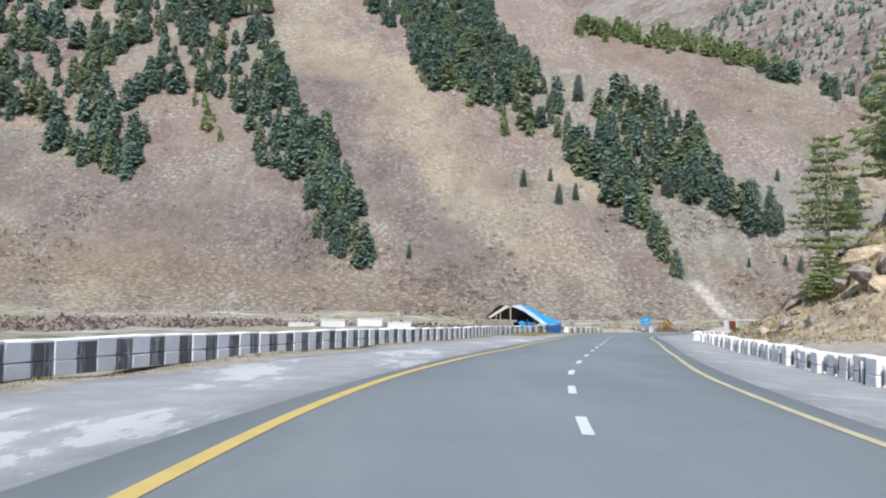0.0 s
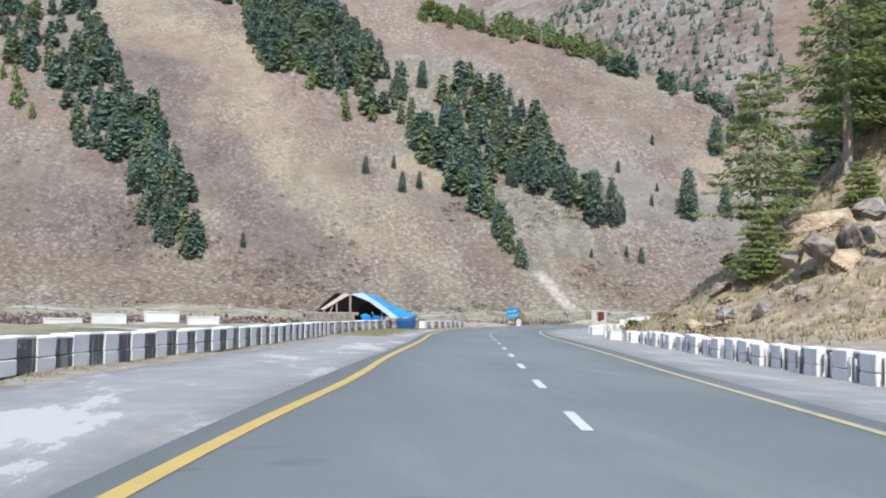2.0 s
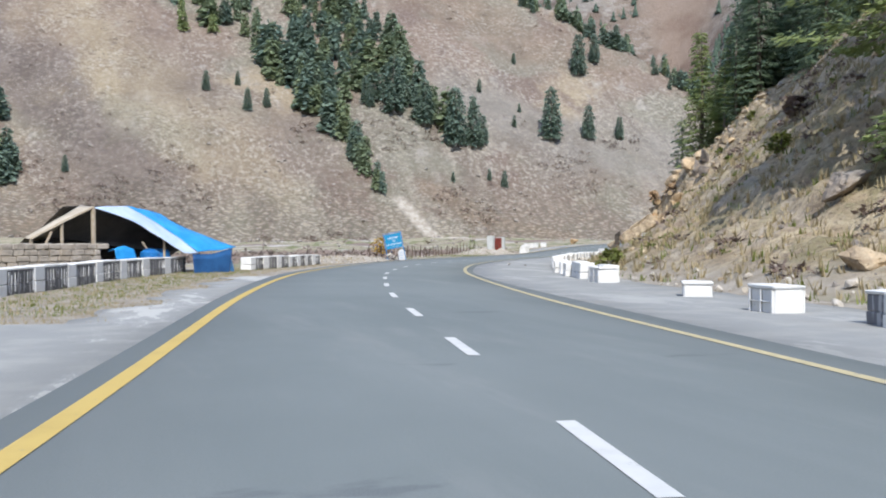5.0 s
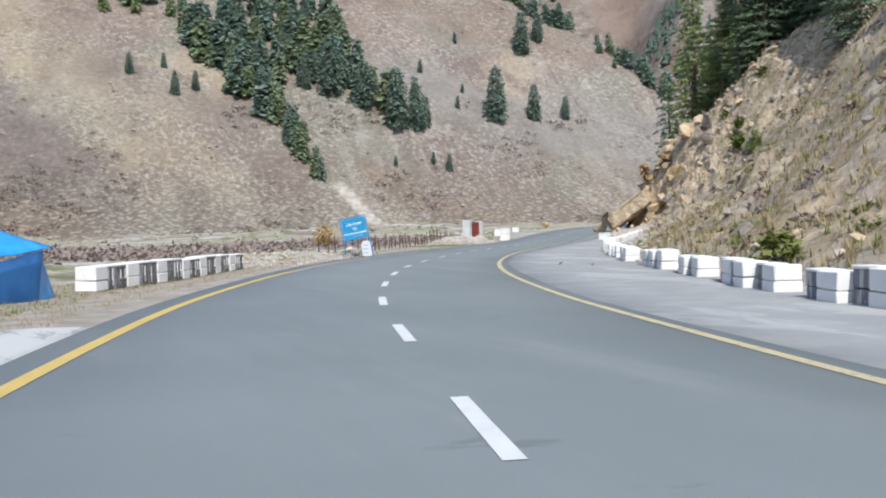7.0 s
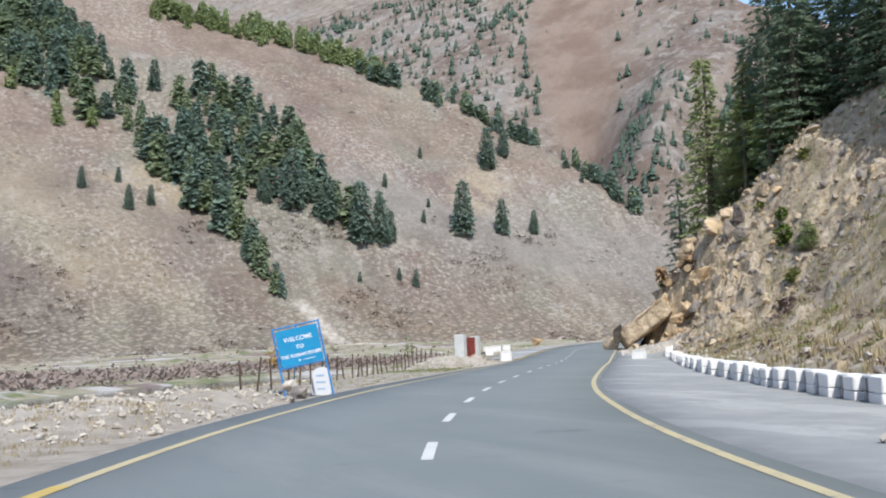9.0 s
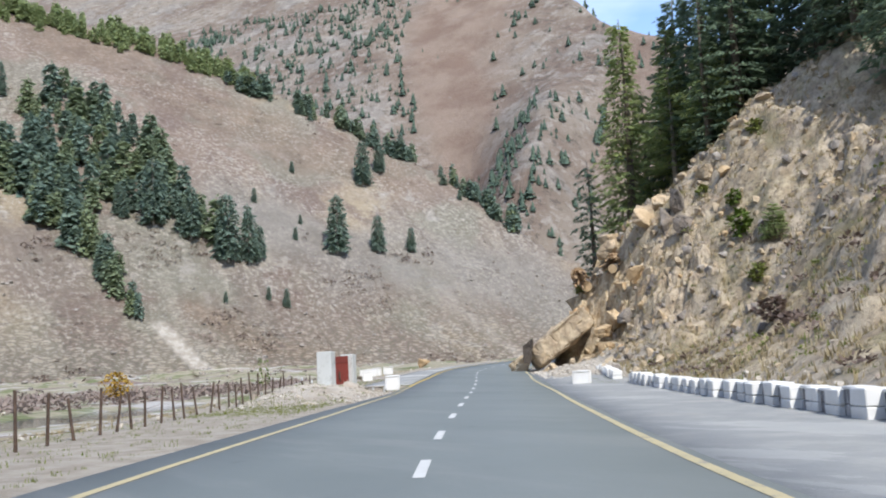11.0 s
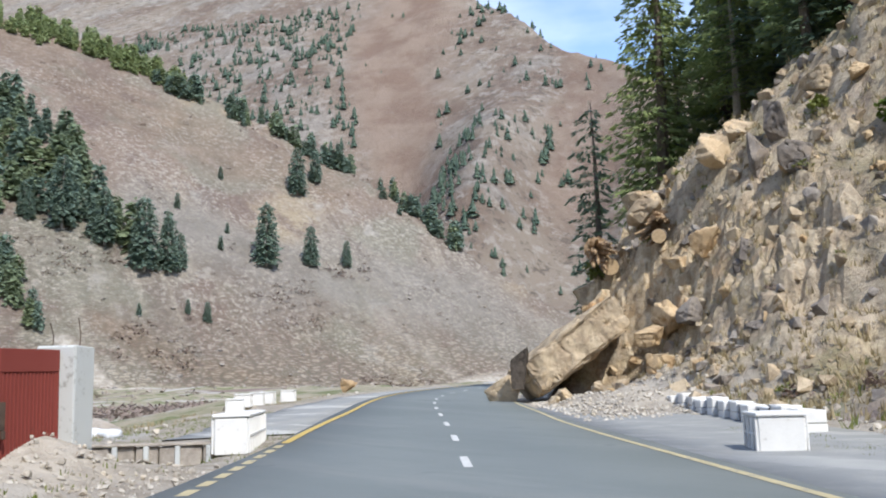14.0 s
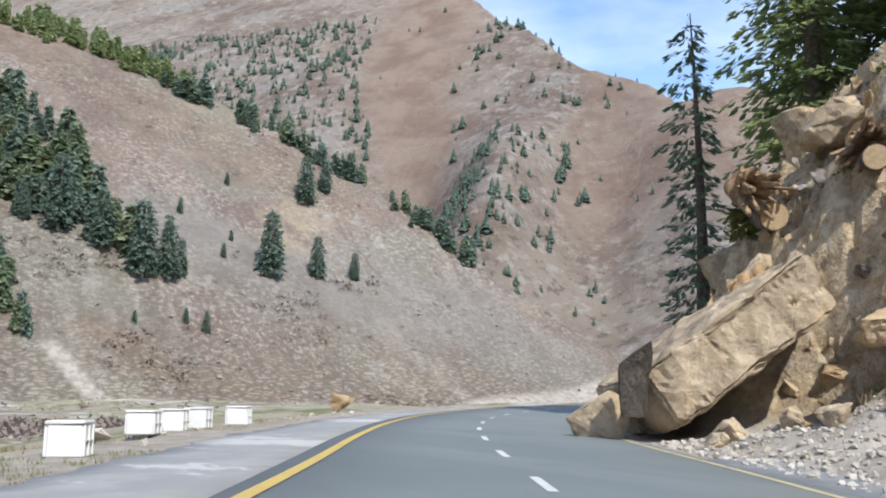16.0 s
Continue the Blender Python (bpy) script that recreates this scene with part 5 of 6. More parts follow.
def conifer_data(seed, h, r, whorls, per, along, size, clear=0.12, droop=0.25, ragged=0.35, taper=0.75, wide=0.27, plate=0):
    """Crown and limbs of a fir: whorls of drooping limbs that carry sprays of needles. plate: sprays that fill each limb's flat fan."""
    rng = random.Random(seed)
    cv, cf, limbs = [], [], []
    for k in range(whorls):
        t = clear + (1 - clear) * (k + rng.uniform(-0.3, 0.3)) / whorls
        t = min(max(t, 0.02), 0.985)
        reach = r * (1 - t) ** taper * rng.uniform(1 - ragged, 1.05) * (0.72 + 0.28 * min(1, (t - clear + 0.08) * 7))
        n = max(3, int(per * (0.55 + 0.45 * (1 - t))))
        a0 = rng.uniform(0, 6.28)
        for j in range(n):
            a = a0 + 6.283 * j / n + rng.uniform(-0.35, 0.35)
            L = reach * rng.uniform(1 - ragged, 1.1) + 0.02 * h
            out = (math.cos(a), math.sin(a))
            base = np.array([0, 0, t * h])
            sag = droop * rng.uniform(0.5, 1.4)
            limbs.append((base, np.array([out[0] * L * 0.9, out[1] * L * 0.9, t * h - sag * L * 0.7])))
            if plate:
                fan = rng.uniform(0.34, 0.52)
                for q in range(max(5, int(plate * (0.25 + 0.75 * L / r)))):
                    u = 0.12 + 0.88 * rng.random() ** 0.7
                    v = rng.gauss(0, 0.45) * fan * L * (0.35 + 0.65 * math.sin(math.pi * min(1, 0.15 + 0.8 * u)))
                    hang = t * h - sag * L * u * u + 0.16 * L * max(0, u - 0.7) - 0.25 * v * v / L + rng.gauss(0, 0.13) * size
                    c = np.array([out[0] * L * u - out[1] * v, out[1] * L * u + out[0] * v, hang])
                    aa = a + 1.3 * v / (fan * L) + rng.uniform(-0.5, 0.5)
                    leaf_bits(rng, c, (math.cos(aa), math.sin(aa)), size * rng.uniform(0.6, 1.2), 0.22 + 0.5 * sag, cv, cf, 0.26, 0.5)
                continue
            m = max(2, int(along * (0.4 + 0.6 * L / r)))
            for q in range(m):
                u = 0.22 + 0.8 * (q + rng.random()) / m
                c = np.array([out[0] * L * u, out[1] * L * u, t * h - sag * L * u * u * 0.9 + rng.uniform(-0.45, 0.25) * size])
                for b in ((-1, 1) if wide > 0.4 else (-1, -1, 1, 1)):
                    aa = a + b * rng.uniform(0.25, 1.25)
                    leaf_bits(rng, c, (math.cos(aa), math.sin(aa)), size * rng.uniform(0.6, 1.25) * (0.55 + 0.45 * (1 - t)), sag * 0.7, cv, cf, wide)
                leaf_bits(rng, c, out, size * rng.uniform(0.7, 1.2), sag, cv, cf, wide)
    for q in range(6):
        a = rng.uniform(0, 6.28)
        leaf_bits(rng, np.array([0, 0, h * (0.97 + 0.005 * q)]), (math.cos(a) * 0.4, math.sin(a) * 0.4), size * 0.6, -0.6, cv, cf)
    return cv, cf, limbs


def build_tree(m, seed, h, r, crown_mat, bark, label, whorls=26, per=7, along=6, size=0.55, clear=0.12, limbs=True, name="fir_tree", group="firs on the right slope", taper=0.75, droop=0.25, ragged=0.35, plate=0):
    th = empty(name, m, label, "tree", group)
    rng = random.Random(seed + 50)
    bend = [rng.uniform(-0.012, 0.012) * h for _ in range(2)]
    path = [(bend[0] * math.sin(3 * k / 8), bend[1] * math.sin(2.5 * k / 8), h * k / 8 - (0.6 if k == 0 else 0)) for k in range(9)]
    part("trunk", tube_bm(path, [h * 0.017 * (1.25 - 1.2 * k / 8) + 0.01 for k in range(9)], 9), bark, th, "tapered bark-covered trunk")
    cv, cf, lm = conifer_data(seed, h, r, whorls, per, along, size, clear, droop, ragged, taper, plate=plate)
    mesh_object("crown", cv, cf, crown_mat, False, th, "ragged drooping needle crown")
    if limbs:
        v, f = [], []
        for a, b in lm:
            k = len(v)
            w = 0.012 + 0.010 * np.linalg.norm(b - a)
            d = (b - a) / (np.linalg.norm(b - a) + 1e-6)
            s1 = np.array([-d[1], d[0], 0]) * w
            up = np.array([0, 0, w])
            v += [tuple(a + s1), tuple(a - s1), tuple(a + up), tuple(b)]
            f += [(k, k + 1, k + 3), (k + 1, k + 2, k + 3), (k + 2, k, k + 3)]
        mesh_object("branchwork", v, f, bark, False, th, "bare inner branches")["kind"] = "stuff"
    return th


def ground_pose(x, y, sink=0.1, turn=0.0):
    return pose(x, y, ground_z(x, y) - sink, 0, 0, turn)


def build_near_trees():
    light = build_tree(ground_pose(36.7, 89.6), 1, 14.5, 5.7, FIR, PALE_BARK, "broad sunlit fir with pale trunk above a rock outcrop", 15, 8, 21, 0.42, 0.25, taper=0.46, droop=0.05, ragged=0.45, plate=110)
    tall = build_tree(ground_pose(100.8, 199.0), 2, 25.0, 4.2, FIR, BARK, "tall dense green fir on the cliff top", 36, 8, 11, 0.52, 0.04, taper=0.62, droop=0.30, plate=52)
    dark = build_tree(ground_pose(104.5, 190.5), 3, 26.0, 5.4, FIR_DARK, BARK, "tall dark fir in the grove behind the cliff", 34, 8, 9, 0.66, 0.05, taper=0.55, droop=0.28, plate=48)
    thin = build_tree(ground_pose(102.6, 207.6), 4, 23.0, 2.5, FIR_DARK, BARK, "slender half-bare fir at the cliff edge", 30, 6, 6, 0.50, 0.06, ragged=0.55, taper=0.4, droop=0.35, plate=30)
    low = build_tree(ground_pose(35.2, 86.6), 5, 5.0, 2.5, FIR, BARK, "low bushy fir beside the rocks", 13, 9, 12, 0.34, 0.02, taper=0.5, droop=0.1, plate=60)
    spots = {
        "light": ((43.5, 89.0, 1.25, 40), (101.0, 192.5, 0.95, 110), (99.5, 186.0, 0.8, 200)),
        "tall": ((106.0, 201.5, 0.95, 80), (104.5, 195.5, 0.85, 160)),
        "dark": ((101.5, 184.0, 1.0, 30), (107.0, 196.5, 1.05, 70), (110.5, 186.5, 1.1, 140), (105.5, 178.0, 1.0, 210), (113.0, 193.0, 1.1, 260), (48.5, 93.0, 0.85, 50), (53.0, 98.5, 0.85, 90),
                 (49.0, 84.0, 0.8, 130), (112.0, 175.0, 1.05, 10), (118.0, 183.0, 1.1, 170), (109.0, 168.5, 0.95, 320), (103.0, 172.5, 0.85, 75), (58.0, 103.5, 0.8, 15), (62.0, 112.0, 0.75, 100), (97.0, 164.0, 0.8, 60)),
        "thin": ((106.5, 187.0, 0.9, 90), (98.2, 185.2, 0.7, 200)),
        "low": ((41.5, 84.2, 0.8, 100), (88.5, 171.2, 0.55, 33)),
    }
    firsts = {"light": light, "tall": tall, "dark": dark, "thin": thin, "low": low}
    for kind, places in spots.items():
        for x, y, k, turn in places:
            c = copy_thing(firsts[kind], ground_pose(x, y, 0.15, turn))
            c.scale = (k, k, k)


def thinned(places, size, least, seed):
    """Leaves gaps in a band of trees."""
    return [q for q in places if value_noise(np.array([q[0] / size]), np.array([q[1] / size]), seed)[0] > least]


def forest_band(rng, points, count):
    """Places in a band that runs across the mountain: (x, height, half width)."""
    p = np.array(points, float)
    seg = np.hypot(np.diff(p[:, 0]), np.diff(p[:, 1])) * (p[1:, 2] + p[:-1, 2])
    cum = np.cumsum(seg) / seg.sum()
    out = []
    for _ in range(count):
        i = int(np.searchsorted(cum, rng.random()))
        u = rng.random()
        x, z, w = p[i] + u * (p[i + 1] - p[i])
        out.append((x + w * max(-1.7, min(1.7, rng.gauss(0, 0.62))), z + 0.5 * w * rng.uniform(-1, 1)))
    return out


def inside(x, z, outline):
    """Whether a place (x, height) lies within an outline."""
    hit = False
    for (ax, az), (bx, bz) in zip(outline, outline[1:] + outline[:1]):
        if (az > z) != (bz > z) and x < ax + (z - az) * (bx - ax) / (bz - az):
            hit = not hit
    return hit


def stand(rng, outline, count, gap, seed):
    """Places in a stand of firs, (x, height): apart from each other, with bare streaks down the slope."""
    xs, zs = [q[0] for q in outline], [q[1] for q in outline]
    out = []
    for _ in range(count * 40):
        x, z = rng.uniform(min(xs), max(xs)), rng.uniform(min(zs), max(zs))
        bare = value_noise(np.array([(x + 0.45 * z) / 26.0]), np.array([(z - 0.4 * x) / 95.0]), seed)[0]
        if bare > 0.30 or not inside(x, z, outline):
            continue
        if all(abs(x - q[0]) > gap or abs(z - q[1]) > 1.2 * gap for q in out[-140:]):
            out.append((x, z))
        if len(out) == count:
            break
    return out


def tiered_fir(seed):
    """A small far fir: ragged skirts of needles round a stem, one above another."""
    rng = random.Random(seed)
    v, f = [], []
    for k in range(5):
        low, high = 0.04 + 0.18 * k, 0.04 + 0.18 * k + 0.32
        r = 0.27 * (1 - 0.17 * k) * rng.uniform(0.8, 1.15)
        a0 = rng.uniform(0, 6.28)
        for j in range(7):
            a, b = a0 + 0.9 * j, a0 + 0.9 * j + rng.uniform(0.7, 1.1)
            n = len(v)
            q = r * rng.uniform(0.7, 1.25)
            v += [(0, 0, min(high, 1.0)), (q * math.cos(a), q * math.sin(a), low + rng.uniform(-0.05, 0.05)), (q * math.cos(b), q * math.sin(b), low + rng.uniform(-0.05, 0.05))]
            f.append((n, n + 1, n + 2))
    return v, f


def far_firs(name, places, heights, material, label, seed, fine=2):
    """Many firs far off, joined into one mesh; every tree has a tone of its own."""
    rng = random.Random(seed)
    shape = (13, 6, 3, 0.135, 0.36) if fine == 2 else (11, 6, 2, 0.15, 0.40)
    kinds = [tiered_fir(seed + q) for q in range(7)] if fine == 0 else [conifer_data(seed + q, 1.0, rng.uniform(0.20, 0.28), shape[0], shape[1], shape[2], shape[3], rng.choice((0.04, 0.10, 0.20)), 0.38, 0.45, rng.uniform(0.5, 0.8), 0.42 if fine < 2 else shape[4])[:2] for q in range(7)]
    xs, ys = np.array([p[0] for p in places]), np.array([p[1] for p in places])
    zs = ground_fields(xs, ys)[0]
    V, Fc, tone, n = [], [], [], 0
    for x, y, z, h in zip(xs, ys, zs, heights):
        v, f = kinds[rng.randrange(7)]
        a, k = rng.uniform(0, 6.28), h
        c, s = math.cos(a) * k, math.sin(a) * k
        v = np.array(v)
        wide = rng.uniform(0.85, 1.45)
        w = np.stack([(v[:, 0] * c - v[:, 1] * s) * wide + x, (v[:, 0] * s + v[:, 1] * c) * wide + y, v[:, 2] * k + z - 0.4], 1)
        V.append(w)
        Fc.append(np.array(f) + n)
        n += len(v)
        # trunk sliver
        t = 0.014 * h
        V.append(np.array([(x - t, y, z - 1), (x + t, y - t, z - 1), (x, y + t, z - 1), (x, y, z + 0.9 * h)]))
        Fc.append(np.array([(0, 1, 3), (1, 2, 3), (2, 0, 3)]) + n)
        n += 4
        tone += [rng.random()] * (len(v) + 4)
    ob = mesh_object(name, np.concatenate(V), np.concatenate(Fc), material)
    ob.data.attributes.new("tone", "FLOAT", "POINT").data.foreach_set("value", np.array(tone, np.float32))
    return tagged(ob, label, "forest", kind="stuff")


# outlines of the stands across the valley, (x, height)
STAND_WEST = [(-420, 330), (-420, 150), (-321, 134), (-297, 134), (-245, 101), (-212, 83), (-196, 92), (-228, 152), (-216, 166), (-176, 164), (-147, 122), (-121, 97), (-95, 84), (-82, 46), (-65, 36), (-42, 30),
              (-36, 38), (-46, 60), (-60, 92), (-84, 128), (-110, 162), (-138, 205), (-158, 275), (-165, 330)]
STAND_MID = [(-80, 330), (-80, 290), (-74, 248), (-35, 246), (-28, 213), (-22, 181), (26, 160), (55, 147), (86, 126), (106, 101), (118, 69), (128, 51), (142, 29), (147, 30), (141, 46), (131, 64), (118, 90),
             (101, 122), (86, 172), (66, 208), (32, 268), (30, 330)]
STAND_EAST = [(113, 160), (110, 130), (115, 110), (123, 93), (148, 87), (159, 85), (172, 68), (194, 59), (210, 59), (215, 74), (196, 84), (180, 110), (180, 140), (170, 162), (149, 178), (128, 176)]


def build_forest():
    rng = random.Random(21)
    dark = stand(rng, STAND_WEST, 330, 6.0, 3) + stand(rng, STAND_MID, 190, 5.5, 4) + stand(rng, STAND_EAST, 60, 6.5, 6)
    dark += forest_band(rng, [(-108, 130, 13), (-80, 85, 12), (-66, 55, 11), (-48, 34, 6)], 62) + forest_band(rng, [(96, 128, 9), (114, 92, 8), (127, 60, 6), (144, 30, 3)], 56) + forest_band(rng, [(-262, 122, 14), (-222, 92, 10)], 22)
    pl = [(x, FOOT + z / STEEP) for x, z in dark]
    far_firs("fir_forest", pl, [rng.uniform(13, 26) if z > 60 else rng.uniform(10, 18) for _, z in dark], FAR_FIR, "dark fir forest in bands down the mountain", 300)
    young = forest_band(rng, [(120, 262, 16), (170, 244, 16), (215, 230, 18), (245, 221, 14), (275, 209, 9)], 190) + forest_band(rng, [(-20, 205, 10), (20, 158, 12), (60, 134, 9)], 16) + forest_band(rng, [(-178, 160, 10), (-165, 120, 8)], 9)
    young = thinned(young, 11.0, -0.26, 8)
    pl = [(x, FOOT + z / STEEP) for x, z in young]
    far_firs("young_firs", pl, [6 + 10 * rng.random() ** 1.3 for _ in pl], YOUNG_FIR, "light green young firs along the shoulder", 320, 1)
    edge = forest_band(rng, [(255, 220, 8), (295, 199, 9), (331, 174, 7), (340, 164, 4)], 58) + forest_band(rng, [(345, 160, 5), (362, 148, 6)], 14) + forest_band(rng, [(372, 132, 4), (385, 112, 5), (400, 90, 3)], 36)
    edge = thinned(edge, 9.0, -0.30, 9)
    pl = [(x, FOOT + z / STEEP - 3 - 9 * rng.random() ** 2) for x, z in edge]
    far_firs("ridge_firs", pl, [7 + 10 * rng.random() for _ in pl], FAR_FIR, "firs lined along the falling ridge", 330, 1)
    # firs scattered over the mountain behind
    pl, hs = [], []
    a = radians(50)
    while len(pl) < 1900:
        up, side = rng.uniform(760, 1400), rng.uniform(-900, 120)
        x, y = math.sin(a) * up + math.cos(a) * side, math.cos(a) * up - math.sin(a) * side
        spur = math.exp(-((side + 262) / 16) ** 2) * (830 < up < 1000) * 3.0 + 1.2 * math.exp(-((side + 226) / 26) ** 2) * (790 < up < 985)
        wall = 0.55 * (side < -400) + 0.5 * (value_noise(np.array([x / 90]), np.array([y / 60]), 5)[0] > 0.1)
        dense = 0.10 + spur + wall
        if abs(side - float(np.interp(up, [960, 1135, 1335], [-322, -392, -430]))) < float(np.interp(up, [930, 1000, 1135, 1300], [14, 30, 55, 70])) and up > 930:
            dense *= 0.05
        if side > -190:
            dense *= 0.25
        if rng.random() < dense * 0.5:
            pl.append((x, y))
            hs.append(5.0 + 10 * rng.random() ** 1.6)
    far_firs("scattered_firs", pl, hs, SPECK_FIR, "small firs scattered over the far mountain", 340, 0)
    # firs that stand alone on the slope
    one = build_tree(ground_pose(193, FOOT + 56 / STEEP, 0.5), 61, 36, 8.4, FAR_FIR, PALE_BARK, "lone dark fir with pale trunk on the scree", 26, 9, 7, 2.1, 0.10, group="lone firs on the scree", taper=0.42)
    for x, z, k, turn in ((260, 66, 0.95, 40), (287, 68, 0.62, 80), (311, 71, 0.43, 120), (310, 122, 0.84, 160), (327, 130, 0.6, 10), (205, 57, 0.78, 200), (226, 99, 0.25, 300), (179, 69, 0.78, 20), (162, 77, 1.0, 130), (149, 83, 0.4, 190), (75, 77, 0.38, 60), (53, 91, 0.34, 99), (87, 84, 0.33, 220), (72, 98, 0.25, 70), (147, 86, 0.48, 33), (212, 60, 0.5, 260), (355, 147, 0.52, 35), (265, 131, 0.23, 20),
                          (185, 39, 0.17, 44), (208, 41, 0.2, 21), (216, 38, 0.28, 75), (102, 174, 0.6, 300), (238, 72, 0.22, 130), (248, 86, 0.18, 10), (-20, 40, 0.25, 200), (-105, 90, 0.27, 100), (-128, 105, 0.3, 150)):
        c = copy_thing(one, ground_pose(x, FOOT + z / STEEP, 0.4, turn))
        c.scale = (k, k, k)
    # bare brown shrubs
    pl = [(rng.uniform(-420, 440), FOOT + rng.uniform(-55, 230) ** 1.0) for _ in range(900)]
    patch = []
    while len(patch) < 700:
        x, y = rng.uniform(-330, 330), FOOT + rng.uniform(-15, 85)
        if value_noise(np.array([x / 38.0]), np.array([y / 24.0]), 9)[0] > 0.13:
            patch.append((x, y))
    shrubs("scree_thicket", patch, 2.0, 5.0, SHRUB, "purple-brown bare thickets on the lower scree", 6, 20)
    shrubs("scree_shrubs", pl, 1.2, 3.4, SHRUB, "bare brown shrubs dotted over the scree", 5)


def shrubs(name, places, lo, hi, material, label, seed, bits=26):
    rng = random.Random(seed)
    xs, ys = np.array([p[0] for p in places]), np.array([p[1] for p in places])
    zs = ground_fields(xs, ys)[0]
    V, Fc = [], []
    for x, y, z in zip(xs, ys, zs):
        R = rng.uniform(lo, hi) * 0.5
        for _ in range(bits):
            a, u = rng.uniform(0, 6.28), rng.random() ** 0.6
            c = np.array([x + R * u * math.cos(a), y + R * u * math.sin(a), z + R * (1.1 - 0.9 * u) * rng.uniform(0.2, 1)])
            b = a + rng.uniform(-0.8, 0.8)
            leaf_bits(rng, c, (math.cos(b), math.sin(b)), R * rng.uniform(0.3, 0.6), rng.uniform(-0.9, 0.2), V, Fc, 0.35)
    return tagged(mesh_object(name, V, Fc, material), label, "shrubs", kind="stuff")


def build_bush(x, y, w, h, material, label, seed, name="bush", z=None, bits=260):
    th = empty(name, pose(x, y, (ground_z(x, y) if z is None else z) - 0.08), label, "bush")
    rng = random.Random(seed)
    for k in range(5):
        a = rng.uniform(0, 6.28)
        part("stem", tube_bm([(0, 0, -0.1), (0.2 * w * math.cos(a), 0.2 * w * math.sin(a), 0.4 * h), (0.4 * w * math.cos(a), 0.4 * w * math.sin(a), 0.8 * h)], [0.03, 0.02, 0.008], 5), BARK, th)
    V, Fc = [], []
    for _ in range(bits):
        a, u, v = rng.uniform(0, 6.28), rng.random() ** 0.5, rng.random()
        k = math.sin(math.pi * (0.15 + 0.8 * v)) * (0.75 + 0.35 * math.sin(3 * a + seed))
        c = np.array([0.5 * w * u * k * math.cos(a), 0.5 * w * u * k * math.sin(a), h * v])
        b = a + rng.uniform(-1, 1)
        leaf_bits(rng, c, (math.cos(b), math.sin(b)), 0.13 * (w + h) * rng.uniform(0.5, 1.1), rng.uniform(-0.6, 0.4), V, Fc, 0.4)
    mesh_object("leaves", V, Fc, material, False, th)
    return th


build_near_trees()
build_forest()
for x, y, w, h, mat, text, seed in (
        (88.6, 174.3, 1.7, 1.9, BUSH_GREEN, "bright green bush on the rocky slope", 1), (90.8, 176.6, 1.4, 1.2, BUSH_GREEN, "small green bush on the rocky slope", 2),
        (86.0, 171.0, 1.6, 1.2, GRASS, "yellow-green bush on the slope", 3), (92.6, 181.4, 1.5, 1.1, GRASS, "yellow-green bush on a ledge", 4),
        (95.2, 177.6, 1.4, 1.2, GRASS, "yellowing bush on the cliff crest", 6), (90.0, 195.3, 1.3, 1.2, GRASS, "yellowing weeds by the torn roots", 7),
        (78.0, 163.5, 2.2, 1.4, SHRUB, "bare dark thicket on the slope", 8), (72.5, 158.0, 2.4, 1.5, SHRUB, "bare dark thicket on the slope", 9),
        (45.0, 106.0, 2.0, 1.1, SHRUB, "bare dark thicket on the slope", 10), (40.0, 101.0, 1.6, 0.9, GRASS, "yellow-green bush on the slope", 12), (33.0, 105.5, 1.5, 0.9, GRASS, "weedy clump behind the parapet", 13)):
    build_bush(x, y, w, h, mat, text, seed)


def build_autumn_tree():
    x, y = 68.5, 287.4
    th = empty("autumn_tree", ground_pose(x, y), "small golden autumn tree on the meadow", "tree")
    th.scale = (1.35, 1.35, 1.35)
    part("trunk", tube_bm([(0, 0, -0.3), (0.05, 0, 1.0), (0, 0.1, 2.0)], [0.10, 0.07, 0.04], 7), BARK, th)
    rng = random.Random(9)
    for k in range(6):
        a = k * 1.05
        part("limb", tube_bm([(0, 0, 0.9 + 0.1 * k), (0.6 * math.cos(a), 0.6 * math.sin(a), 1.7 + 0.1 * k), (1.1 * math.cos(a), 1.1 * math.sin(a), 2.3)], [0.04, 0.025, 0.01], 5), BARK, th)
    V, Fc = [], []
    for _ in range(420):
        a, u, v = rng.uniform(0, 6.28), rng.random() ** 0.5, rng.random()
        k = 2.1 * math.sin(math.pi * (0.12 + 0.8 * v))
        b = rng.uniform(0, 6.28)
        leaf_bits(rng, np.array([k * u * math.cos(a), k * u * math.sin(a), 0.8 + 2.9 * v]), (math.cos(b), math.sin(b)), rng.uniform(0.2, 0.42), rng.uniform(-0.5, 0.5), V, Fc, 0.5)
    mesh_object("leaves", V, Fc, AUTUMN, False, th)


def build_sapling():
    th = empty("sapling", ground_pose(62.6, 207.0), "thin bare sapling with a few leaves", "tree")
    part("trunk", tube_bm([(0, 0, -0.3), (0.05, 0, 2.2), (0.0, 0.05, 4.6)], [0.05, 0.035, 0.01], 6), TIMBER, th)
    V, Fc, rng = [], [], random.Random(4)
    for _ in range(110):
        v = rng.random()
        a = rng.uniform(0, 6.28)
        c = np.array([0.5 * rng.random() * math.cos(a), 0.5 * rng.random() * math.sin(a), 2.3 + 2.4 * v])
        leaf_bits(rng, c, (math.cos(a), math.sin(a)), rng.uniform(0.12, 0.3), 0.2, V, Fc, 0.4)
    mesh_object("leaves", V, Fc, BUSH_GREEN, False, th)


build_autumn_tree()
build_sapling()


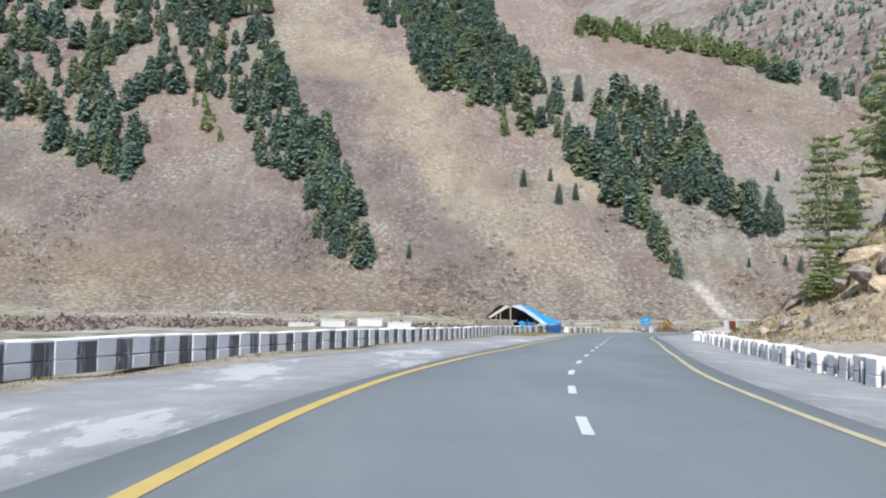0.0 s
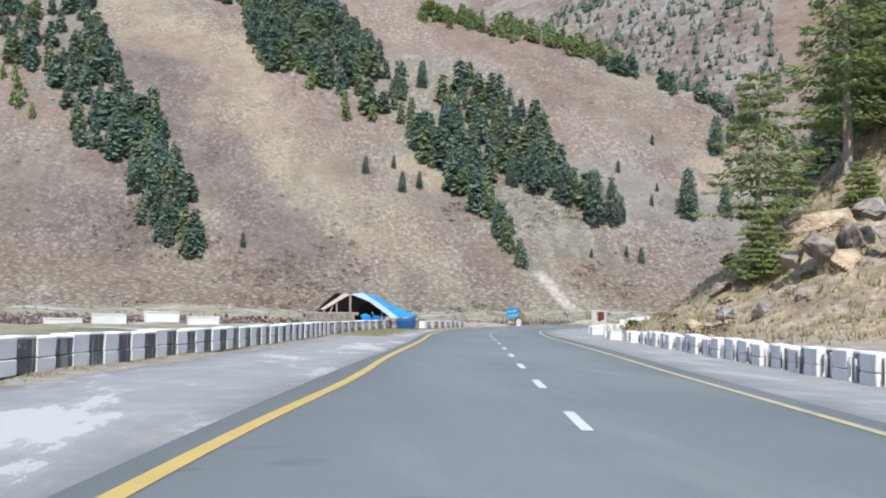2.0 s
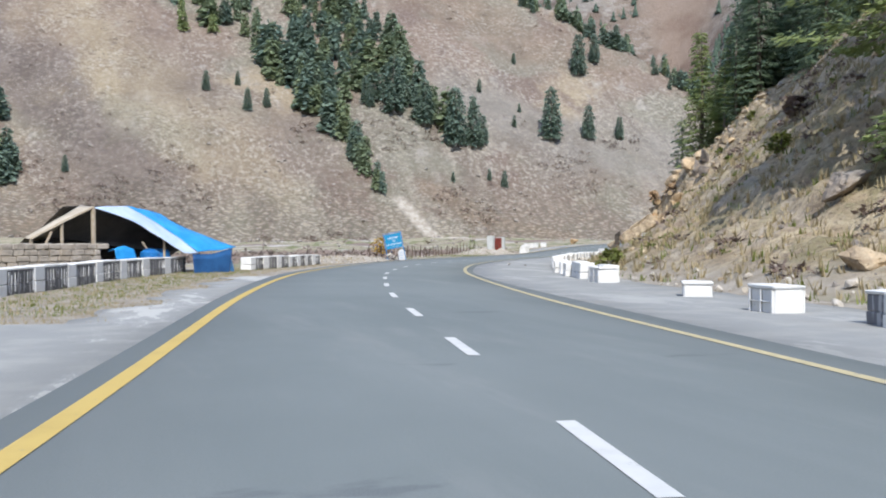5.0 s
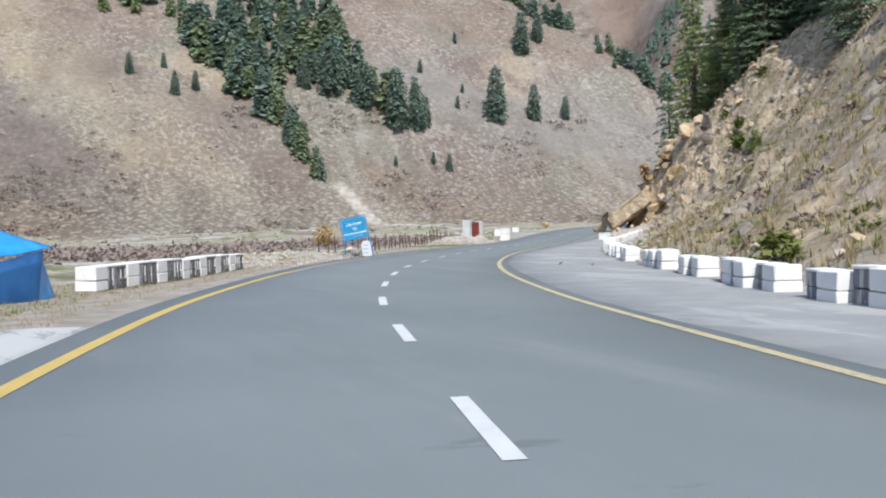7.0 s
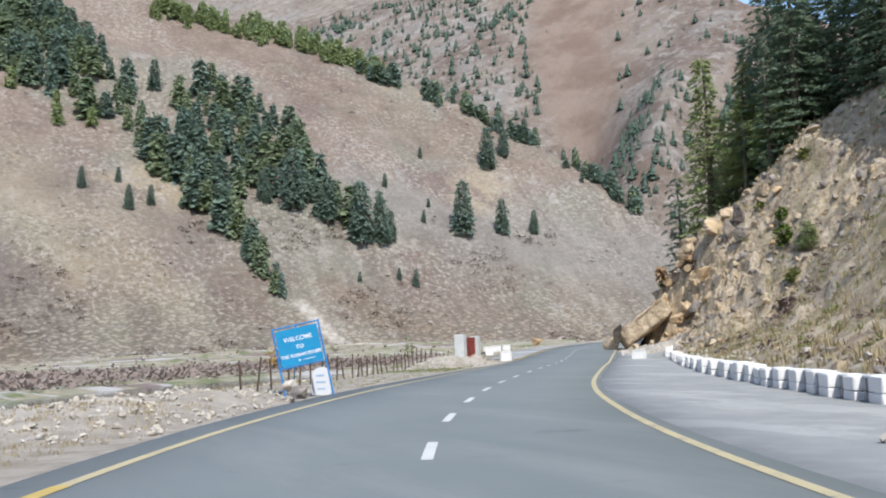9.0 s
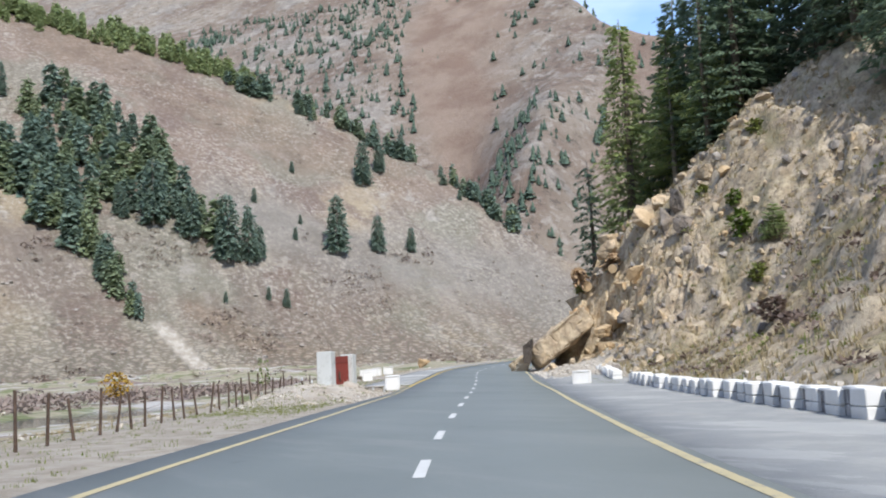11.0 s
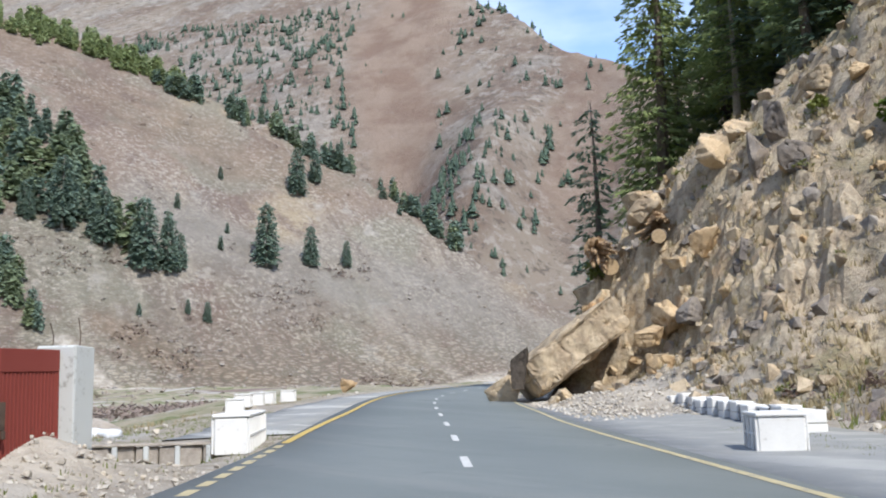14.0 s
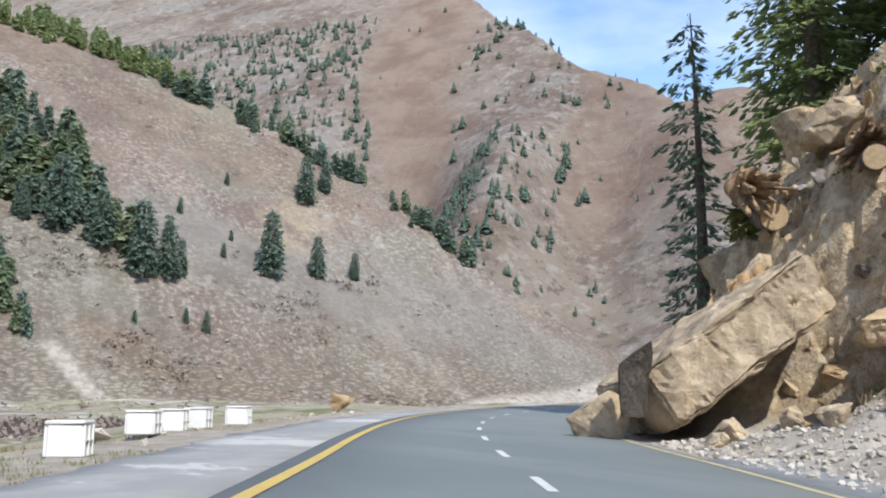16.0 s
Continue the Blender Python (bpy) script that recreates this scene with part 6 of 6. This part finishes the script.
# ---- rocks ----
def boulder(x, y, z, sx, sy, sz, material, label, seed, rx=0, ry=0, rz=0, detail=4, name="boulder", group="boulders on the slope"):
    me = rock_mesh(name, seed, sx / 2, sy / 2, sz / 2, detail, 0.34, material)
    ob = new(name, me)
    ob.matrix_world = pose(x, y, z, rx, ry, rz)
    return tagged(ob, label, "rock", group)


def slab_mesh(seed, L, D, T):
    """A thick broken slab: a box with knocked-off corners, flat faces and a scarred skin."""
    rng = random.Random(seed)
    bm = bmesh.new()
    for sx in (-1, -0.35, 0.35, 1):
        for sy in (-1, -0.3, 0.4, 1):
            for sz in (-1, 1):
                pinch = 0.82 if abs(sx) == 1 or abs(sy) == 1 else 1.0
                bm.verts.new((0.5 * L * sx * rng.uniform(0.86, 1.0), 0.5 * D * sy * rng.uniform(0.88, 1.0), 0.5 * T * sz * pinch * rng.uniform(0.86, 1.0)))
    out = bmesh.ops.convex_hull(bm, input=list(bm.verts))
    bmesh.ops.delete(bm, geom=[g for g in out["geom_interior"] if isinstance(g, bmesh.types.BMVert)], context="VERTS")
    bmesh.ops.bevel(bm, geom=list(bm.edges), offset=0.10, segments=2, affect="EDGES")
    bmesh.ops.triangulate(bm, faces=bm.faces)
    for _ in range(5):
        long = [e for e in bm.edges if e.calc_length() > 0.26]
        if long and len(bm.verts) < 9000:
            bmesh.ops.subdivide_edges(bm, edges=long, cuts=1)
            bmesh.ops.triangulate(bm, faces=bm.faces)
    bm.normal_update()
    for v in bm.verts:
        q = v.co + Vector((seed, 0, 0))
        crack = max(0.0, 0.10 - abs(noise.noise(Vector((q.x * 0.45, q.y * 0.45, q.z * 1.0))))) / 0.10
        v.co += v.normal * (0.20 * noise.noise(q * 0.5) + 0.09 * noise.noise(q * 1.6) + 0.05 * noise.noise(q * 4.0) - 0.10 * crack)
    me = bpy.data.meshes.new("slab")
    bm.to_mesh(me)
    bm.free()
    return me


def build_overhang():
    # long axis climbs from the road's edge up to the right, depth runs along the road
    along = Vector((4.9, -3.3, 4.3)).normalized()
    depth = Vector((0.60, 0.80, 0)).normalized()
    up = depth.cross(along).normalized() * -1
    if up.z < 0:
        up = -up
    depth = up.cross(along)
    me = slab_mesh(4, 6.6, 7.2, 2.4)
    me.materials.append(ROCK_TAN)
    ob = new("overhanging_slab", me)
    m = Matrix((along, depth, up)).transposed().to_4x4()
    c = Vector((84.0, 190.9, 3.35)) + 3.6 * depth
    ob.matrix_world = Matrix.Translation(c) @ m
    tagged(ob, "huge tilted tan rock slab overhanging the road edge", "rock", "boulders on the slope")
    # the fin's shade is put into its rock colour
    boulder(81.95, 193.2, 2.2, 0.6, 1.4, 3.5, ROCK_SHADE, "thin upright rock fin coloured dark for shade beside the slab", 12, 4, 6, 20, 4, "rock_fin")
    boulder(82.5, 195.2, 1.1, 2.0, 2.8, 2.8, ROCK_TAN, "rounded rock against the foot of the slab", 13, 0, 20, 30)
    for k, (x, y, z, a, b, c2, text) in enumerate((
            (81.9, 189.8, 0.75, 1.2, 1.2, 1.0, "rounded stone under the overhang"), (80.9, 189.6, 0.55, 1.0, 0.9, 0.7, "rounded stone at the road edge"),
            (83.5, 189.1, 1.1, 1.0, 0.9, 1.3, "pointed stone under the overhang"), (84.6, 188.6, 1.3, 1.4, 1.2, 1.2, "broken stone under the overhang"),
            (85.8, 187.8, 3.7, 2.2, 2.0, 2.0, "tan broken rock beside the overhang"), (84.4, 185.8, 2.2, 2.0, 1.7, 1.7, "blocky ochre rock beside the overhang"), (86.9, 185.6, 4.6, 2.4, 2.2, 2.6, "dark cleft rock beside the overhang"),
            (87.3, 187.2, 3.6, 2.8, 2.6, 2.8, "blocky ochre rock in the cliff"), (88.2, 185.6, 3.2, 2.4, 2.2, 2.2, "blocky ochre rock in the cliff"), (88.6, 188.2, 6.0, 3.4, 3.0, 2.6, "large broken rock above the overhang"),
            (90.6, 186.4, 7.6, 3.6, 3.0, 3.4, "large broken rock in the cliff"), (90.0, 184.0, 6.2, 2.6, 2.4, 4.2, "grey fractured rock rib in the cliff"), (91.0, 183.0, 9.6, 2.0, 1.8, 4.6, "grey fractured rock rib in the cliff"),
            (92.6, 186.0, 11.6, 3.2, 2.6, 2.4, "jutting rock below the grove"), (87.4, 182.6, 3.4, 2.2, 1.8, 2.6, "dark fractured rock in the cliff"), (89.6, 181.0, 6.4, 2.4, 2.2, 2.8, "dark fractured rock in the cliff"),
            (94.0, 182.2, 15.6, 2.8, 2.4, 1.8, "ledge rock on the crest"), (96.0, 179.6, 19.6, 2.6, 2.2, 1.8, "ledge rock on the crest"), (97.5, 178.2, 21.6, 2.2, 2.4, 1.6, "ledge rock on the crest"), (93.2, 179.5, 15.2, 1.8, 1.8, 1.3, "ledge rock on the crest"),
            (91.4, 192.0, 8.8, 3.6, 3.2, 3.0, "rock shoulder under the torn roots"), (94.5, 195.5, 11.5, 3.6, 3.6, 2.8, "rock shoulder below the firs"), (90.8, 196.4, 7.2, 3.0, 3.4, 3.2, "rock shoulder under the torn roots"))):
        mat = ROCK_DARK if "grey" in text or "dark" in text else (ROCK_OCHRE if "ochre" in text or k % 5 == 4 else ROCK_TAN)
        boulder(x, y, (ground_z(x, y) + 0.10 * c2) if k > 6 else z, a, b, c2, mat, text, 30 + k, 10 * (k % 3) - 8, 8 * (k % 4) - 10, 37 * k)


def build_cliff_blocks():
    """Broken blocks that jut from the cliff, on a few shared meshes."""
    rng = random.Random(58)
    kinds = []
    for q in range(12):
        mat = (ROCK_OCHRE, ROCK_TAN, ROCK_TAN, ROCK_DARK)[q % 4]
        a, b, c = rng.uniform(0.8, 1.3), rng.uniform(0.7, 1.1), rng.uniform(0.6, 1.0)
        kinds.append((rock_mesh("boulder", 400 + q, a, b, c, 3, 0.6, mat), ("ochre broken block jutting from the cliff", "tan broken block jutting from the cliff", "tan broken block jutting from the cliff", "dark fractured block jutting from the cliff")[q % 4]))
    for k in range(130):
        s = rng.uniform(263, 284)
        d = max(7.0, hill_parts(np.array(s), 0)[1]) + 0.3 + 11 * rng.random() ** 1.4
        if s < 274.5 and s > 268 and d < 12:
            continue
        x, y, _ = on_road(s, d)
        q = rng.randrange(12)
        size = 0.22 + 0.62 * rng.random() ** 2.4
        ob = new("boulder", kinds[q][0])
        ob.matrix_world = pose(x, y, ground_z(x, y) - 0.25 * size, rng.uniform(-25, 25), rng.uniform(-35, 15), rng.uniform(0, 360))
        ob.scale = (size, size, size)
        tagged(ob, kinds[q][1], "rock", "broken blocks in the cliff")


def build_outcrop():
    """The stacked rocks beside the broad fir."""
    for k, (x, y, z, a, b, c, ry) in enumerate(((37.0, 80.6, 5.6, 4.2, 2.6, 1.4, -12), (38.6, 79.6, 4.4, 3.2, 2.8, 2.2, 6), (36.4, 80.2, 3.9, 2.8, 2.2, 1.8, 10), (37.6, 78.4, 3.2, 2.2, 2.0, 1.7, 0), (40.0, 77.5, 4.6, 2.6, 2.2, 1.8, -6),
                                                (41.6, 76.4, 5.4, 3.0, 2.6, 1.7, -10), (43.0, 75.0, 4.6, 2.4, 2.4, 2.0, 8), (35.6, 82.0, 3.4, 2.0, 1.8, 1.4, 14), (40.6, 80.6, 6.6, 3.0, 2.4, 1.5, -8), (44.6, 77.6, 6.4, 3.2, 2.6, 1.8, 5),
                                                (29.5, 80.5, 1.4, 1.8, 1.4, 1.2, 5), (30.6, 78.0, 1.3, 1.5, 1.2, 1.3, -8), (28.2, 82.4, 0.9, 1.6, 1.2, 0.8, 0), (33.0, 88.5, 2.4, 1.8, 1.4, 1.2, 9))):
        boulder(x - (0.9 if k < 10 else 0.0), y, max(z, ground_z(x, y) + 0.15 * c) if k > 9 else z + 1.9, 1.3 * a, 1.3 * b, 1.35 * c, ROCK_GREY if k % 3 else ROCK_TAN, "weathered slabby rock stacked in an outcrop" if k < 10 else "loose rock at the slope foot", 70 + k, 6 * (k % 3) - 5, ry, 40 * k, 4)


def stone_field(name, places, sizes, material, label, seed, flat=0.7, sink=0.25):
    """Many stones joined into one mesh."""
    rng = random.Random(seed)
    kinds = []
    for q in range(7):
        me = rock_mesh("tmp", seed * 10 + q, 0.5, 0.5 * rng.uniform(0.7, 1), 0.5 * flat, 2, 0.4)
        kinds.append((np.array([v.co[:] for v in me.vertices]), np.array([p.vertices[:] for p in me.polygons])))
        bpy.data.meshes.remove(me)
    xs, ys = np.array([p[0] for p in places]), np.array([p[1] for p in places])
    zs = np.array([p[2] for p in places]) if len(places[0]) > 2 else ground_fields(xs, ys)[0]
    V, Fc, n = [], [], 0
    for x, y, z, k in zip(xs, ys, zs, sizes):
        v, f = kinds[rng.randrange(7)]
        r = np.array(Euler((rng.uniform(-0.5, 0.5), rng.uniform(-0.5, 0.5), rng.uniform(0, 6.28))).to_matrix())
        w = (v * k) @ r.T + np.array([x, y, z + k * flat * (0.5 - sink)])
        V.append(w)
        Fc.append(f + n)
        n += len(v)
    return tagged(mesh_object(name, np.concatenate(V), np.concatenate(Fc), material), label, "stones", kind="stuff")


def spread(rng, n, s0, s1, d0, d1, power=1.0):
    out = []
    for _ in range(n):
        s, d = rng.uniform(s0, s1), d0 + (d1 - d0) * rng.random() ** power
        out.append(on_road(s, d)[:2])
    return out


def build_stones():
    rng = random.Random(31)
    p = spread(rng, 750, 130, 262, 11, 36)
    stone_field("slope_rocks", p, [0.12 + 0.85 * rng.random() ** 5 for _ in p], ROCK_GREY, "weathered rocks strewn over the grassy slope", 3, 0.75, 0.38)
    p = spread(rng, 480, 135, 264, 11, 34)
    stone_field("slope_chips", p, [0.12 + 0.8 * rng.random() ** 4 for _ in p], ROCK_TAN, "tan broken rocks lying in the straw slope", 14, 0.65, 0.38)
    p = spread(rng, 900, 256, 302, 8.6, 30)
    stone_field("cliff_rocks", p, [0.15 + 1.3 * rng.random() ** 4 for _ in p], ROCK_TAN, "broken tan rocks jutting from the cliff", 4, 0.85, 0.35)
    p = spread(rng, 420, 250, 300, 9.5, 28)
    stone_field("cliff_rocks", p, [0.15 + 1.2 * rng.random() ** 4 for _ in p], ROCK_GREY, "fractured grey rocks jutting from the cliff", 5, 0.9, 0.35)
    p = spread(rng, 4200, 256.5, 275.5, 4.4, 11.5, 1.2)
    stone_field("scree_fan", p, [0.04 + 0.26 * rng.random() ** 3.5 for _ in p], ROCK_PALE, "pale broken stone fan below the cliff", 6)
    p = spread(rng, 260, 140, 262, 8.8, 12)
    stone_field("toe_stones", p, [0.12 + 0.45 * rng.random() ** 2 for _ in p], ROCK_PALE, "loose stones behind the parapet", 7)
    p = spread(rng, 2200, 183, 199, -11, -4.6)
    stone_field("rubble_bank", p, [0.035 + 0.24 * rng.random() ** 5 for _ in p], ROCK_PALE, "dusty pale rubble dumped by the road", 8)
    p = spread(rng, 2600, 229, 242, -9.4, -4.3)
    stone_field("gate_rubble", p, [0.03 + 0.19 * rng.random() ** 4 for _ in p], ROCK_PALE, "pale rubble heaped before the gate", 9)
    p = spread(rng, 420, 198, 300, -16, -8.6)
    stone_field("verge_stones", p, [0.06 + 0.4 * rng.random() ** 3 for _ in p], ROCK_PALE, "loose pale stones along the verge", 10)
    p = spread(rng, 300, 60, 175, -9.2, -4.2) + spread(rng, 330, 70, 255, 4.3, 8.4)
    stone_field("shoulder_grit", p, [0.025 + 0.07 * rng.random() ** 3 for _ in p], ROCK_PALE, "small stones scattered on the shoulder", 11)
    p = [(rng.uniform(-300, 430), rng.uniform(440, 620)) for _ in range(1500)]
    stone_field("scree_blocks", p, [0.8 + 3.2 * rng.random() ** 4 for _ in p], ROCK_GREY, "scree blocks over the mountain foot", 12)
    p = spread(rng, 350, 170, 330, -75, -18)
    stone_field("meadow_stones", p, [0.15 + 0.8 * rng.random() ** 4 for _ in p], ROCK_PALE, "pale stones on the river meadow", 13)


def tufts(name, places, lo, hi, material, label, seed, blades=5):
    rng = random.Random(seed)
    xs, ys = np.array([p[0] for p in places]), np.array([p[1] for p in places])
    zs = ground_fields(xs, ys)[0]
    V, Fc = [], []
    for x, y, z in zip(xs, ys, zs):
        h = rng.uniform(lo, hi)
        for _ in range(blades):
            a, l = rng.uniform(0, 6.28), h * rng.uniform(0.15, 0.7)
            bx, by = x + rng.uniform(-0.12, 0.12), y + rng.uniform(-0.12, 0.12)
            w = 0.07 * h + 0.012
            k = len(V)
            V += [(bx - w * math.sin(a), by + w * math.cos(a), z - 0.04), (bx + w * math.sin(a), by - w * math.cos(a), z - 0.04), (bx + l * math.cos(a), by + l * math.sin(a), z + h * rng.uniform(0.7, 1))]
            Fc.append((k, k + 1, k + 2))
    return tagged(mesh_object(name, V, Fc, material), label, "grass", kind="stuff")


def build_grass():
    rng = random.Random(41)
    tufts("slope_grass", spread(rng, 9000, 128, 262, 10.6, 36), 0.15, 0.5, STRAW, "dry straw tufts over the slope", 1)
    tufts("cliff_grass", spread(rng, 4200, 256, 300, 10, 30), 0.15, 0.5, STRAW, "dry straw tufts on the cliff ledges", 2)
    tufts("weeds", spread(rng, 1500, 130, 262, 9.6, 34), 0.15, 0.45, GRASS, "yellow-green weeds over the slope", 3)
    tufts("verge_grass", spread(rng, 3000, 138, 190, -9.4, -5.2) + spread(rng, 700, 60, 140, -10.1, -9.2), 0.03, 0.09, STRAW, "short dry grass on the verge", 4)
    tufts("green_verge", spread(rng, 1300, 140, 178, -9.4, -6.4) + spread(rng, 900, 199, 246, -11, -5.0) + spread(rng, 250, 70, 130, -10.0, -9.6) + spread(rng, 200, 243, 252, -6.5, -4.3) + spread(rng, 200, 240, 250, 6.6, 8.0) + spread(rng, 1500, 246, 268, -17, -7.5) + spread(rng, 700, 222, 232, -9.5, -5.2), 0.03, 0.10, GRASS, "short green grass on the verge", 5)
    tufts("meadow_grass", spread(rng, 3500, 195, 300, -34, -10), 0.08, 0.25, STRAW, "dry meadow grass", 6)
    p = spread(rng, 2300, 150, 372, -175, -64)
    shrubs("river_hedge", p, 2.2, 4.4, THICKET, "purple-brown thicket along the far river bank", 15, 18)


def build_thickets():
    rng = random.Random(77)
    shrubs("slope_thicket", spread(rng, 300, 140, 266, 11.5, 34), 0.3, 1.2, SHRUB, "bare brown thicket over the rocky slope", 16, 40)
    shrubs("slope_weeds", spread(rng, 150, 150, 296, 11, 30), 0.3, 0.9, GRASS, "yellow-green weeds between the rocks", 17, 40)


build_thickets()
build_overhang()
build_cliff_blocks()
build_outcrop()
build_stones()
build_grass()
boulder(90.6, 226.2, 1.75, 2.4, 2.0, 1.9, ROCK_OCHRE, "large ochre boulder beside the road bend", 90, 0, 0, 20, 4, "boulder", "boulders beside the road")
boulder(28.3, 132.2, 0.36, 0.75, 0.6, 0.5, ROCK_PALE, "pale stone on the rubble before the sign", 91, 0, 0, 40, 3, "boulder", "boulders beside the road")
boulder(28.2, 131.2, 0.24, 1.0, 0.7, 0.55, ROCK_GREY, "grey lichened stone on the rubble before the sign", 92, 0, 0, 80, 3, "boulder", "boulders beside the road")
boulder(30.74, 114.19, 0.05, 0.26, 0.22, 0.18, ROCK_PALE, "small pale stone lying on the shoulder", 93, 0, 0, 80, 3, "stone", "loose stones on the shoulder")
boulder(31.13, 112.6, 0.03, 0.34, 0.16, 0.12, ROCK_GREY, "small dark stone lying on the shoulder", 94, 0, 0, 60, 3, "stone", "loose stones on the shoulder")


boulder(*on_road(271.4, -10.4)[:2], 0.62, 1.0, 0.8, 0.6, ROCK_PALE, "low pale stone beside the white blocks", 95, 0, 0, 10, 3, "boulder", "boulders beside the road")


# ---- torn stumps and logs ----
def build_stump(m, seed, label, roots=16, reach=1.5):
    th = empty("torn_stump", m, label, "stump", "uprooted stumps on the cliff")
    rng = random.Random(seed)
    part("bole", tube_bm([(0, 0, -0.2), (0, 0, 0.5), (0, 0, 1.3)], [0.75, 0.52, 0.42], 12), ROOT_WOOD, th)
    for k in range(2 * roots):
        a = 3.1416 * k / roots + rng.uniform(-0.25, 0.25)
        L = reach * rng.uniform(0.45, 1.1)
        twist, lift, fat = rng.uniform(-0.6, 0.6), rng.uniform(0.9, 2.2), rng.uniform(0.6, 1.4)
        p = [(0.3 * math.cos(a), 0.3 * math.sin(a), rng.uniform(-0.1, 0.2))]
        for q in range(1, 4):
            u = q / 3
            p.append((L * u * math.cos(a + twist * u), L * u * math.sin(a + twist * u), -0.2 - lift * u * u + rng.uniform(-0.08, 0.08)))
        part("root", tube_bm(p, [0.24 * fat, 0.20 * fat, 0.14 * fat, 0.06 * fat], 6), ROOT_WOOD, th)


def build_log(m, length, radius, label):
    th = empty("felled_log", m, label, "log", "felled logs on the cliff")
    part("bark", tube_bm([(0, 0, 0.02), (0, 0, length * 0.5), (0, 0, length)], [radius, radius * 0.97, radius * 0.92], 18), BARK, th)
    part("cut_face", tube_bm([(0, 0, -0.012), (0, 0, 0.03)], radius * 0.93, 18), CUT_WOOD, th, "pale sawn end")


build_stump(pose(89.2, 194.4, 9.2, -75, 0, -35), 1, "uprooted stump with splayed torn roots", 12, 0.95)
build_stump(pose(90.6, 190.4, 10.3, -70, 20, -60), 2, "uprooted stump with splayed torn roots", 11, 1.0)
build_log(pose(89.2, 193.3, 8.0, -78, 0, -40), 3.5, 0.52, "felled log with a pale sawn end")
build_log(pose(88.9, 189.3, 9.2, -80, 0, -55), 3.0, 0.42, "felled log with a pale sawn end")


# ---- low wall by the gate ----
def build_low_wall():
    x0, y0, _ = on_road(244.55, -13.0)
    x1, y1, _ = on_road(244.75, -5.16)
    a = math.degrees(math.atan2(y1 - y0, x1 - x0))
    L = math.hypot(x1 - x0, y1 - y0)
    rng = random.Random(19)
    th = empty("low_wall", pose(x0, y0, -0.62, 0, 0, a), "low weathered stone wall with pale buttresses by the meadow", "wall")
    for course in range(2):
        x = 0.0
        while x < L - 0.05:
            w = min(rng.uniform(0.36, 0.52), L - x)
            part("stone", box_bm(x + 0.01, x + w - 0.01, -0.13 + rng.uniform(-0.02, 0.02), 0.13, course * 0.44, course * 0.44 + 0.425, 0.03, rng, 0.014), STONE_WALL, th)
            x += w
    part("coping", box_bm(-0.03, L, -0.19, 0.19, 0.88, 0.94, 0.015, rng, 0.008), STONE_WALL, th, "weathered stone coping")
    n = int(L / 0.62)
    for k in range(n + 1):
        x = 0.1 + (L - 0.2) * k / n
        part("buttress", box_bm(x - 0.05, x + 0.05, -0.20, -0.12, 0, 0.88, 0.01, rng, 0.006), CONCRETE, th, "pale concrete buttress")


build_low_wall()


# ---- posts, sacks and sand by the meadow ----
def build_bollard(s, d, h):
    th = empty("bollard", place(s, d), "dark iron post with a white lamp head", "bollard", "posts by the meadow")
    part("post", tube_bm([(0, 0, -0.2), (0, 0, 0.5 * h), (0, 0, h)], 0.045, 8), POST, th)
    part("collar", tube_bm([(0, 0, h - 0.04), (0, 0, h)], 0.065, 8), POST, th)
    part("head", tube_bm([(0, 0, h), (0, 0, h + 0.06), (0, 0, h + 0.16), (0, 0, h + 0.2)], [0.04, 0.06, 0.06, 0.03], 10), MILE_WHITE, th, "white lamp head")


def build_sack(s, d, turn, size, seed):
    """A filled sack lying on its side, tied at one end."""
    rng = random.Random(seed)
    bm = bmesh.new()
    bmesh.ops.create_icosphere(bm, subdivisions=3, radius=1.0)
    for v in bm.verts:
        n = noise.noise(v.co * 1.6 + Vector((seed * 3.0, 0, 0)))
        pinch = 1 - 0.75 * max(0.0, v.co.x - 0.72) / 0.28
        v.co = Vector((v.co.x * 0.46, v.co.y * 0.27 * pinch, max(v.co.z, -0.55) * 0.20 * pinch)) * size * (1 + 0.16 * n)
    for f in bm.faces:
        f.smooth = True
    th = empty("sack", place(s, d, None, turn, 0.09 * size), "white woven sack lying on the ground", "sack", "white sacks by the meadow")
    part("bag", bm, MILE_WHITE, th)
    part("tie", tube_bm([(0.44 * size, 0, 0), (0.47 * size, 0, 0)], 0.05, 8), TIMBER, th)


def build_sand_heap(s, d, r, h, seed):
    bm = bmesh.new()
    bmesh.ops.create_grid(bm, x_segments=22, y_segments=22, size=r * 1.3)
    for v in bm.verts:
        q = v.co.length / r
        v.co.z = h * max(0.0, 1 - q) ** 0.9 + 0.10 * h * noise.noise(v.co * 2.2 + Vector((seed, 0, 0))) - 0.10
    for f in bm.faces:
        f.smooth = True
    th = empty("sand_heap", place(s, d), "pale heap of tipped sand beside the meadow", "sand heap", "sand heaps by the meadow")
    part("sand", bm, STONE_WALL, th)


for s, d, h in ((255.0, -12.1, 0.75), (254.3, -11.3, 0.45)):
    build_bollard(s, d, h)
for k, (s, d, turn, size) in enumerate(((253.0, -10.6, 20, 0.95), (252.7, -9.9, 75, 0.85), (252.9, -10.2, 130, 0.8))):
    build_sack(s, d, turn, size, k + 1)
for k, (s, d, r, h) in enumerate(((258.5, -12.4, 1.5, 0.75), (260.5, -14.2, 1.3, 0.5), (257.0, -14.6, 1.2, 0.5))):
    build_sand_heap(s, d, r, h, k + 5)
